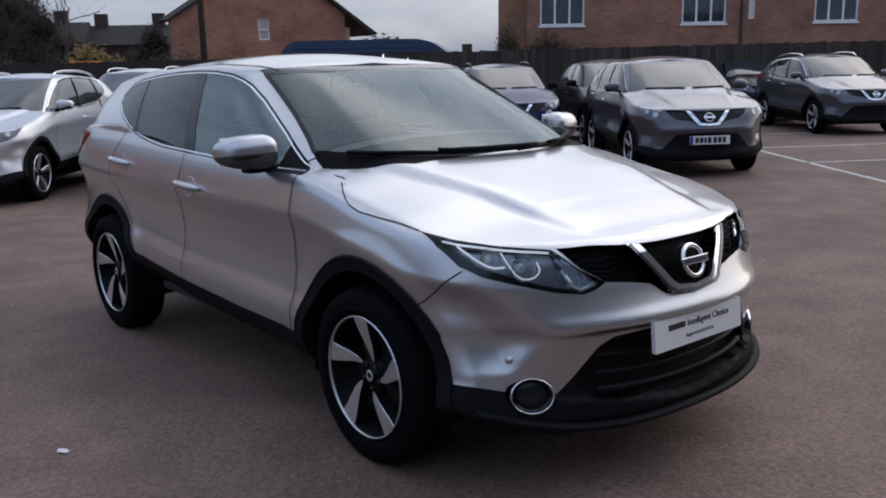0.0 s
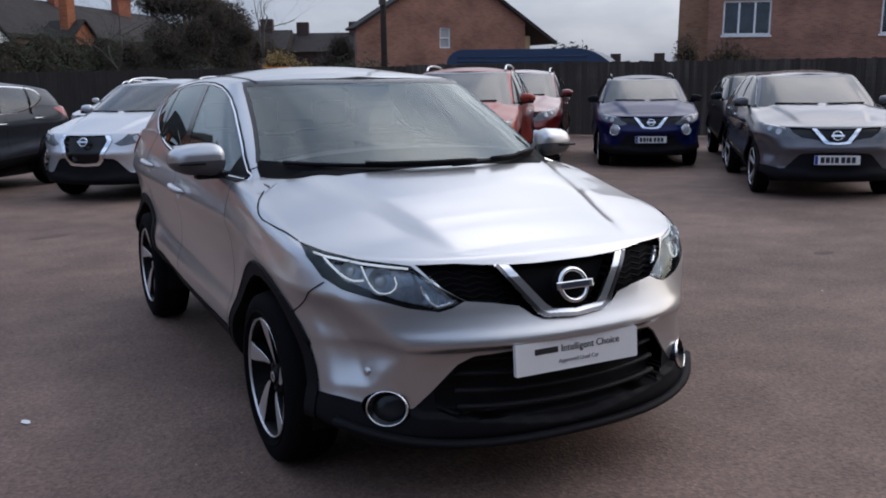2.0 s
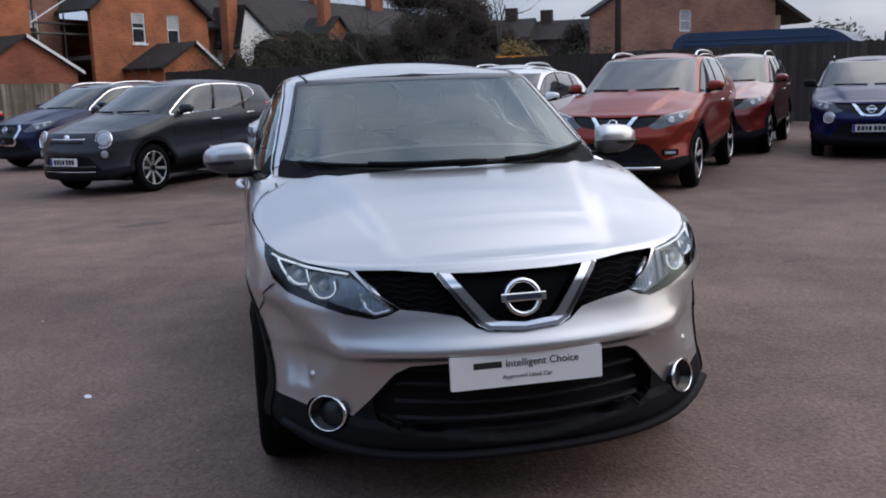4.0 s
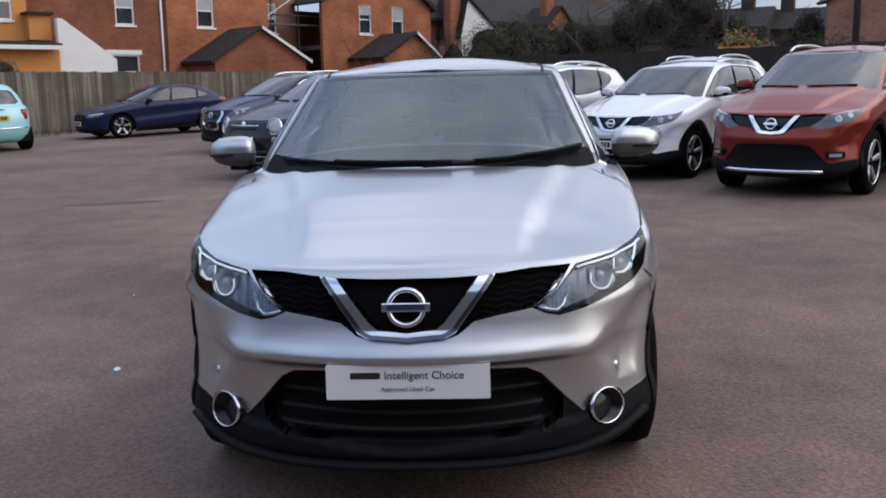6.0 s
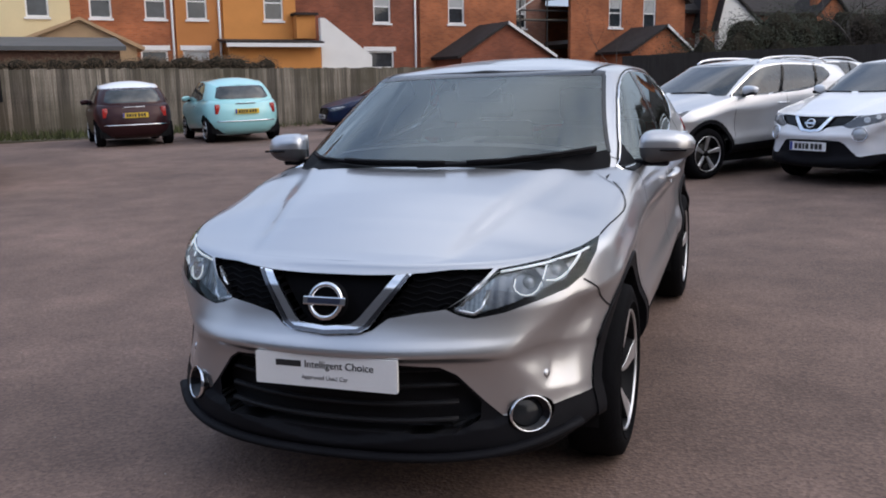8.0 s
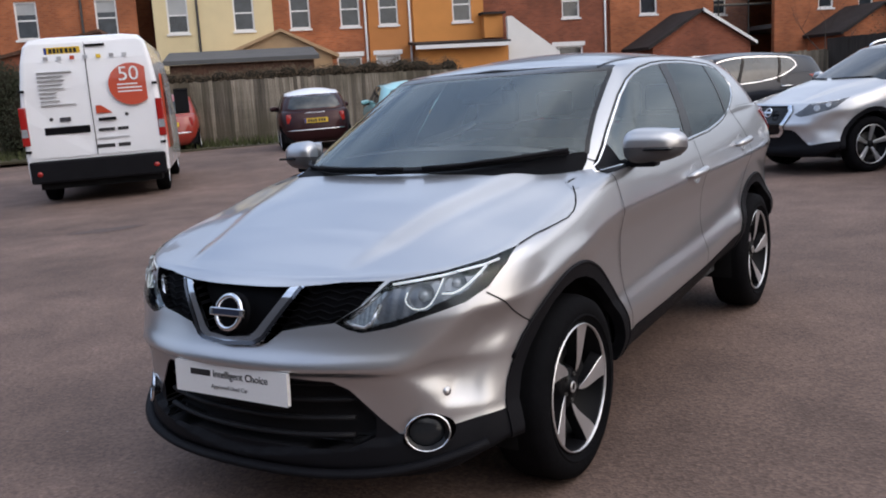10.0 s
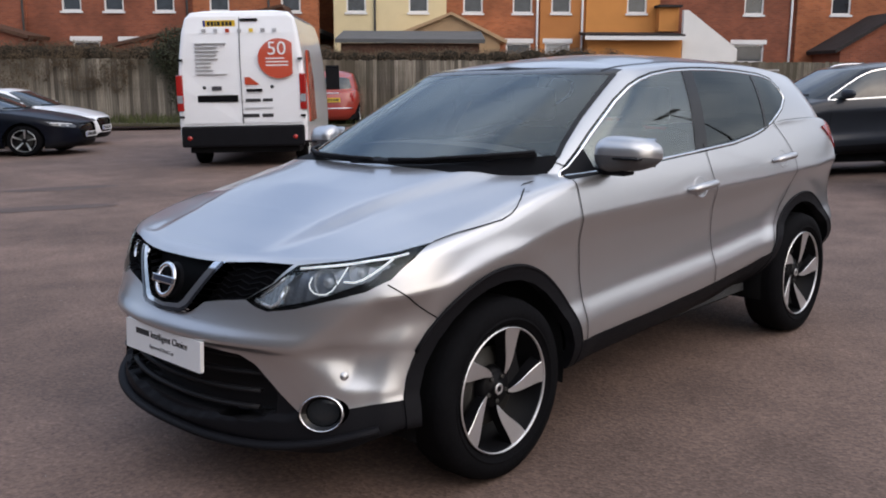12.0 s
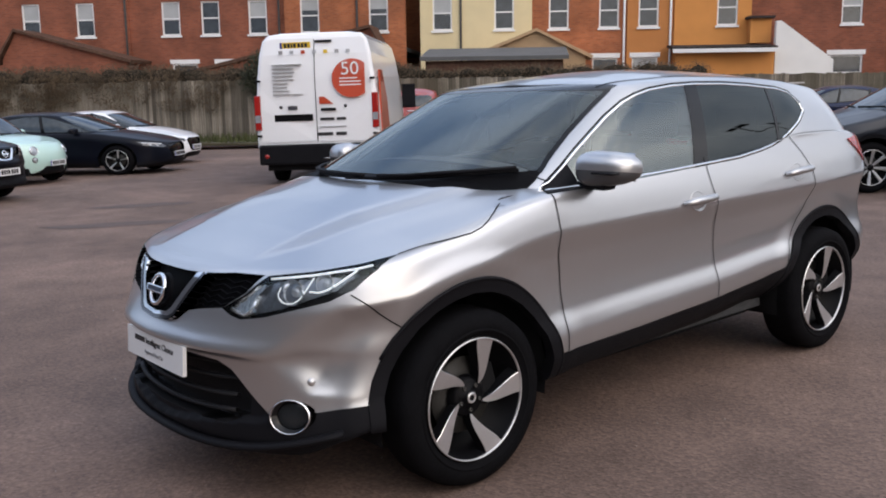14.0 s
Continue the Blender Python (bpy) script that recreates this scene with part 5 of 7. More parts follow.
LOW = dict(bulbs=((0.6, 0.625, 0.026), (0.71, 0.652, 0.026)), strip=((0.5, 0.652), (0.8, 0.69)), dlo=[(0.55, 0.95), (1.4, 0.97), (2.3, 1.02), (2.7, 1.08), (2.62, 1.15), (2.3, 1.26), (1.9, 1.33), (1.55, 1.33), (1.25, 1.26), (0.85, 1.1)], screen=[(0, 0.96), (0.6, 0.96), (0.76, 0.98), (0.68, 1.15), (0.6, 1.31), (0.3, 1.33), (0, 1.335)],
           head=[(0.42, 0.6), (0.5, 0.57), (0.7, 0.6), (0.8, 0.64), (0.83, 0.72), (0.7, 0.7), (0.5, 0.66)], grille=[(0, 0.66), (0.3, 0.66), (0.4, 0.6), (0.3, 0.38), (0.22, 0.32), (0, 0.32)], vee=None, lower=[(0, 0.3), (0.3, 0.3), (0.5, 0.25), (0.7, 0.3), (0.9, 0.25), (0.9, 0.1), (0, 0.1)], tail=[(2.95, 0.98), (3.4, 0.98), (3.4, 0.84), (3.1, 0.86)],
           back=[(0, 1.04), (0.6, 1.06), (0.5, 1.24), (0, 1.26)], sill=0.27, R=0.325, seams=((0.5, 0.93, 0.52, 0.3), (1.5, 0.96, 1.55, 0.3), (2.35, 1.0, 2.2, 0.55)), pillars=((1.46, 0.96, 1.6, 1.35), (2.3, 1.02, 2.36, 1.3)), mirror=(0.93, 0.8, 1.0), plate=(-0.885, 0.42), rearplate=(3.43, 0.75), handles=((1.28, 1.48, 0.85), (2.15, 2.35, 0.9)))


def parked_car(name, label, m, S, P, coat, plate=True, rear=False, rails=None, round_lamps=None, chrome=True, trim=True, blades=(5, 0.014, 0.032), scale=None, lip=False, group="", roof_coat=None):
    """A parked car from its shape S and its outlines P."""
    car = empty(name, m, label, "car", group)
    if scale:
        car.scale = scale
    bm = car_shell(S, 22, 40, 9, 18)
    tree = skin_tree(bm)
    R, wb, W = P["R"], S["wb"], float(S["side"](-0.3))
    front = lambda c, n: c.y < S["yc"] + 0.1 and c.z < 1.0
    for yw in (0.0, wb):
        for s, keep in SIDES:
            inner = lambda c, n, s=s: c.x * s > W * 0.6
            lift(bm, carve(bm, arc(yw, S["axle"], R * 1.19, 20), "x", inner)).free()
            if trim:
                part("arch_trim", lift(bm, carve(bm, arc(yw, S["axle"], R * 1.34, 24), "x", inner), -0.012, 0.03), PLASTIC, car, "", True)
    if P["vee"]:
        part("grille_trim", lift(bm, carve(bm, mirrored(P["vee"]), "y", front), -0.015, 0.04), CHROME, car, "", True)
    if P["grille"]:
        part("grille", lift(bm, carve(bm, mirrored(P["grille"]), "y", front), 0.03, -0.03, True, Vector((0, -1, 0))), GLOSSBLACK, car, "", True)
    for s, keep in SIDES:
        low = lambda c, n, keep=keep: keep(c, n) and c.z < P["dlo"][0][1] + 0.12
        if P["head"]:
            here = lambda c, n, s=s: front(c, n) and c.x * s > 0.2
            lamp = part("headlight", lift(bm, carve(bm, [(s * x, z) for x, z in P["head"]], "y", here), -0.002, 0.02), LAMPGLASS, car, "", True)
            for x, z, r in P["bulbs"]:
                p, n = onto(tree, s * x, z, "y")
                if p is not None:
                    part("reflector", lathed([(-0.02, r), (0.005, r * 0.96), (0.004, r * 0.7), (0.007, 0.0)], "z", 16), HEADGLASS, lamp, "", True, Matrix.Translation(p) @ n.to_track_quat("Z", "Y").to_matrix().to_4x4())
            (x0, z0), (x1, z1) = P["strip"]
            strip = [p + n * 0.004 for p, n in (onto(tree, s * (x0 + (x1 - x0) * t), z0 + (z1 - z0) * t, "y") for t in (0, 0.25, 0.5, 0.75, 1)) if p is not None]
            if len(strip) > 1:
                part("light_strip", tubed(strip, 0.007, 6), LED, lamp, "", True)
        for x, z, r in round_lamps or ():
            p, n = onto(tree, s * x, z, "y")
            if p is not None:
                mm = Matrix.Translation(p) @ n.lerp(Vector((0, -1, 0)), 0.3).normalized().to_track_quat("Z", "Y").to_matrix().to_4x4()
                lamp = part("headlight", lathed([(-0.03, r * 1.02), (0.008, r * 0.98), (0.018, r * 0.6), (0.022, 0.0)], "z", 24), HEADGLASS, car, "round headlight", True, mm)
                part("ring", lathed([(0.0, r), (0.014, r * 1.02), (0.012, r * 1.1), (-0.02, r * 1.12)], "z", 24), CHROME if r > 0.06 else PLASTIC, lamp, "", True)
        part("side_window", lift(bm, carve(bm, P["dlo"], "x", lambda c, n, keep=keep: keep(c, n) and c.z > P["dlo"][0][1] - 0.1)), BGGLASS, car, "", True)
        if chrome:
            part("window_trim", ribbon(tree, P["dlo"], "x", s, 0.018, 0.003, 0.06, True), CHROME if chrome is True else GLOSSBLACK, car, "", True)
        for y0, z0, y1, z1 in P["pillars"]:
            part("pillar_trim", ribbon(tree, [(y0, z0), (y1, z1)], "x", s, 0.07, 0.003, 0.08), GLOSSBLACK, car, "", True)
        y0, y1, z1 = 0.44, wb - 0.42, P["sill"]
        part("sill_trim", lift(bm, carve(bm, [(y0, 0.1), (y1, 0.1), (y1, z1 + 0.06), (y0, z1)], "x", low)), PLASTIC, car, "", True)
        for a, b, c, d in P["seams"]:
            part("panel_gap", ribbon(tree, smoothed([(a, b), (a, (b + d) / 2 + 0.1), (c, d)], 1), "x", s, 0.008, 0.0015, 0.08), SHADE, car, "", True)
        for a, b, z in P["handles"]:
            pts = [p + n * 0.02 for p, n in (onto(tree, a + (b - a) * t, z, "x", s) for t in (0, 0.33, 0.66, 1)) if p is not None]
            part("door_handle", tubed(pts, 0.013, 6), CHROME if chrome is True else coat, car, "", True)
        if P["tail"]:
            part("tail_light", lift(bm, carve(bm, P["tail"], "x", low), -0.006, 0.01), REDLAMP, car, "", True)
        x, y, z = P["mirror"]
        ms = bmesh.new()
        bmesh.ops.create_uvsphere(ms, u_segments=16, v_segments=10, radius=1)
        for v in ms.verts:
            q = lambda a: math.copysign(abs(a) ** 0.75, a)
            v.co = Vector((0.105 * q(v.co.x), 0.058 * q(v.co.y) + 0.03 * v.co.x * s, 0.062 * q(v.co.z) * (1 - 0.18 * v.co.x * s)))
        mir = part("door_mirror", ms, coat if trim != "dark" else PLASTIC, car, "", True, pose(s * x, y, z))
        part("arm", boxed(-0.16 * s - 0.03, -0.02, -0.075, 0.03 - 0.16 * s + 0.1 * s, 0.03, -0.045), PLASTIC, mir)
        part("lower_shell", boxed(-0.085, -0.05, -0.066, 0.085, 0.045, -0.02, bevel=0.022), PLASTIC, mir)
    part("lower_bumper", lift(bm, carve(bm, mirrored(P["lower"]), "y", lambda c, n: c.y < S["yc"] - 0.05 and c.z < 0.7)), PLASTIC, car, "", True)
    zs = P.get("base", P["screen"][0][1])
    part("windscreen", lift(bm, carve(bm, mirrored(P["screen"]), "y", lambda c, n: c.y < S["r_yc"] + 0.1 and n.y < 0.05, True)), BGGLASS, car, "", True)
    part("rear_window", lift(bm, carve(bm, mirrored(P["back"]), "y", lambda c, n: c.y > S["r_yr"] and n.y > 0.05)), BGGLASS, car, "", True)
    if rear:
        rear(car, tree)
    if plate:
        y, z = P["plate"]
        number_plate(car, pose(0, y - 0.012, z))
    if plate and rear:
        y, z = P["rearplate"]
        number_plate(car, pose(0, y + 0.012, z, 0, 0, 180), False)
    if P["vee"]:
        part("badge", torus(0.055, 0.01, 24, 6), CHROME, car, "", True, pose(0, -0.85, 0.787, 72))
        part("badge_bar", boxed(-0.075, -0.012, -0.004, 0.075, 0.012, 0.014), CHROME, car, "", False, pose(0, -0.85, 0.787, 72))
    if rails:
        for s in (-1, 1):
            pts = [(s * 0.57, y, float(S["roof"](y)) + h) for y, h in ((1.25, 0.02), (1.38, 0.075), (1.9, 0.085), (2.5, 0.075), (2.75, 0.02))]
            part("roof_rail", tubed(smoothed(pts, 2), 0.016, 8), rails, car, "", True)
    for s in (-1, 1):
        pts = [p + n * 0.01 for p, n in (onto(tree, s * x, zs + 0.03 + 0.01 * abs(x), "y") for x in (0.05, 0.3, 0.55)) if p is not None]
        if len(pts) > 1:
            part("wiper", tubed(pts, 0.009, 5), PLASTIC, car)
    if lip:
        pts = [p + Vector((0, -0.012, 0)) for p, n in (onto(tree, x, 0.3, "y") for x in np.linspace(-0.55, 0.55, 11)) if p is not None]
        part("bumper_lip", tubed(pts, 0.022, 6), CHROME, car, "", True)
        for s in (-1, 1):
            p, n = onto(tree, s * 0.64, 0.47, "y")
            if p is not None:
                fog = part("fog_lamp", boxed(-0.1, -0.03, -0.035, 0.1, 0.012, 0.035, bevel=0.012), GLOSSBLACK, car, "", False, Matrix.Translation(p) @ pose(0, 0, 0, 0, 0, 38 * s))
                part("lamp_glass", boxed(-0.075, -0.036, -0.02, 0.06, -0.03, 0.012, bevel=0.003), HEADGLASS, fog)
    if roof_coat:
        top = [f for f in bm.faces if f.material_index == 2 and f.calc_center_median().z > 1.335 and f.normal.z > 0.35]
        part("roof_panel", lift(bm, top), roof_coat, car, "white roof", True)
    for f in bm.faces:
        f.material_index = 0
    part("body", bm, coat, car, "", True)
    part("underbody", boxed(-W * 0.8, -0.4, 0.2, W * 0.8, wb + 0.4, 0.34), SHADE, car)
    for yw in (0.0, wb):
        for s in (-1, 1):
            part("wheel_well", well(s * 0.45, s * (W - 0.08), R * 1.22), SHADE, car, "", True, pose(0, yw, S["axle"]))
            wheel(car, s * (W - 0.105), yw, R, 0.2, R * 0.69, blades[0], blades[1:])
    return car


def city_rear(car, tree):
    for s in (-1, 1):
        p, n = onto(tree, s * 0.6, 0.78, "y", -1)
        if p is not None:
            part("tail_light", boxed(-0.055, -0.02, -0.11, 0.055, 0.03, 0.11, bevel=0.018), REDLAMP, car, "", True, Matrix.Translation(p))
    p, n = onto(tree, 0.0, 0.9, "y", -1)
    part("boot_bar", boxed(-0.22, -0.01, -0.014, 0.22, 0.02, 0.014, bevel=0.006), CHROME, car, "", False, Matrix.Translation(p))
    pts = [p + n * 0.006 for p, n in (onto(tree, x, 0.5, "y", -1) for x in np.linspace(-0.62, 0.62, 9)) if p is not None]
    part("bumper_strip", tubed(pts, 0.018, 6), CHROME, car, "", True)


def rounded_front(car, tree):
    """Chrome nose bar with its whiskers, slot grille and lower intake of the rounded crossover."""
    for half, z, r, m in ((0.34, 0.81, 0.014, CHROME), (0.3, 0.77, 0.02, GLOSSBLACK), (0.5, 0.42, 0.05, GLOSSBLACK), (0.48, 0.36, 0.012, CHROME)):
        pts = [p + n * 0.002 for p, n in (onto(tree, x, z, "y") for x in np.linspace(-half, half, 11)) if p is not None]
        part("nose_bar" if m is CHROME else "grille_slot", tubed(pts, r, 8, 0.8), m, car, "", True)
    p, n = onto(tree, 0.0, 0.83, "y")
    part("badge", lathed([(-0.01, 0.05), (0.012, 0.046), (0.014, 0.0)], "z", 20), CHROME, car, "", True, Matrix.Translation(p) @ n.to_track_quat("Z", "Y").to_matrix().to_4x4())


PAINTS = dict(
    graphite=paint("graphite_paint", (0.085, 0.085, 0.1), 0.5), navy=paint("navy_paint", (0.004, 0.008, 0.06), 0.2, 0.3, 0.06, 0.3, 0.15), copper=paint("copper_red_paint", (0.235, 0.019, 0.0065), 0.5, 0.36, 0.06, 0.5), ruby=paint("ruby_paint", (0.16, 0.014, 0.012), 0.35),
    pearl=paint("white_paint", (0.85, 0.86, 0.88), 0.0), steel=paint("steel_paint", (0.6, 0.61, 0.63), 0.6), slate=paint("slate_paint", (0.032, 0.036, 0.045), 0.3, 0.3, 0.06, 0.3, 0.15), ink=paint("dark_blue_paint", (0.009, 0.016, 0.05), 0.2, 0.3, 0.06, 0.3, 0.15), sky=paint("pale_blue_paint", (0.32, 0.66, 0.68), 0.0), mint=paint("mint_paint", (0.5, 0.72, 0.66), 0.0),
    wine=paint("wine_paint", (0.035, 0.012, 0.014), 0.3, 0.3, 0.06, 0.3, 0.15), black=paint("black_paint", (0.005, 0.006, 0.011), 0.0, 0.3, 0.06, 0.14, 0.1), flame=paint("flame_paint", (0.5, 0.06, 0.02), 0.0), scarlet=paint("scarlet_paint", (0.3, 0.026, 0.014), 0.0))
ROW = "cars parked in the rows"
parked_car("car", "dark grey crossover with a chrome V grille trim", pose(7.95, 4.8, 0, 0, 0, -38), crossover(), SUV, PAINTS["graphite"], group=ROW)
parked_car("car", "dark blue compact crossover with round lamps", pose(8.75, 9.2, 0, 0, 0, -35), crossover(), SUV, PAINTS["navy"], round_lamps=((0.6, 0.66, 0.085),), scale=(0.98, 0.94, 0.98), rails=GLOSSBLACK, chrome="dark", trim="dark", group=ROW)
parked_car("car", "copper red crossover with silver roof rails", pose(3.95, 7.46, 0, 0, 0, -37), crossover(), SUV, PAINTS["copper"], lip=True, rails=CHROME, plate=False, scale=(1.02, 1.05, 1.07), group=ROW)
parked_car("car", "dark red crossover with roof rails", pose(7.1, 11.0, 0, 0, 0, -38), crossover(), SUV, PAINTS["ruby"], rails=CHROME, plate=False, scale=(1.02, 1.05, 1.07), group=ROW)
parked_car("car", "white compact crossover with a dark bumper", pose(2.4, 9.4, 0, 0, 0, -38), crossover(), SUV, PAINTS["pearl"], round_lamps=((0.6, 0.66, 0.085),), scale=(0.98, 0.94, 0.98), chrome="dark", group=ROW)
parked_car("car", "silver crossover with black arches", pose(0.0, 9.85, 0, 0, 0, -40), crossover(), NEWER, PAINTS["steel"], plate=False, rails=CHROME, group=ROW)
parked_car("car", "dark grey rounded crossover with round headlights", pose(-2.95, 10.6, 0, 0, 0, -38), crossover(crest=0.004, facet=0.0), dict(SUV, head=None, grille=None, vee=None), PAINTS["slate"], rear=rounded_front, round_lamps=((0.6, 0.8, 0.115), (0.62, 0.6, 0.06)), scale=(0.99, 0.97, 1.0), blades=(8, 0.012, 0.022), group=ROW)
parked_car("car", "dark blue crossover with a chrome V grille trim", pose(-4.9, 15.6, 0, 0, 0, -40), crossover(), NEWER, PAINTS["ink"], plate=False, rails=CHROME, group=ROW)
parked_car("car", "dark blue hatchback with silver wheels by the fence", pose(-10.3, 21.4, 0, 0, 0, -45), low_shape(), LOW, PAINTS["ink"], trim=False, chrome="dark", group=ROW)
parked_car("car", "pale blue rounded small car seen from behind", pose(-13.24, 18.84, 0, 0, 0, -134), city_shape(), CITY, PAINTS["sky"], rear=city_rear, trim=False, scale=(1.16, 1.12, 1.08), group=ROW)
parked_car("car", "dark wine red small car with a white roof", pose(-15.59, 17.72, 0, 0, 0, -136), city_shape(), CITY, PAINTS["wine"], rear=city_rear, roof_coat=PAINTS["pearl"], trim=False, scale=(1.16, 1.12, 1.08), group=ROW)
parked_car("car", "dark grey crossover in the far bay", pose(15.5, 6.2, 0, 0, 0, -38), crossover(), SUV, PAINTS["graphite"], plate=False, rails=CHROME, group=ROW)
parked_car("car", "black fastback saloon with dark wheels", pose(-17.2, 5.9, 0, 0, 0, 131), low_shape(), LOW, PAINTS["black"], trim=False, chrome="dark", blades=(5, 0.008, 0.018), scale=(1.06, 1.18, 1.0), group=ROW)
parked_car("car", "white hatchback beside the fence", pose(-19.6, 7.6, 0, 0, 0, 131), low_shape(), LOW, PAINTS["pearl"], trim=False, chrome="dark", group=ROW)
parked_car("car", "mint green rounded small car", pose(-16.37, 3.32, 0, 0, 0, 129), city_shape(), CITY, PAINTS["mint"], round_lamps=((0.5, 0.68, 0.085), (0.52, 0.5, 0.05)), trim=False, group=ROW)
parked_car("car", "black crossover with a white plate", pose(-13.3, 1.4, 0, 0, 0, 126), crossover(), SUV, PAINTS["black"], chrome="dark", group=ROW)
parked_car("car", "orange red hatchback beside the van", pose(-21.6, 17.93, 0, 0, 0, -134), city_shape(), CITY, PAINTS["scarlet"], rear=city_rear, trim=False, chrome="dark", scale=(1.03, 1.05, 1.18), group=ROW)
parked_car("car", "black crossover behind the grey one", pose(10.6, 8.0, 0, 0, 0, -38), crossover(), SUV, PAINTS["black"], plate=False, chrome="dark", group=ROW)
parked_car("car", "black crossover in the far row", pose(18.0, 9.8, 0, 0, 0, -38), crossover(), SUV, PAINTS["black"], plate=False, group=ROW)
parked_car("car", "silver crossover with roof rails in the second row", pose(3.6, 14.6, 0, 0, 0, -40), crossover(), SUV, PAINTS["steel"], plate=False, rails=CHROME, scale=(1.02, 1.05, 1.05), group=ROW)
parked_car("car", "silver estate with roof rails in the back row", pose(1.1, 18.0, 0, 0, 0, -40), crossover(), SUV, PAINTS["steel"], plate=False, rails=CHROME, group=ROW)

# ---- surroundings ----
DARKLEAF = mat("dark_brown_leaf", (0.05, 0.041, 0.033), 0.85, 0, 0.5, 0.8, 0, 0, 8, 0.1)
LEAF = mat("evergreen_leaf", (0.036, 0.041, 0.024), 0.7, 0, 0.5, 1.5, 0, 0, 8, 0.2)
IVY = mat("bramble", (0.095, 0.068, 0.044), 0.85, 0, 0.5, 1.2, 0, 0, 9, 0.2)
GOLD = mat("golden_bush", (0.16, 0.10, 0.02), 0.7, 0, 0.4, 2.0, 0, 0, 9)
BARK = mat("bark", (0.05, 0.04, 0.032), 0.9, 0, 0.4, 6, 0.5, 0, 40)
GRASS = mat("verge_grass", (0.06, 0.068, 0.022), 0.9, 0, 0.5, 1.0, 0, 0, 8)
CREAM = mat("cream_render", (0.72, 0.6, 0.36), 0.85, 0, 0.08, 1.5, 0.2, 0, 40)
ORANGE = mat("orange_render", (0.62, 0.26, 0.07), 0.85, 0, 0.12, 1.2, 0.2, 0, 40)
OCHRE = mat("ochre_render", (0.5, 0.2, 0.06), 0.85, 0, 0.12, 1.2, 0.2, 0, 40)
WHITEWASH = mat("white_render", (0.78, 0.77, 0.74), 0.85, 0, 0.08, 1.2, 0.2, 0, 40)
FRAME = mat("window_white", (0.78, 0.78, 0.77), 0.45, 0, 0.05, 4)
PANE = mat("house_glass", (0.03, 0.036, 0.042), 0.05, 0, 0.5, 0.7, 0, 0, 3, 0.9)
BLIND = mat("window_blind", (0.4, 0.41, 0.41), 0.3, 0, 0.15, 2)
FELT = mat("grey_felt", (0.105, 0.105, 0.104), 0.9, 0, 0.15, 1.5, 0.2, 0, 60)
CLAY = mat("old_clay_tile", (0.10, 0.055, 0.038), 0.9, 0, 0.4, 3, 0.4, 0, 12, 0.2)
TAN = mat("tan_tile", (0.45, 0.3, 0.17), 0.85, 0, 0.15, 2, 0.2, 0, 30)
DARKWOOD = board_wood("dark_fence_wood", (0.06, 0.052, 0.046), (0.04, 0.034, 0.028), 0.35)
PIPE = mat("drain_pipe", (0.035, 0.032, 0.03), 0.6, 0, 0.1, 4)


def brick_wall(name, tone, size=(0.225, 0.075)):
    """Brickwork at true size, with mortar joints, on walls in their own x-z plane."""
    m = bpy.data.materials.new(name)
    m.use_nodes = True
    nt = m.node_tree
    p = nt.nodes["Principled BSDF"]
    p.inputs["Roughness"].default_value = 0.88
    tc, mp, br = nt.nodes.new("ShaderNodeTexCoord"), nt.nodes.new("ShaderNodeMapping"), nt.nodes.new("ShaderNodeTexBrick")
    mp.inputs["Rotation"].default_value = (radians(90), 0, 0)
    br.inputs["Scale"].default_value = 1.0
    br.inputs["Brick Width"].default_value, br.inputs["Row Height"].default_value = size
    br.inputs["Mortar Size"].default_value, br.inputs["Bias"].default_value = 0.01, -0.2
    br.inputs["Color1"].default_value = (*tone, 1)
    br.inputs["Color2"].default_value = (tone[0] * 0.66, tone[1] * 0.6, tone[2] * 0.62, 1)
    br.inputs["Mortar"].default_value = (tone[0] * 0.8, tone[1] * 1.15, tone[2] * 1.6, 1)
    no = nt.nodes.new("ShaderNodeTexNoise")
    no.inputs["Scale"].default_value, no.inputs["Detail"].default_value = 0.7, 5
    mr = nt.nodes.new("ShaderNodeMapRange")
    mr.inputs["From Min"].default_value, mr.inputs["From Max"].default_value = 0.3, 0.7
    mr.inputs["To Min"].default_value, mr.inputs["To Max"].default_value = 0.68, 1.25
    sc = nt.nodes.new("ShaderNodeVectorMath")
    sc.operation = "SCALE"
    bp = nt.nodes.new("ShaderNodeBump")
    bp.inputs["Strength"].default_value, bp.inputs["Distance"].default_value = 0.4, 0.01
    bp.invert = True
    link = nt.links.new
    link(tc.outputs["Object"], mp.inputs[0])
    link(mp.outputs[0], br.inputs["Vector"])
    link(tc.outputs["Object"], no.inputs["Vector"])
    link(no.outputs["Fac"], mr.inputs["Value"])
    link(br.outputs["Color"], sc.inputs[0])
    link(mr.outputs[0], sc.inputs["Scale"])
    link(sc.outputs[0], p.inputs["Base Color"])
    link(br.outputs["Fac"], bp.inputs["Height"])
    link(bp.outputs[0], p.inputs["Normal"])
    return m


REDBRICK = brick_wall("red_brickwork", (0.42, 0.13, 0.05))
DEEPBRICK = brick_wall("deep_brickwork", (0.28, 0.085, 0.042))
BROWNBRICK = brick_wall("brown_brickwork", (0.34, 0.155, 0.095))
rnd = random.Random(7)


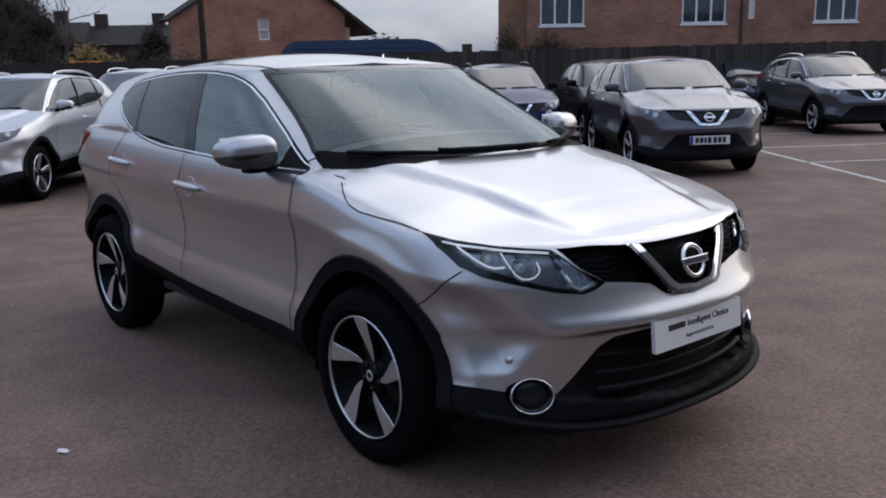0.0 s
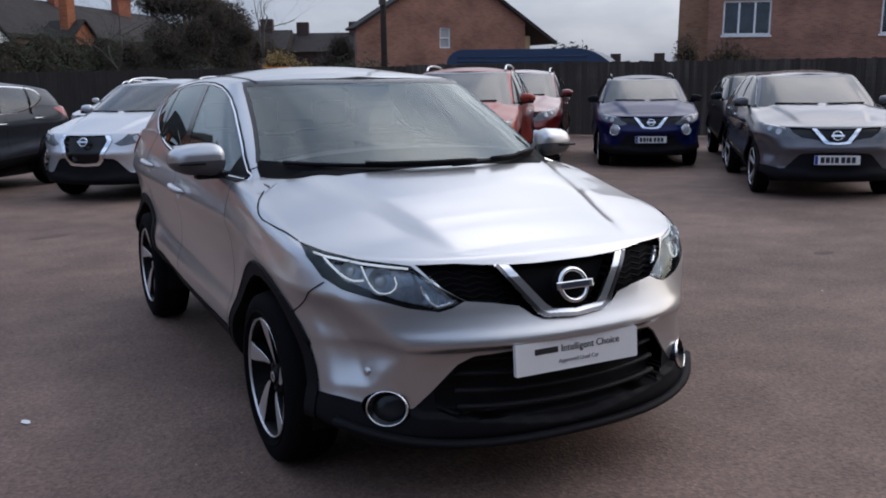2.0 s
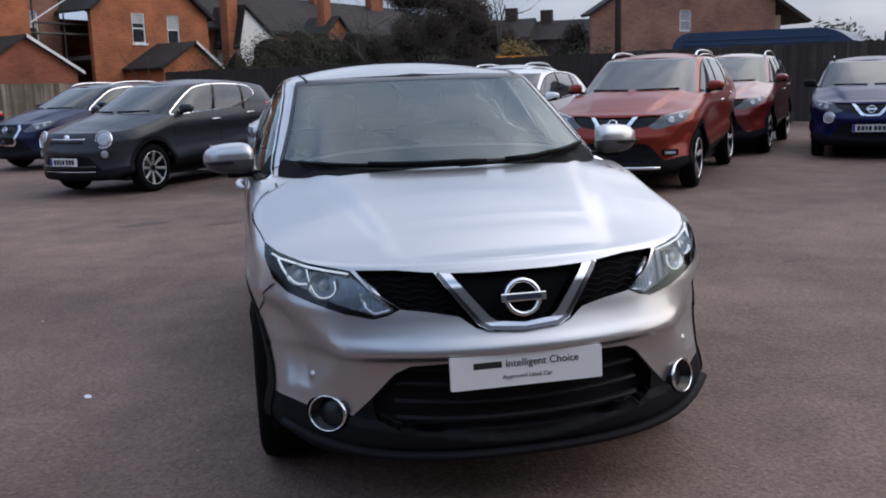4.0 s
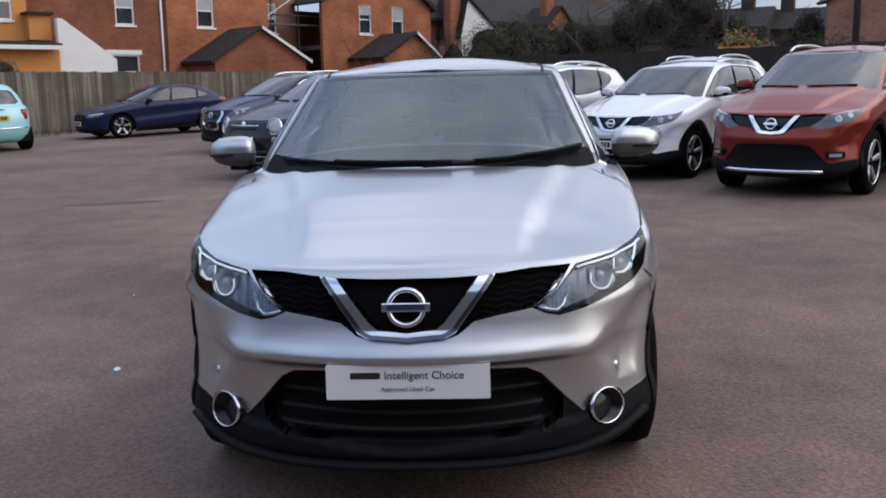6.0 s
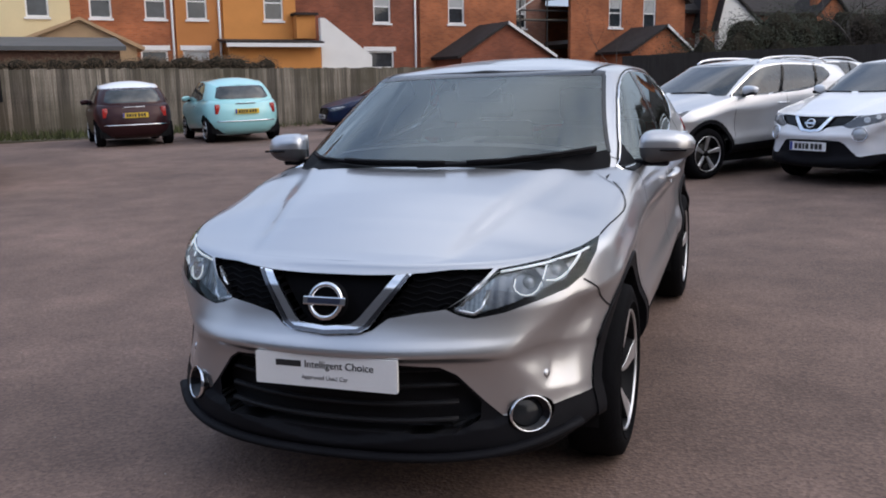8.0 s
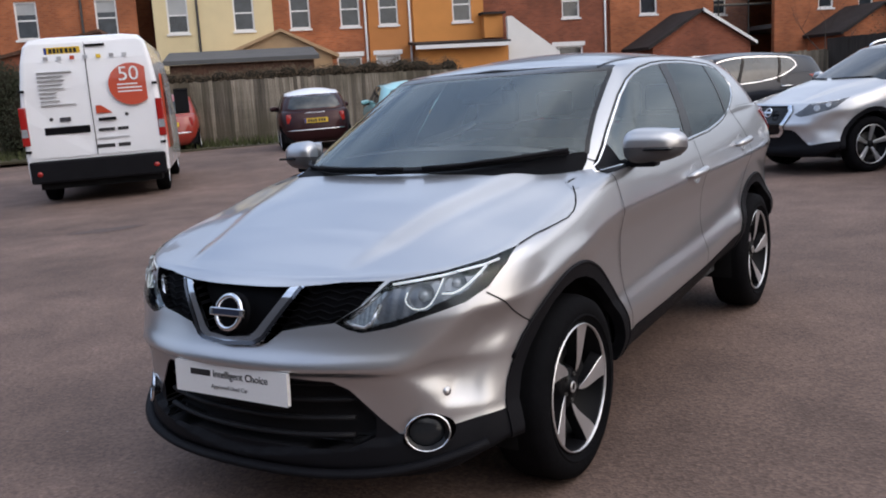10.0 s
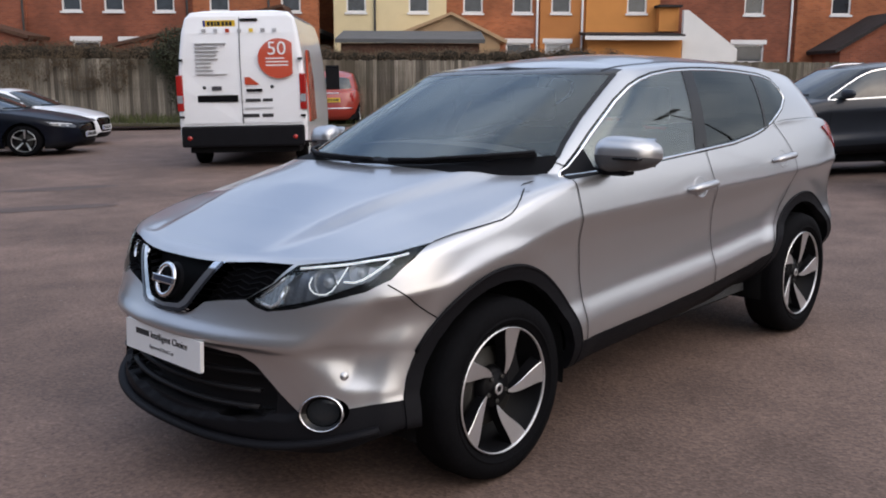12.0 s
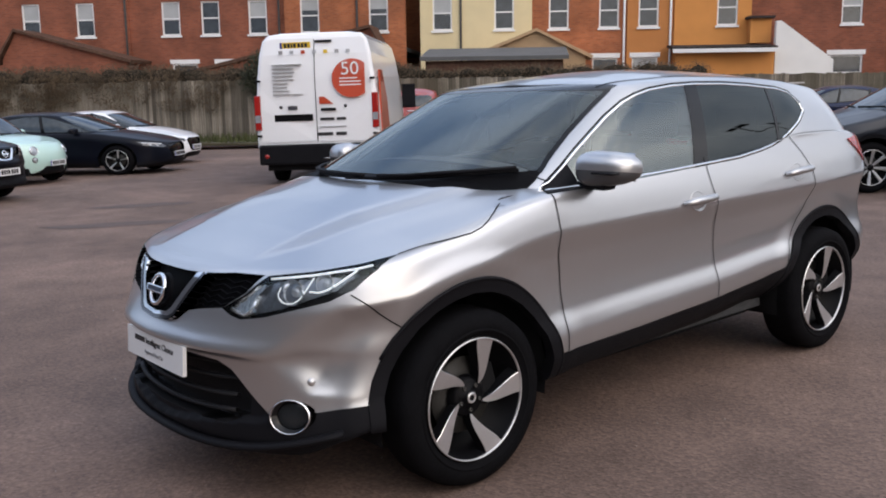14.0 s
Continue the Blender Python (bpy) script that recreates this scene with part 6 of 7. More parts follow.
def wall_with(openings, s0, s1, z0, z1, thick=0.25):
    """A wall in the x-z plane, outer face at y = 0, with rectangular openings (x0, x1, z0, z1) through it."""
    bm = bmesh.new()
    xs = sorted({s0, s1, *(o[0] for o in openings), *(o[1] for o in openings)})
    zs = sorted({z0, z1, *(o[2] for o in openings), *(o[3] for o in openings)})
    for a, b in zip(xs, xs[1:]):
        for c, d in zip(zs, zs[1:]):
            mx, mz = (a + b) / 2, (c + d) / 2
            if not any(o[0] < mx < o[1] and o[2] < mz < o[3] for o in openings):
                box(bm, a, 0, c, b, thick, d)
    bmesh.ops.remove_doubles(bm, verts=bm.verts, dist=1e-4)
    seen = {}
    for f in bm.faces:
        seen.setdefault(tuple(round(v, 3) for v in f.calc_center_median()), []).append(f)
    bmesh.ops.delete(bm, geom=[f for fs in seen.values() if len(fs) > 1 for f in fs], context="FACES")
    return bm


def window(house, x0, x1, z0, z1, lights=1, blind=0.3, sill=True, glaze=None):
    """A window with frame, meeting rail, panes and sill, set into a wall at y = 0."""
    w = bmesh.new()
    t = 0.07
    box(w, x0, 0.05, z0, x0 + t, 0.14, z1)
    box(w, x1 - t, 0.05, z0, x1, 0.14, z1)
    box(w, x0 + t, 0.05, z1 - t, x1 - t, 0.14, z1)
    box(w, x0 + t, 0.05, z0, x1 - t, 0.14, z0 + t)
    win = part("window", w, FRAME, house)
    for k in range(1, lights):
        x = x0 + (x1 - x0) * k / lights
        part("mullion", boxed(x - 0.04, 0.055, z0 + t, x + 0.04, 0.13, z1 - t), FRAME, win)
    if lights == 1:
        zm = (z0 + z1) / 2
        part("meeting_rail", boxed(x0 + t, 0.06, zm - 0.03, x1 - t, 0.12, zm + 0.03), FRAME, win)
    part("pane", boxed(x0 + t * 0.5, 0.1, z0 + t * 0.5, x1 - t * 0.5, 0.11, z1 - t * 0.5), glaze or PANE, win)
    if blind:
        part("blind", boxed(x0 + t, 0.088, z1 - t - (z1 - z0) * blind, x1 - t, 0.096, z1 - t), BLIND, win)
    if sill:
        part("sill", boxed(x0 - 0.06, -0.07, z0 - 0.09, x1 + 0.06, 0.06, z0 - 0.004), FRAME, win)
    return win


TILT = 1.26
def terrace_pose(d, s=0.0, z=0.0):
    return pose(0, 0, 0, 0, TILT, 44.27) @ pose(s, d, z)


def house(name, label, s0, s1, d, wall, upper, lower=(), top=7.6, z_off=0.0, roof=True, pipes=()):
    """One house of the terrace, seen from its yard."""
    h = empty(name, terrace_pose(d), label, "house", "houses of the terrace")
    ops = [(a, b, 4.28 + z_off, 5.78 + z_off) for a, b in upper] + [(a, b, 1.5, 3.0) for a, b in lower]
    part("wall", wall_with(ops, s0, s1, -1.5, top), wall, h)
    for a, b in upper:
        window(h, a, b, 4.28 + z_off, 5.78 + z_off, 1, rnd.choice((0, 0.45, 0.5, 0.3)))
    for a, b in lower:
        window(h, a, b, 1.5, 3.0, 1, rnd.choice((0, 0.3)))
        part("lintel", boxed(a - 0.1, -0.02, 3.0, b + 0.1, 0.05, 3.2), FRAME, h)
    part("back_wall", boxed(s0, 7.0, -1.5, s1, 7.2, top), wall, h)
    part("floor_slab", boxed(s0, 0.25, 3.4, s1, 7.0, 3.6), FELT, h)
    if roof:
        part("roof", prismed([(-0.3, top), (3.6, top + 2.6), (7.5, top), (7.5, top - 0.1), (3.6, top + 2.45), (-0.3, top - 0.1)], s0, s1, "yz"), SLATE, h)
    for x in pipes:
        part("drain_pipe", tubed([(x, -0.07, -1.0), (x, -0.07, top)], 0.05, 8), PIPE if x < 0 else FRAME, h, "", True)
    return h


def fr(a, w=0.86):
    return (a - w / 2, a + w / 2)


house("house", "red brick terraced house with white sash windows", -36, -17.5, 37.0, DEEPBRICK, [fr(-22.15), fr(-19.55), fr(-26), fr(-30)], [fr(-21.5, 1.1), fr(-18.8, 1.1)], pipes=(-17.6,))
house("house", "deep red brick terraced house with a drain pipe", -17.5, -10.2, 37.15, DEEPBRICK, [fr(-15.55), fr(-13.7), fr(-11.5)], [fr(-15.0, 1.2), fr(-13.0, 1.0)], pipes=(-10.5,))
house("house", "red brick terraced house beside a narrow gap", -10.2, -4.75, 36.9, REDBRICK, [fr(-9.05), fr(-5.95)], [fr(-8, 1.1)], pipes=(-6.9,))
house("house", "brick house set back in the gap", -4.75, -4.1, 43.0, DEEPBRICK, [], [], roof=False)
house("house", "cream painted terraced house with two windows", -4.1, 0.82, 37.0, CREAM, [fr(-3.12), fr(-0.4)], [fr(-1.5, 1.1)], pipes=(-2.3,))
house("house", "red brick terraced house between painted neighbours", 0.82, 4.92, 37.1, REDBRICK, [fr(1.98), fr(4.15)], [fr(4.0, 1.1)], pipes=(4.8,))
house("house", "ochre painted terraced house", 4.92, 6.9, 36.95, OCHRE, [fr(5.82)], [fr(5.7, 1.1)], pipes=(6.75,))
house("house", "orange painted terraced house with one window", 6.9, 10.1, 36.8, ORANGE, [fr(9.1)], [])
house("house", "deep red brick house with a lit ground floor", 10.1, 16.2, 37.2, DEEPBRICK, [fr(14.35)], [fr(14.2, 1.4)], pipes=(16.0,))
house("house", "red brick terraced house with a slate yard roof", 16.2, 21.4, 37.0, REDBRICK, [fr(18.1)], [])
house("house", "dark brick house behind scaffolding", 21.4, 24.6, 39.5, BROWNBRICK, [fr(23.0)], [])
end = house("house", "red brick end house under a slate roof", 24.6, 31.9, 37.0, REDBRICK, [fr(27.35, 0.82), fr(29.55, 0.82)], [], top=5.9, z_off=-0.05, roof=False)
part("gable", prismed([(24.6, 5.9), (31.9, 5.9), (28.0, 8.6)], 0.0, 0.25, "xz"), REDBRICK, end)
for a in ([(24.3, 5.75), (28.0, 8.75), (28.0, 8.6), (24.5, 5.7)], [(28.0, 8.75), (32.3, 5.65), (32.1, 5.55), (28.0, 8.6)]):
    part("roof", prismed(a, -0.3, 9.0, "xz"), SLATE, end)


def gabled(name, label, x0, x1, apex, eave, ridge, depth, wall, roof, d, base=-1.5, white_edge=False, category="outbuilding"):
    """A small gabled building whose gable looks out of the terrace."""
    h = empty(name, terrace_pose(d), label, category)
    part("wall", prismed([(x0, base), (x1, base), (x1, eave), (apex, ridge), (x0, eave)], 0, depth, "xz"), wall, h)
    for a in ([(x0 - 0.25, eave - 0.2), (apex, ridge + 0.02), (apex, ridge + 0.14), (x0 - 0.3, eave - 0.06)], [(apex, ridge + 0.02), (x1 + 0.25, eave - 0.2), (x1 + 0.3, eave - 0.06), (apex, ridge + 0.14)]):
        part("roof", prismed(a, -0.2, depth, "xz"), roof, h)
    if white_edge:
        part("barge_board", prismed([(apex, ridge), (x1 + 0.2, eave - 0.15), (x1 + 0.2, eave - 0.02), (apex, ridge + 0.15)], -0.26, -0.2, "xz"), FRAME, h)
    return h


gabled("extension", "brick yard extension with a slate roof", 17.0, 21.7, 19.3, 2.75, 4.1, 3.0, DEEPBRICK, SLATE, 34.2, white_edge=True)
gabled("extension", "small brick extension with a dark roof", 26.4, 29.9, 28.4, 3.0, 4.1, 3.0, REDBRICK, SLATE, 34.2, white_edge=True)
gabled("extension", "tan tiled lean-to beside the cream house", -1.6, 3.05, 1.0, 3.1, 4.03, 2.0, TAN, TAN, 35.0)
gabled("extension", "brick yard building with a sloping roof", -22.5, -16.8, -21.8, 3.2, 4.4, 2.0, DEEPBRICK, CLAY, 35.0)
gabled("extension", "brick yard building with a sloping dark roof", -14.5, -5.2, -6.0, 2.5, 4.3, 2.0, DEEPBRICK, CLAY, 35.0)
shed = empty("garage", terrace_pose(31.0), "long garage with a grey felt roof", "garage")
part("wall", boxed(-3.2, 0, -1, 2.0, 3.0, 2.75), CLAY, shed)
part("roof", prismed([(-0.2, 2.75), (3.2, 3.25), (3.2, 3.36), (-0.2, 2.9)], -3.4, 2.2, "yz"), FELT, shed)
lean = empty("lean_to", terrace_pose(35.2), "white lean-to with a black roof edge", "lean-to")
part("roof", prismed([(-0.2, 3.2), (1.6, 3.38), (1.6, 3.48), (-0.2, 3.32)], 6.6, 10.8, "yz"), SLATE, lean)
part("fascia", boxed(6.6, -0.24, 3.08, 10.8, -0.2, 3.24), FRAME, lean)
part("wall", boxed(6.8, 0.3, -1, 10.8, 0.5, 3.2), ORANGE, lean)
part("upper_wall", boxed(9.95, 1.0, 3.5, 10.8, 1.6, 4.5), ORANGE, lean)
part("upper_roof", boxed(9.85, 0.8, 4.5, 10.9, 1.6, 4.6), SLATE, lean)
yard = empty("yard_wall", terrace_pose(35.6), "white painted sloping yard wall", "wall")
part("wall", prismed([(10.85, -1), (10.85, 4.35), (11.05, 4.35), (13.2, 2.75), (13.2, -1)], 0, 0.3, "xz"), WHITEWASH, yard)
scaff = empty("scaffolding", terrace_pose(38.0), "dark steel scaffolding with boards", "scaffolding")
for x in (20.6, 22.2, 23.8, 25.2):
    part("upright", tubed([(x, 0, 0), (x, 0, 8)], 0.04, 6), PIPE, scaff)
for z in (4.6, 5.1, 6.6):
    part("ledger", tubed([(20.2, 0, z), (25.6, 0, z)], 0.04, 6), PIPE, scaff)
part("brace", tubed([(20.6, -0.05, 4.2), (25.2, -0.05, 7)], 0.035, 6), FRAME, scaff)
part("board", boxed(20.2, 0, 4.62, 25.6, 0.8, 4.68), WOOD, scaff)

# houses further along, seen over the hedge
row = empty("house", terrace_pose(40.0), "row of houses under dark slate roofs", "house", "houses of the terrace")
part("wall", wall_with([(32.6, 33.4, 4.0, 5.2)], 31.9, 60, -1.5, 5.6), DEEPBRICK, row)
window(row, 32.6, 33.4, 4.0, 5.2)
part("roof", prismed([(-0.3, 5.5), (3.8, 8.2), (8.0, 5.5), (8.0, 5.3), (-0.3, 5.3)], 31.9, 60, "yz"), SLATE, row)
gabled("extension", "white gabled end wall with a window", 35.2, 38.6, 35.6, 4.4, 6.6, 2.5, WHITEWASH, SLATE, 38.0)
gabled("extension", "orange brick gable under a chimney", 42.0, 46.0, 44.0, 4.6, 6.4, 2.5, REDBRICK, SLATE, 38.0)


def chimney(s, d, z0, z1, wall, pots=3, w=0.9):
    c = empty("chimney", terrace_pose(d, s), "brick chimney stack with clay pots", "chimney", "chimneys on the roofs")
    part("shaft", boxed(-w / 2, -0.3, z0, w / 2, 0.3, z1), wall, c)
    part("cap", boxed(-w / 2 - 0.08, -0.38, z1, w / 2 + 0.08, 0.38, z1 + 0.16), wall, c)
    for k in range(pots):
        part("pot", lathed([(z1 + 0.16, 0.13), (z1 + 0.5, 0.1), (z1 + 0.5, 0.07)], "z", 10), TAN, c, "", True, pose(-w / 2 + w * (k + 0.5) / pots, 0, 0))


for s, d, z0, z1, wl, n, w in ((35.0, 38.6, 3, 8.2, REDBRICK, 2, 0.8), (40.5, 43.5, 6, 9.0, DEEPBRICK, 4, 1.6), (43.6, 38.8, 5, 8.2, REDBRICK, 2, 0.7), (48.5, 43.5, 6, 9.2, DEEPBRICK, 5, 1.7), (55.0, 43.5, 6, 9.0, DEEPBRICK, 4, 1.5)):
    chimney(s, d, z0, z1, wl, n, w)

# house with its gable to the car park
g = empty("house", pose(0, 39.7, 0), "brown brick house with a plain gable wall", "house")
part("wall", wall_with([(20.43, 21.07, 3.2, 4.26)], 15.75, 25.7, -1, 4.3), BROWNBRICK, g)
part("gable", prismed([(15.75, 4.3), (25.7, 4.3), (25.7, 4.9), (21.2, 7.5)], 0, 0.25, "xz"), BROWNBRICK, g)
window(g, 20.43, 21.07, 3.2, 4.26, 1, 0, False, BLIND)
part("side_wall", boxed(25.7, 2.0, -1, 27.0, 9, 4.0), BROWNBRICK, g)
part("porch_wall", boxed(25.72, 0.6, -1, 26.4, 2.0, 3.9), CREAM, g)
for a in ([(15.5, 4.15), (21.2, 7.62), (21.2, 7.47), (15.6, 4.05)], [(21.2, 7.62), (27.7, 3.55), (27.5, 3.45), (21.2, 7.47)]):
    part("roof", prismed(a, -0.25, 9 if a[0][0] > 16 else 0.9, "xz"), SLATE, g)

# flats across the fence
flats = empty("apartment_building", pose(0, 0, 0, 0, 0, -45.73) @ pose(0, 37.3, 0, 0, 1.0, 0), "brown brick flats with white three-light windows", "building")
FW = [(0.02, 1.93), (6.1, 7.95), (11.62, 13.4), (17.2, 19.0)]
part("wall", wall_with([(a, b, 3.25, 4.65) for a, b in FW] + [(8.9, 9.15, 3.4, 4.4)], -0.56, 24, -1, 8.5), BROWNBRICK, flats)
for a, b in FW:
    window(flats, a, b, 3.25, 4.65, 3, 0, True)
window(flats, 8.9, 9.15, 3.4, 4.4, 2, 0, False)
part("wing_wall", boxed(-1.85, 0.9, -1, -0.562, 6, 8.5), brick_wall("tan_brickwork", (0.34, 0.17, 0.09)), flats)
part("side_wall", boxed(-0.56, 0.26, -1, -0.3, 8, 8.5), BROWNBRICK, flats)
part("roof", prismed([(-0.4, 8.5), (5, 11.5), (10.4, 8.5)], -2, 24.3, "yz"), SLATE, flats)
for x in (8.6, 15.2):
    part("drain_pipe", tubed([(x, -0.07, -1), (x, -0.07, 8.5)], 0.055, 8), PIPE, flats, "", True)

# ---- fences ----


def board_mesh(name, w, h, t, material):
    bm = bmesh.new()
    prism(bm, [(-w / 2, 0), (w / 2, 0), (w / 2, h - 0.01), (w / 2 - 0.012, h), (-w / 2 + 0.012, h), (-w / 2, h - 0.01)], -t, 0, "xz")
    bmesh.ops.recalc_face_normals(bm, faces=bm.faces)
    me = bpy.data.meshes.new(name)
    bm.to_mesh(me)
    bm.free()
    me.materials.append(material)
    return me


def fence(label, m, x0, x1, h, material, near0, near1, pitch=0.115):
    """Close-boarded fence along x: posts and rails, boards one by one where they are near, the rest joined."""
    f = empty("fence", m, label, "fence", kind="structure")
    variants = [board_mesh("board", 0.122, h + dh, 0.02, material) for dh in (-0.012, 0.0, 0.008, 0.02)]
    rest = bmesh.new()
    x, k = x0, 0
    while x < x1:
        if near0 < x < near1:
            ob = new("board", rnd.choice(variants))
            ob.parent = f
            ob.matrix_basis = pose(x, rnd.uniform(-0.012, 0.0), 0.03, 0, rnd.uniform(-0.1, 0.1), 0)
        else:
            vs = box(rest, x - pitch * 0.49, -0.02 + rnd.uniform(-0.01, 0), 0.03, x + pitch * 0.49, 0, h + rnd.uniform(-0.012, 0.02))
        x += pitch
    if rest.verts:
        part("far_boards", rest, material, f)["kind"] = "stuff"
    for z in (0.35, h * 0.55, h - 0.3):
        part("rail", boxed(x0, 0.004, z, x1, 0.07, z + 0.08), material, f)
    x = x0
    while x < x1:
        part("post", boxed(x - 0.05, 0.07, 0, x + 0.05, 0.17, h), material, f)
        x += 2.6
    return f


fence("weathered grey wooden board fence", terrace_pose(27.0, 0, -0.1), -34, 21.0, 2.12, WOOD, -13.0, 20.6, 0.118)
fence("dark stained wooden board fence", pose(0, 0, 0, 0, 0, -45.73) @ pose(0, 20.7, 0, 0, 0.2, 0), -27, 26, 1.9, DARKWOOD, -8.0, 9.0)

# ---- planting ----


def leaves(clumps, n, size, seed, flat=0.6):
    """Many small leaves, thick on the outside of each clump (x, y, z, rx, ry, rz)."""
    r = random.Random(seed)
    weights = [c[3] * c[4] + c[4] * c[5] + c[3] * c[5] for c in clumps]
    verts, faces = [], []
    for _ in range(n):
        cx, cy, cz, ax, ay, az = r.choices(clumps, weights)[0]
        d = Vector((r.gauss(0, 1), r.gauss(0, 1), r.gauss(0, 1))).normalized()
        k = r.uniform(0.6, 1.0) + abs(r.gauss(0, 0.16))
        p = Vector((cx + d.x * ax * k, cy + d.y * ay * k, cz + d.z * az * k))
        a = Vector((r.gauss(0, 1), r.gauss(0, 1), r.gauss(0, 1))).normalized()
        b = a.orthogonal().normalized()
        s = size * r.uniform(0.6, 1.4)
        i = len(verts)
        verts += [p - a * s, p + b * s * flat * 0.6, p + a * s, p - b * s * flat * 0.6]
        faces.append((i, i + 1, i + 2, i + 3))
    bm = bmesh.new()
    vs = [bm.verts.new(v) for v in verts]
    for f in faces:
        bm.faces.new([vs[q] for q in f])
    return bm


def bush(name, label, m, clumps, n, size, material, seed, category="bush", kind=""):
    b = empty(name, m, label, category, kind=kind)
    part("foliage", leaves(clumps, n, size, seed), material, b)["kind"] = "stuff"
    # solid core closes the gaps; its dark colour stands in for inner shade
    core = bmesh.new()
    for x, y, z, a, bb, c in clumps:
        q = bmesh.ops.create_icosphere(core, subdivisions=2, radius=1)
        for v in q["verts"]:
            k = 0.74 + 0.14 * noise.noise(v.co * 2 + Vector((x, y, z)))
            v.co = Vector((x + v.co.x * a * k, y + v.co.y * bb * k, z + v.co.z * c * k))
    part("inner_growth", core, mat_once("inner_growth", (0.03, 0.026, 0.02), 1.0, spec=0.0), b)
    return b


def clump_row(x0, x1, y, z, h, step, r):
    out, x = [], x0
    while x < x1:
        hh = h * r.uniform(0.75, 1.1)
        out.append((x, y + r.uniform(-0.5, 0.5), z + hh * 0.5, step * r.uniform(0.7, 1.2), r.uniform(0.8, 1.3), hh * 0.55))
        x += step * 0.8
    return out


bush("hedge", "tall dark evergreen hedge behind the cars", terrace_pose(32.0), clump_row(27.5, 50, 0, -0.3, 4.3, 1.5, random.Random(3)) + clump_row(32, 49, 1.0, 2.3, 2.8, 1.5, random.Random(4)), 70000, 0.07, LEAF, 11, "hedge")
r6 = random.Random(6)
top_growth = [(x, 0.1 + r6.uniform(-0.15, 0.15), 2.05 + r6.uniform(-0.08, 0.12), r6.uniform(0.45, 0.75), 0.5, r6.uniform(0.4, 0.55)) for x in np.arange(-33, -3, 0.5)]
top_growth += [(x, 0.1, 2.12 + r6.uniform(-0.05, 0.08), r6.uniform(0.4, 0.7), 0.4, r6.uniform(0.22, 0.36)) for x in np.arange(-3, 6.5, 0.55)]
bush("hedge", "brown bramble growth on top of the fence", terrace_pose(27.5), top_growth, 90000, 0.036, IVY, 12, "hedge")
hang = [(r6.uniform(-33, -9.5), -0.08, 2.1 - 1.1 * r6.random() ** 1.8, r6.uniform(0.25, 0.7), 0.09, r6.uniform(0.15, 0.5)) for _ in range(110)]
trails = empty("bramble", terrace_pose(26.9), "brown bramble trails hanging down the fence", "bush")
part("foliage", leaves(hang, 42000, 0.034, 19), IVY, trails)["kind"] = "stuff"
bush("bush", "dark ivy hanging over the fence", terrace_pose(26.9, -7.6), [(0, 0, 1.2, 0.8, 0.5, 1.3), (-0.5, 0, 2.2, 0.9, 0.5, 0.8)], 12000, 0.045, LEAF, 13)
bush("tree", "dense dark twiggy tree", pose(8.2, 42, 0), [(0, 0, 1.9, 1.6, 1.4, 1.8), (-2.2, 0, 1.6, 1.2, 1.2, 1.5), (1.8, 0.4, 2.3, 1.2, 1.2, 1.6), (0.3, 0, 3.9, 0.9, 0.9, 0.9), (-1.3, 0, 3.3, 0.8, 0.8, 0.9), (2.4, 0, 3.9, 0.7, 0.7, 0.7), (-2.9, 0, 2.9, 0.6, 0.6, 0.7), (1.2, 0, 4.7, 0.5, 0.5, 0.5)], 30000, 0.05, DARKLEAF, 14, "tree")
bush("bush", "golden yellow bush under the trees", pose(11.9, 40, 0), [(0, 0, 1.7, 1.0, 0.8, 1.2), (1.1, 0, 1.5, 0.8, 0.8, 0.9)], 2200, 0.12, GOLD, 15)
bush("bush", "dark leafless shrubs in front of the flats", pose(0, 0, 0, 0, 0, -45.73) @ pose(0, 36.3, 0), [(-1.3, 0, 2.0, 0.5, 0.5, 1.2), (0.4, 0, 1.6, 0.9, 0.5, 1.3), (1.0, 0, 1.3, 1.1, 0.5, 1.1)], 9000, 0.06, IVY, 16)
bush("hedge", "low dark hedge under the trees", pose(11, 37.5, 0, 0, 0, 6), clump_row(-6, 7, 0, -0.4, 2.6, 1.5, random.Random(8)), 22000, 0.075, LEAF, 17, "hedge")


def bare_tree(name, label, m, h, r, seed, spread_=0.5, depth=5):
    """A leafless tree: tapered trunk and limbs."""
    t = empty(name, m, label, "tree")
    q = random.Random(seed)
    twigs = bmesh.new()
    trunk = bmesh.new()

    def grow(p, d, length, rad, level):
        pts, rs = [p], [rad]
        for k in range(3):
            d = (d + Vector((q.gauss(0, 0.16), q.gauss(0, 0.16), q.gauss(0.05, 0.1)))).normalized()
            p = p + d * length / 3
            pts.append(p)
            rs.append(rad * (1 - 0.14 * (k + 1)))
        tube(trunk if level < 2 else twigs, pts, rs, 6 if level < 2 else 4)
        if level < depth:
            for k in range(q.choice((2, 3, 3))):
                a = (d + Vector((q.gauss(0, spread_), q.gauss(0, spread_), q.gauss(0.15, spread_ * 0.6)))).normalized()
                grow(pts[q.choice((2, 3, 3))], a, length * q.uniform(0.6, 0.85), rs[-1] * 0.66, level + 1)

    grow(Vector((0, 0, -0.5)), Vector((0, 0, 1)), h * 0.36, r, 0)
    part("trunk", trunk, BARK, t, "", True)
    part("crown", twigs, BARK, t)["kind"] = "stuff"
    return t


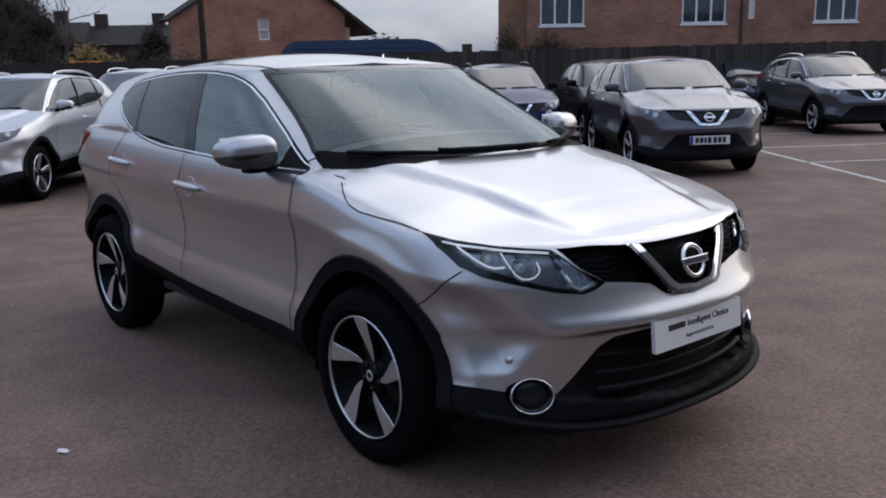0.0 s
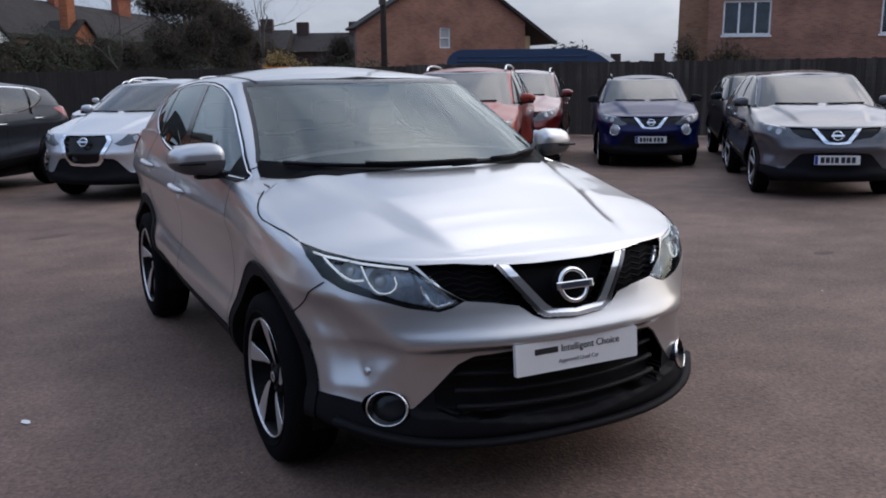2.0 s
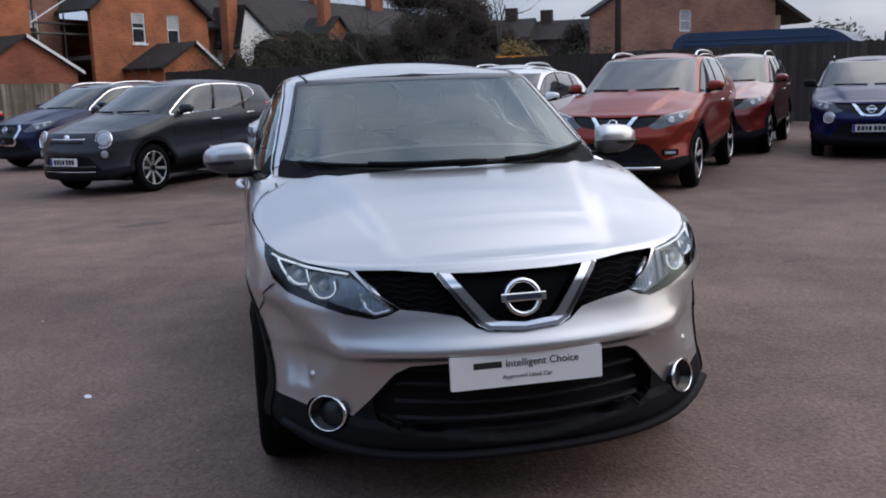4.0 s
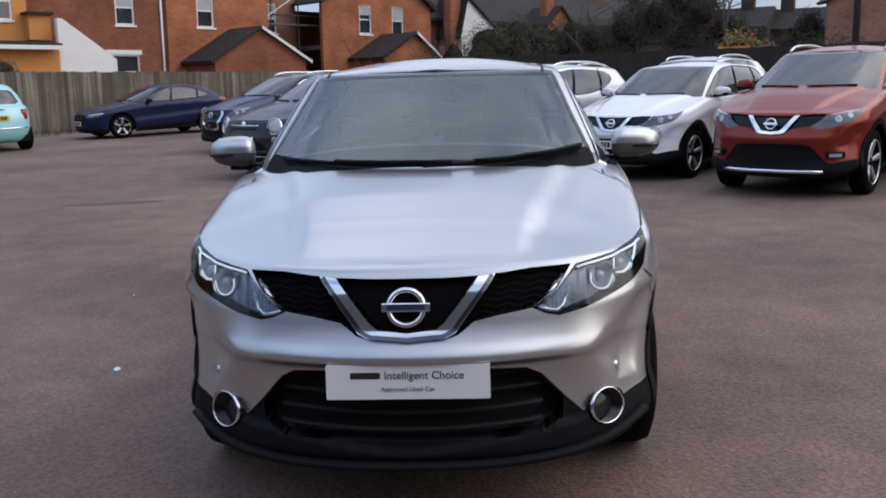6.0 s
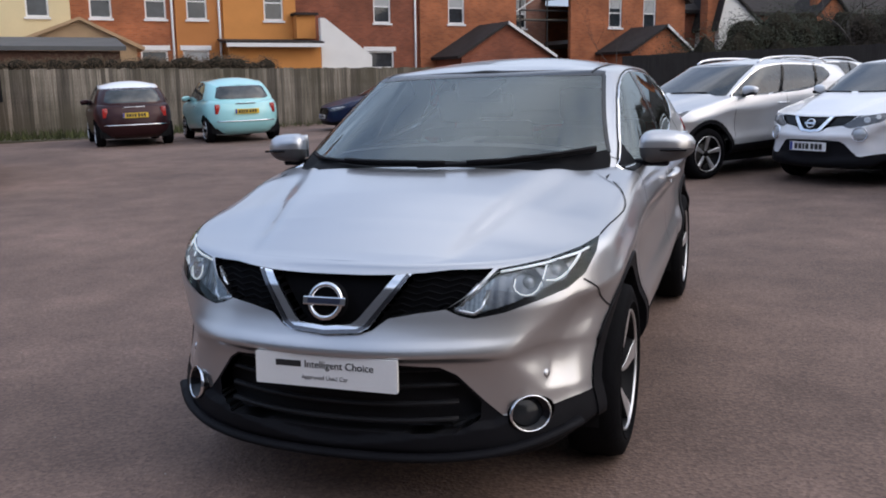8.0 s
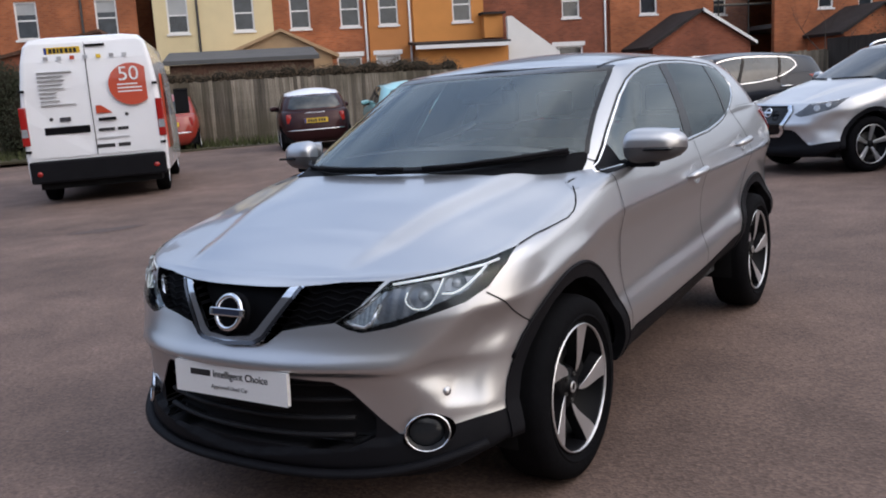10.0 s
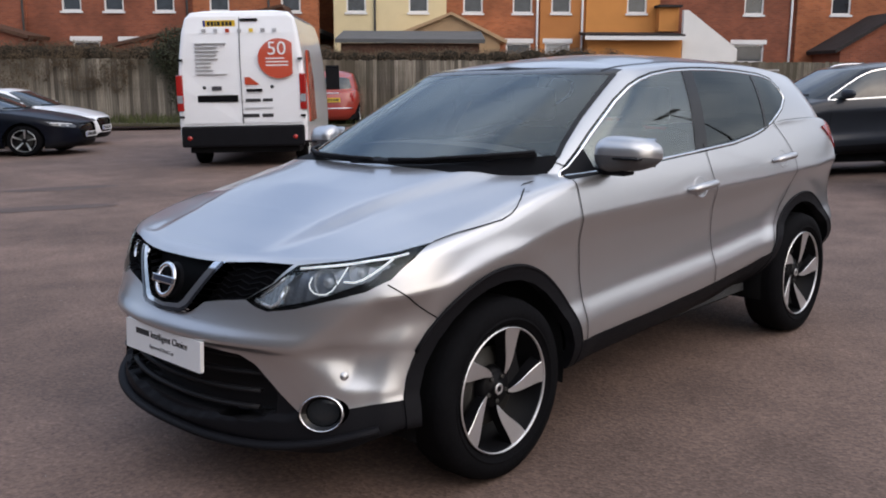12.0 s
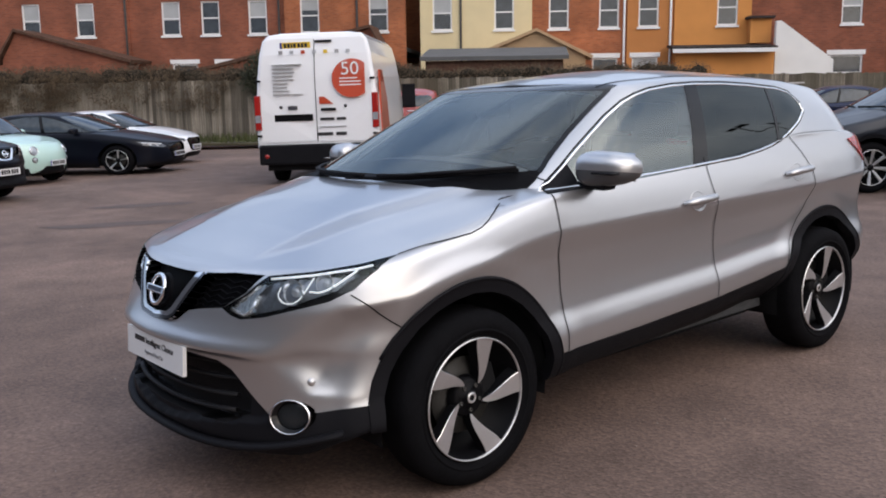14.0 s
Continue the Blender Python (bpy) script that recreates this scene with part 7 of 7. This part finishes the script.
bare_tree("tree", "tall bare tree with fine twigs", pose(12.2, 44, 0), 9.5, 0.2, 21, 0.5, 6)
bare_tree("tree", "bare tree with pruned limbs", pose(9.8, 43, 0), 8.0, 0.22, 22, 0.55, 6)
bare_tree("tree", "bare round-crowned tree far off", pose(17.5, 66, 0), 9.5, 0.22, 23, 0.6, 6)
bare_tree("tree", "slim bare birch by the yards", terrace_pose(33.5, 24.2), 6.5, 0.07, 24, 0.4, 5)
bare_tree("tree", "bare wide tree among the houses", pose(6.0, 47, 0), 8.5, 0.2, 25, 0.6, 6)
bare_tree("tree", "bare tree with a dense twiggy crown", pose(11.0, 52, 0), 9.5, 0.22, 27, 0.5, 7)
bare_tree("tree", "bare twiggy tree over the dark shrubs", pose(8.0, 50, 0), 9.0, 0.2, 28, 0.55, 7)

r8 = random.Random(18)
mass = [(x + r8.uniform(-0.6, 0.6), r8.uniform(-1, 1), z + r8.uniform(-0.5, 0.5), r8.uniform(1.0, 1.7), 1.3, r8.uniform(0.8, 1.4)) for x, z in ((-6, 2), (-4, 3), (-2, 2.5), (-1.8, 4.6), (-1, 6.2), (0, 2.4), (0.3, 4.4), (0.8, 6.4), (2, 2.2), (2.2, 4.2), (2.4, 5.6), (3.6, 2.4), (3.8, 4.0), (5.2, 2.2), (6.6, 2.0))]
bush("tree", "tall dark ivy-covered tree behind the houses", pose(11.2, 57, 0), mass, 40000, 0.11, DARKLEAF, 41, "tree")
bush("bush", "dark shrubs beside the gable house", pose(15.0, 41, 0), [(0, 0, 1.6, 1.2, 0.8, 1.6), (0.4, 0, 3.0, 0.6, 0.6, 0.9), (-1.4, 0, 1.2, 1.0, 0.8, 1.2)], 9000, 0.07, DARKLEAF, 42)

# recovery truck at the end of the rows
truck = empty("truck", pose(10.2, 36.6, 0, 0, 0, -25), "recovery truck with yellow and red chevrons and an amber light bar", "truck")
part("body", boxed(-1.0, 0, 0.5, 1.0, 4.5, 1.75, bevel=0.08), PAINTS["pearl"], truck)
for k in range(8):
    x = -1.0 + 0.25 * k
    part("chevron", prismed([(x, 1.2), (x + 0.25, 1.2), (x + 0.25 + 0.12 * (1 if k < 4 else -1), 1.72), (x + 0.12 * (1 if k < 4 else -1), 1.72)], -0.02, 0.0, "xz"), (YELLOW, PAINTS["flame"])[k % 2], truck)
part("cab", boxed(-0.9, 2.6, 1.7, 0.9, 4.4, 2.1, bevel=0.1), YELLOW, truck)
part("light_bar", boxed(-0.7, 2.9, 2.1, 0.7, 3.2, 2.28, bevel=0.04), mat("amber_lens", (0.6, 0.2, 0.02), 0.2, 0, 0.1), truck, "amber light bar")
for s in (-1, 1):
    for y in (0.8, 3.6):
        wheel(truck, s * 0.85, y, 0.345, 0.22, 0.22)

# verge at the foot of the fence
r9 = random.Random(9)
verge = bmesh.new()
box(verge, -34, -1.9, 0, 21, 0, 0.1, 0.04)
vg = tagged(part("verge", verge, mat("verge_soil", (0.06, 0.052, 0.03), 0.95, 0, 0.5, 1.2, 0.5, 0, 20), None, "", False, terrace_pose(27.0, 0, -0.08)), "rough grass verge along the fence", "grass", kind="structure")
blades = bmesh.new()
for _ in range(9000):
    x, y, hh, a = r9.uniform(-32, 21), -1.85 * r9.random() ** 1.5, r9.uniform(0.08, 0.35), r9.uniform(0, 6.3)
    vs = [blades.verts.new(p) for p in ((x - 0.03 * math.cos(a), y - 0.03 * math.sin(a), 0), (x + 0.03 * math.cos(a), y + 0.03 * math.sin(a), 0), (x + r9.uniform(-0.1, 0.1), y + r9.uniform(-0.1, 0.1), hh))]
    blades.faces.new(vs)
tagged(part("grass", blades, GRASS, None, "", False, terrace_pose(27.0)), "long rough grass at the fence foot", "grass", kind="stuff")

# ---- van ----


def work_van():
    fwd = -134.0
    v = empty("van", pose(-11.32, 7.31, 0, 0, 0, fwd), "white panel van with an orange circle on its rear doors", "van")
    v.scale = (1.06, 1, 1)
    # nose to -y; the rear doors stand at y = 0.95
    bm = bmesh.new()
    rows = []
    for z, w, yb in ((0.42, 1.04, 0.93), (0.75, 1.05, 0.95), (1.3, 1.04, 0.95), (1.9, 1.0, 0.93), (2.3, 0.95, 0.9), (2.55, 0.89, 0.86), (2.65, 0.8, 0.82), (2.68, 0.6, 0.76)):
        loop = rounded([(-w, yb), (w, yb), (w, -3.2), (w * 0.92, -4.1), (-w * 0.92, -4.1), (-w, -3.2)], 0.07, 3)
        if z > 1.1:
            k = (z - 1.1) / 1.6
            loop = [(x, y if y > -2.6 else -2.6 + (y + 2.6) * (1 - 0.75 * k)) for x, y in loop]
        rows.append([bm.verts.new((x, y, z)) for x, y in loop])
    for a, b in zip(rows, rows[1:]):
        for i in range(len(a)):
            j = (i + 1) % len(a)
            bm.faces.new((a[i], a[j], b[j], b[i]))
    bm.faces.new(rows[-1])
    bmesh.ops.recalc_face_normals(bm, faces=bm.faces)
    part("body", bm, PAINTS["pearl"], v, "", False)
    part("rear_bumper", boxed(-1.0, 0.9, 0.36, 1.0, 1.08, 0.72, bevel=0.04), PLASTIC, v, "black plastic rear bumper")
    for s in (-1, 1):
        door = bmesh.new()
        prism(door, rounded([(0.02 * s, 0.76), (0.97 * s, 0.76), (0.96 * s, 1.4), (0.86 * s, 2.5), (0.8 * s, 2.58), (0.02 * s, 2.58)], 0.04), 0.93, 0.965, "xz")
        for q in door.verts:
            if q.co.z > 1.9:
                q.co.y -= (q.co.z - 1.9) * 0.16
        bmesh.ops.recalc_face_normals(door, faces=door.faces)
        part("rear_door", door, PAINTS["pearl"], v)
        lamp = part("tail_light", boxed(s * 1.0 - 0.055, 0.88, 0.98, s * 1.0 + 0.055, 0.985, 1.6, bevel=0.02), REDLAMP, v)
        part("clear_lens", boxed(s * 1.0 - 0.045, 0.98, 1.12, s * 1.0 + 0.045, 0.992, 1.25), HEADGLASS, lamp)
        part("hinge", boxed(s * 0.97 - 0.04, 0.95, 1.83, s * 0.97 + 0.04, 0.99, 1.87), PLASTIC, v)
        part("hinge", boxed(s * 0.99 - 0.04, 0.955, 0.86, s * 0.99 + 0.04, 0.99, 0.9), PLASTIC, v)
        part("reflector", lathed([(0.0, 0.04), (0.012, 0.035), (0.014, 0.0)], "y", 16), REDLAMP, v, "", True, pose(s * 0.86, 1.08, 0.52))
        part("door_mirror", boxed(s * 1.1, -2.9, 1.3, s * 1.3, -2.75, 1.75, bevel=0.03), PLASTIC, v)
    # local +x is on the viewer's left when seen from behind
    part("panel_gap", boxed(-0.006, 0.966, 0.76, 0.006, 0.968, 1.9), SHADE, v)
    part("panel_gap", prismed([(0.964, 1.9), (0.967, 1.9), (0.86, 2.57), (0.855, 2.57)], -0.006, 0.006, "yz"), SHADE, v)
    part("side_stripe", prismed([(0.55, 0.75), (-0.6, 0.75), (-0.25, 1.5), (0.3, 2.0), (0.62, 2.0)], -1.062, -1.03, "yz"), PAINTS["flame"], v, "orange swoosh sticker on the van side")
    part("number_recess", boxed(0.06, 0.96, 1.13, 0.72, 0.972, 1.25, bevel=0.003), GLOSSBLACK, v)
    part("door_handle", boxed(-0.34, 0.96, 1.3, -0.08, 0.99, 1.35, bevel=0.01), PLASTIC, v)
    part("high_brake_light", boxed(-0.3, 0.86, 2.5, -0.02, 0.9, 2.54), GLOSSBLACK, v)
    number_plate(v, pose(0.32, 0.885, 2.46, 8, 0, 180), False)
    face = pose(0, 0.9675, 0, 0, 0, 180)
    tilted = lambda x, z: pose(x, 0.97 - max(0, z - 1.9) * 0.16, z, 0, 0, 180)
    part("sticker", prismed([(0.34 * math.cos(a), 0.34 * math.sin(a)) for a in np.linspace(math.pi * 0.28, math.pi * 1.72, 28)], -0.002, 0.002, "xz"), PAINTS["flame"], v, "orange part-circle sticker", False, pose(-0.63, 0.974, 1.86, -4, 0, 180))
    words("50", 0.32, v, WHITE, pose(-0.6, 0.982, 2.02, 90, 0, 180))
    for k, w in enumerate((0.3, 0.36, 0.36, 0.3, 0.2, 0.12)):
        bars(v, [w], -0.42 - w - 0.0, 1.85 - 0.058 * k, 0.022, 0, WHITE, 0.985, None, "sticker_text")
    for k, w in enumerate((0.5, 0.36, 0.38, 0.34, 0.36, 0.25, 0.24, 0.28, 0.5)):
        bars(v, [w], 0.72 - w, 2.12 - 0.065 * k, 0.011, 0, mat_once("faded_ink", (0.3, 0.3, 0.31), 0.5), 0.972, None, "service_list")
    for k in range(7):
        part("badge", boxed(-0.61 + 0.19 * k, 0.925, 2.31, -0.545 + 0.19 * k, 0.94, 2.37), (PAINTS["steel"], mat_once("faded_ink"), YELLOW, PAINTS["steel"], PAINTS["flame"])[k % 5], v)
    part("flag_sticker", prismed([(-0.3, 1.42), (-0.06, 1.42), (-0.06, 1.55), (-0.14, 1.55)], 0.966, 0.971, "xz"), PAINTS["flame"], v)
    bars(v, [0.16, 0.24], -0.5, 1.13, 0.05, 0.04, INK, 0.972, None, "dealer_name")
    bars(v, [0.46], -0.5, 1.0, 0.03, 0.04, PAINTS["steel"], 0.972, None, "dealer_line")
    bars(v, [0.18, 0.26], -0.5, 0.86, 0.06, 0.05, INK, 0.972, None, "phone_line")
    part("badge", boxed(0.32, 0.966, 1.33, 0.48, 0.972, 1.4), PAINTS["graphite"], v)
    for s in (-1, 1):
        part("lock", lathed([(0.0, 0.03), (0.008, 0.0)], "y", 12), INK, v, "", False, pose(s * 0.55 + 0.05, 0.967, 1.38))
        for y in (0.0, -3.4):
            wheel(v, s * 0.86, y, 0.345, 0.22, 0.22)
    part("windscreen", boxed(-0.8, -3.5, 1.5, 0.8, -3.4, 2.2), DARKGLASS, v)
    part("underbody", boxed(-0.9, -4.0, 0.25, 0.9, 0.9, 0.5), SHADE, v)


work_van()

# blue van behind the dark fence
bv = empty("van", pose(0, 0, 0, 0, 0, -45.73) @ pose(0, 24.0, 0), "dark blue panel van behind the fence", "van")
BLUE = paint("blue_van_paint", (0.03, 0.055, 0.11), 0.1, 0.4, 0.06, 0.2, 0.3)
part("body", prismed(rounded([(-7.8, 0.4), (-7.85, 2.2), (-7.5, 2.46), (-3.6, 2.42), (-3.15, 2.3), (-2.4, 1.75), (-1.7, 1.45), (-1.6, 0.4)], 0.25), 0.0, 1.9, "xz"), BLUE, bv)
for z in (2.08, 2.22):
    part("roof_rib", tubed([(-7.5, -0.006, z), (-3.4, -0.006, z - 0.03)], 0.02, 6), BLUE, bv, "", True)
part("sill", boxed(-7.7, 0.1, 0.0, -1.8, 1.8, 0.42), SHADE, bv)

# pole by the gable house
pl = empty("pole", pose(15.7, 36.2, 0), "tall dark lighting pole with two floodlight heads", "pole")
part("shaft", tubed([(0, 0, -0.5), (0, 0, 9), (0, 0, 17.0)], [0.16, 0.12, 0.08], 12), BARK, pl, "", True)
part("cross_arm", tubed([(-0.9, 0, 16.9), (0.9, 0, 16.9)], 0.05, 8), PIPE, pl, "", True)
for x in (-0.55, 0.55):
    part("floodlight", boxed(x - 0.42, -0.5, 16.95, x + 0.42, 0.3, 17.12, bevel=0.04), PIPE, pl, "dark floodlight head")
part("bracket", boxed(-0.22, -0.2, 5.0, 0.0, 0.0, 5.5), PIPE, pl)

# distant roofs and trees
# darkened brick colour makes far walls and chimneys read as unlit silhouettes
SILHOUETTE = mat("silhouette_brick", (0.06, 0.042, 0.036), 0.9, 0, 0.35, 0.6, 0.2, 0, 8, 0.2)
for k, (x, y, w, zz, wall) in enumerate(((46, 78, 16, 2.6, WHITEWASH), (60, 76, 16, 2.7, DEEPBRICK), (32, 92, 18, 3.0, BROWNBRICK), (27, 70, 13, 5.2, SILHOUETTE), (16, 74, 14, 5.4, SILHOUETTE))):
    fh = empty("house", pose(x, y, 0, 0, 0, -28), "distant house under a dark roof", "house", "distant houses")
    part("wall", boxed(-w / 2, 0, -2, w / 2, 6, zz - 1.0), wall, fh)
    part("roof", prismed([(-0.4, zz - 1.1), (3, zz + 0.6), (6.4, zz - 1.1)], -w / 2, w / 2, "yz"), SLATE, fh)
    for q in (-0.3, 0.05, 0.35):
        part("chimney", boxed(q * w - 0.5, 2.5, zz, q * w + 0.5, 3.3, zz + 1.5), SILHOUETTE, fh)
for x, y, s in ((50, 70, 1.0), (56, 74, 0.7)):
    bush("tree", "distant round tree on the skyline", pose(x, y, 0), [(0, 0, 3.0 * s, 2.6 * s, 2, 1.8 * s), (1.2 * s, 0, 2.4 * s, 2 * s, 2, 1.4 * s)], 1200, 0.25, LEAF, 31, "tree")

# ---- ground marks ----
LINE = mat("worn_white_line", (0.5, 0.49, 0.47), 0.8, 0, 0.35, 3, 0.3, 0, 60)


def stripe(a, b, w=0.09):
    a, b = Vector((*a, 0)), Vector((*b, 0))
    d = (b - a).normalized()
    n = Vector((-d.y, d.x, 0)) * w / 2
    bm = bmesh.new()
    bm.faces.new([bm.verts.new(p + Vector((0, 0, 0.004))) for p in (a - n, b - n, b + n, a + n)])
    return tagged(part("bay_line", bm, LINE), "worn white painted bay line", "road marking", "bay lines", "structure")


stripe((6.2, -0.4), (15.8, 11.4))
for p in ((9.8, 4.1), (11.45, 5.95), (14.3, 7.4)):
    stripe(p, (p[0] + 3.9, p[1] - 2.9))
STAIN = mat("dark_stain", (0.098, 0.068, 0.058), 0.8, 0, 0.3, 2, 0.3, 0, 60)
r5 = random.Random(5)
for x, y, a, b, rz in ((-10.1, 3.1, 0.8, 0.3, 62), (-8.2, 2.0, 1.1, 0.26, 60), (-7.4, 4.2, 0.5, 0.2, 60), (-2.1, 6.8, 0.28, 0.1, 20), (-1.2, 6.5, 0.22, 0.08, 20), (-4.5, 7.6, 0.7, 0.14, 10), (4.6, 1.9, 0.12, 0.06, 0), (3.2, 2.6, 0.1, 0.05, 40)):
    bm = bmesh.new()
    bm.faces.new([bm.verts.new((a * math.cos(t) * r5.uniform(0.75, 1.1), b * math.sin(t) * r5.uniform(0.75, 1.1), 0.004)) for t in np.linspace(0, 2 * math.pi, 22)[:-1]])
    tagged(part("stain", bm, STAIN, None, "", False, pose(x, y, 0, 0, 0, rz)), "dark oily stain on the asphalt", "stain", "stains", "structure")
for x, y, k in ((-1.74, 0.93, 1.0), (2.9, -0.6, 0.35), (3.4, 0.9, 0.3), (-2.3, 2.6, 0.4), (3.9, -0.2, 0.3)):
    bm = bmesh.new()
    bm.faces.new([bm.verts.new((0.018 * k * math.cos(t) * r5.uniform(0.5, 1.2), 0.028 * k * math.sin(t) * r5.uniform(0.5, 1.2), 0.006 + r5.uniform(0, 0.006))) for t in np.linspace(0, 2 * math.pi, 9)[:-1]])
    tagged(part("litter", bm, WHITE, None, "", False, pose(x, y, 0, 0, 0, 30)), "small pale scrap of litter on the asphalt", "litter", "litter")
grit = bmesh.new()
for _ in range(420):
    x, y, k, a = r5.uniform(-7, 7), r5.uniform(-4, 6), r5.uniform(0.002, 0.0055), r5.uniform(0, 6.3)
    ring = [grit.verts.new((x + k * r5.uniform(0.6, 1.3) * math.cos(a + q), y + k * r5.uniform(0.6, 1.3) * math.sin(a + q), 0.001)) for q in (0, 1.3, 2.5, 3.8, 5.1)]
    tip = grit.verts.new((x, y, 0.001 + k * 0.7))
    for q in range(5):
        grit.faces.new((ring[q], ring[(q + 1) % 5], tip))
tagged(part("grit", grit, mat("pale_grit", (0.34, 0.31, 0.28), 0.9, 0, 0.5, 4.0)), "pale loose grit scattered over the asphalt", "grit", kind="stuff")
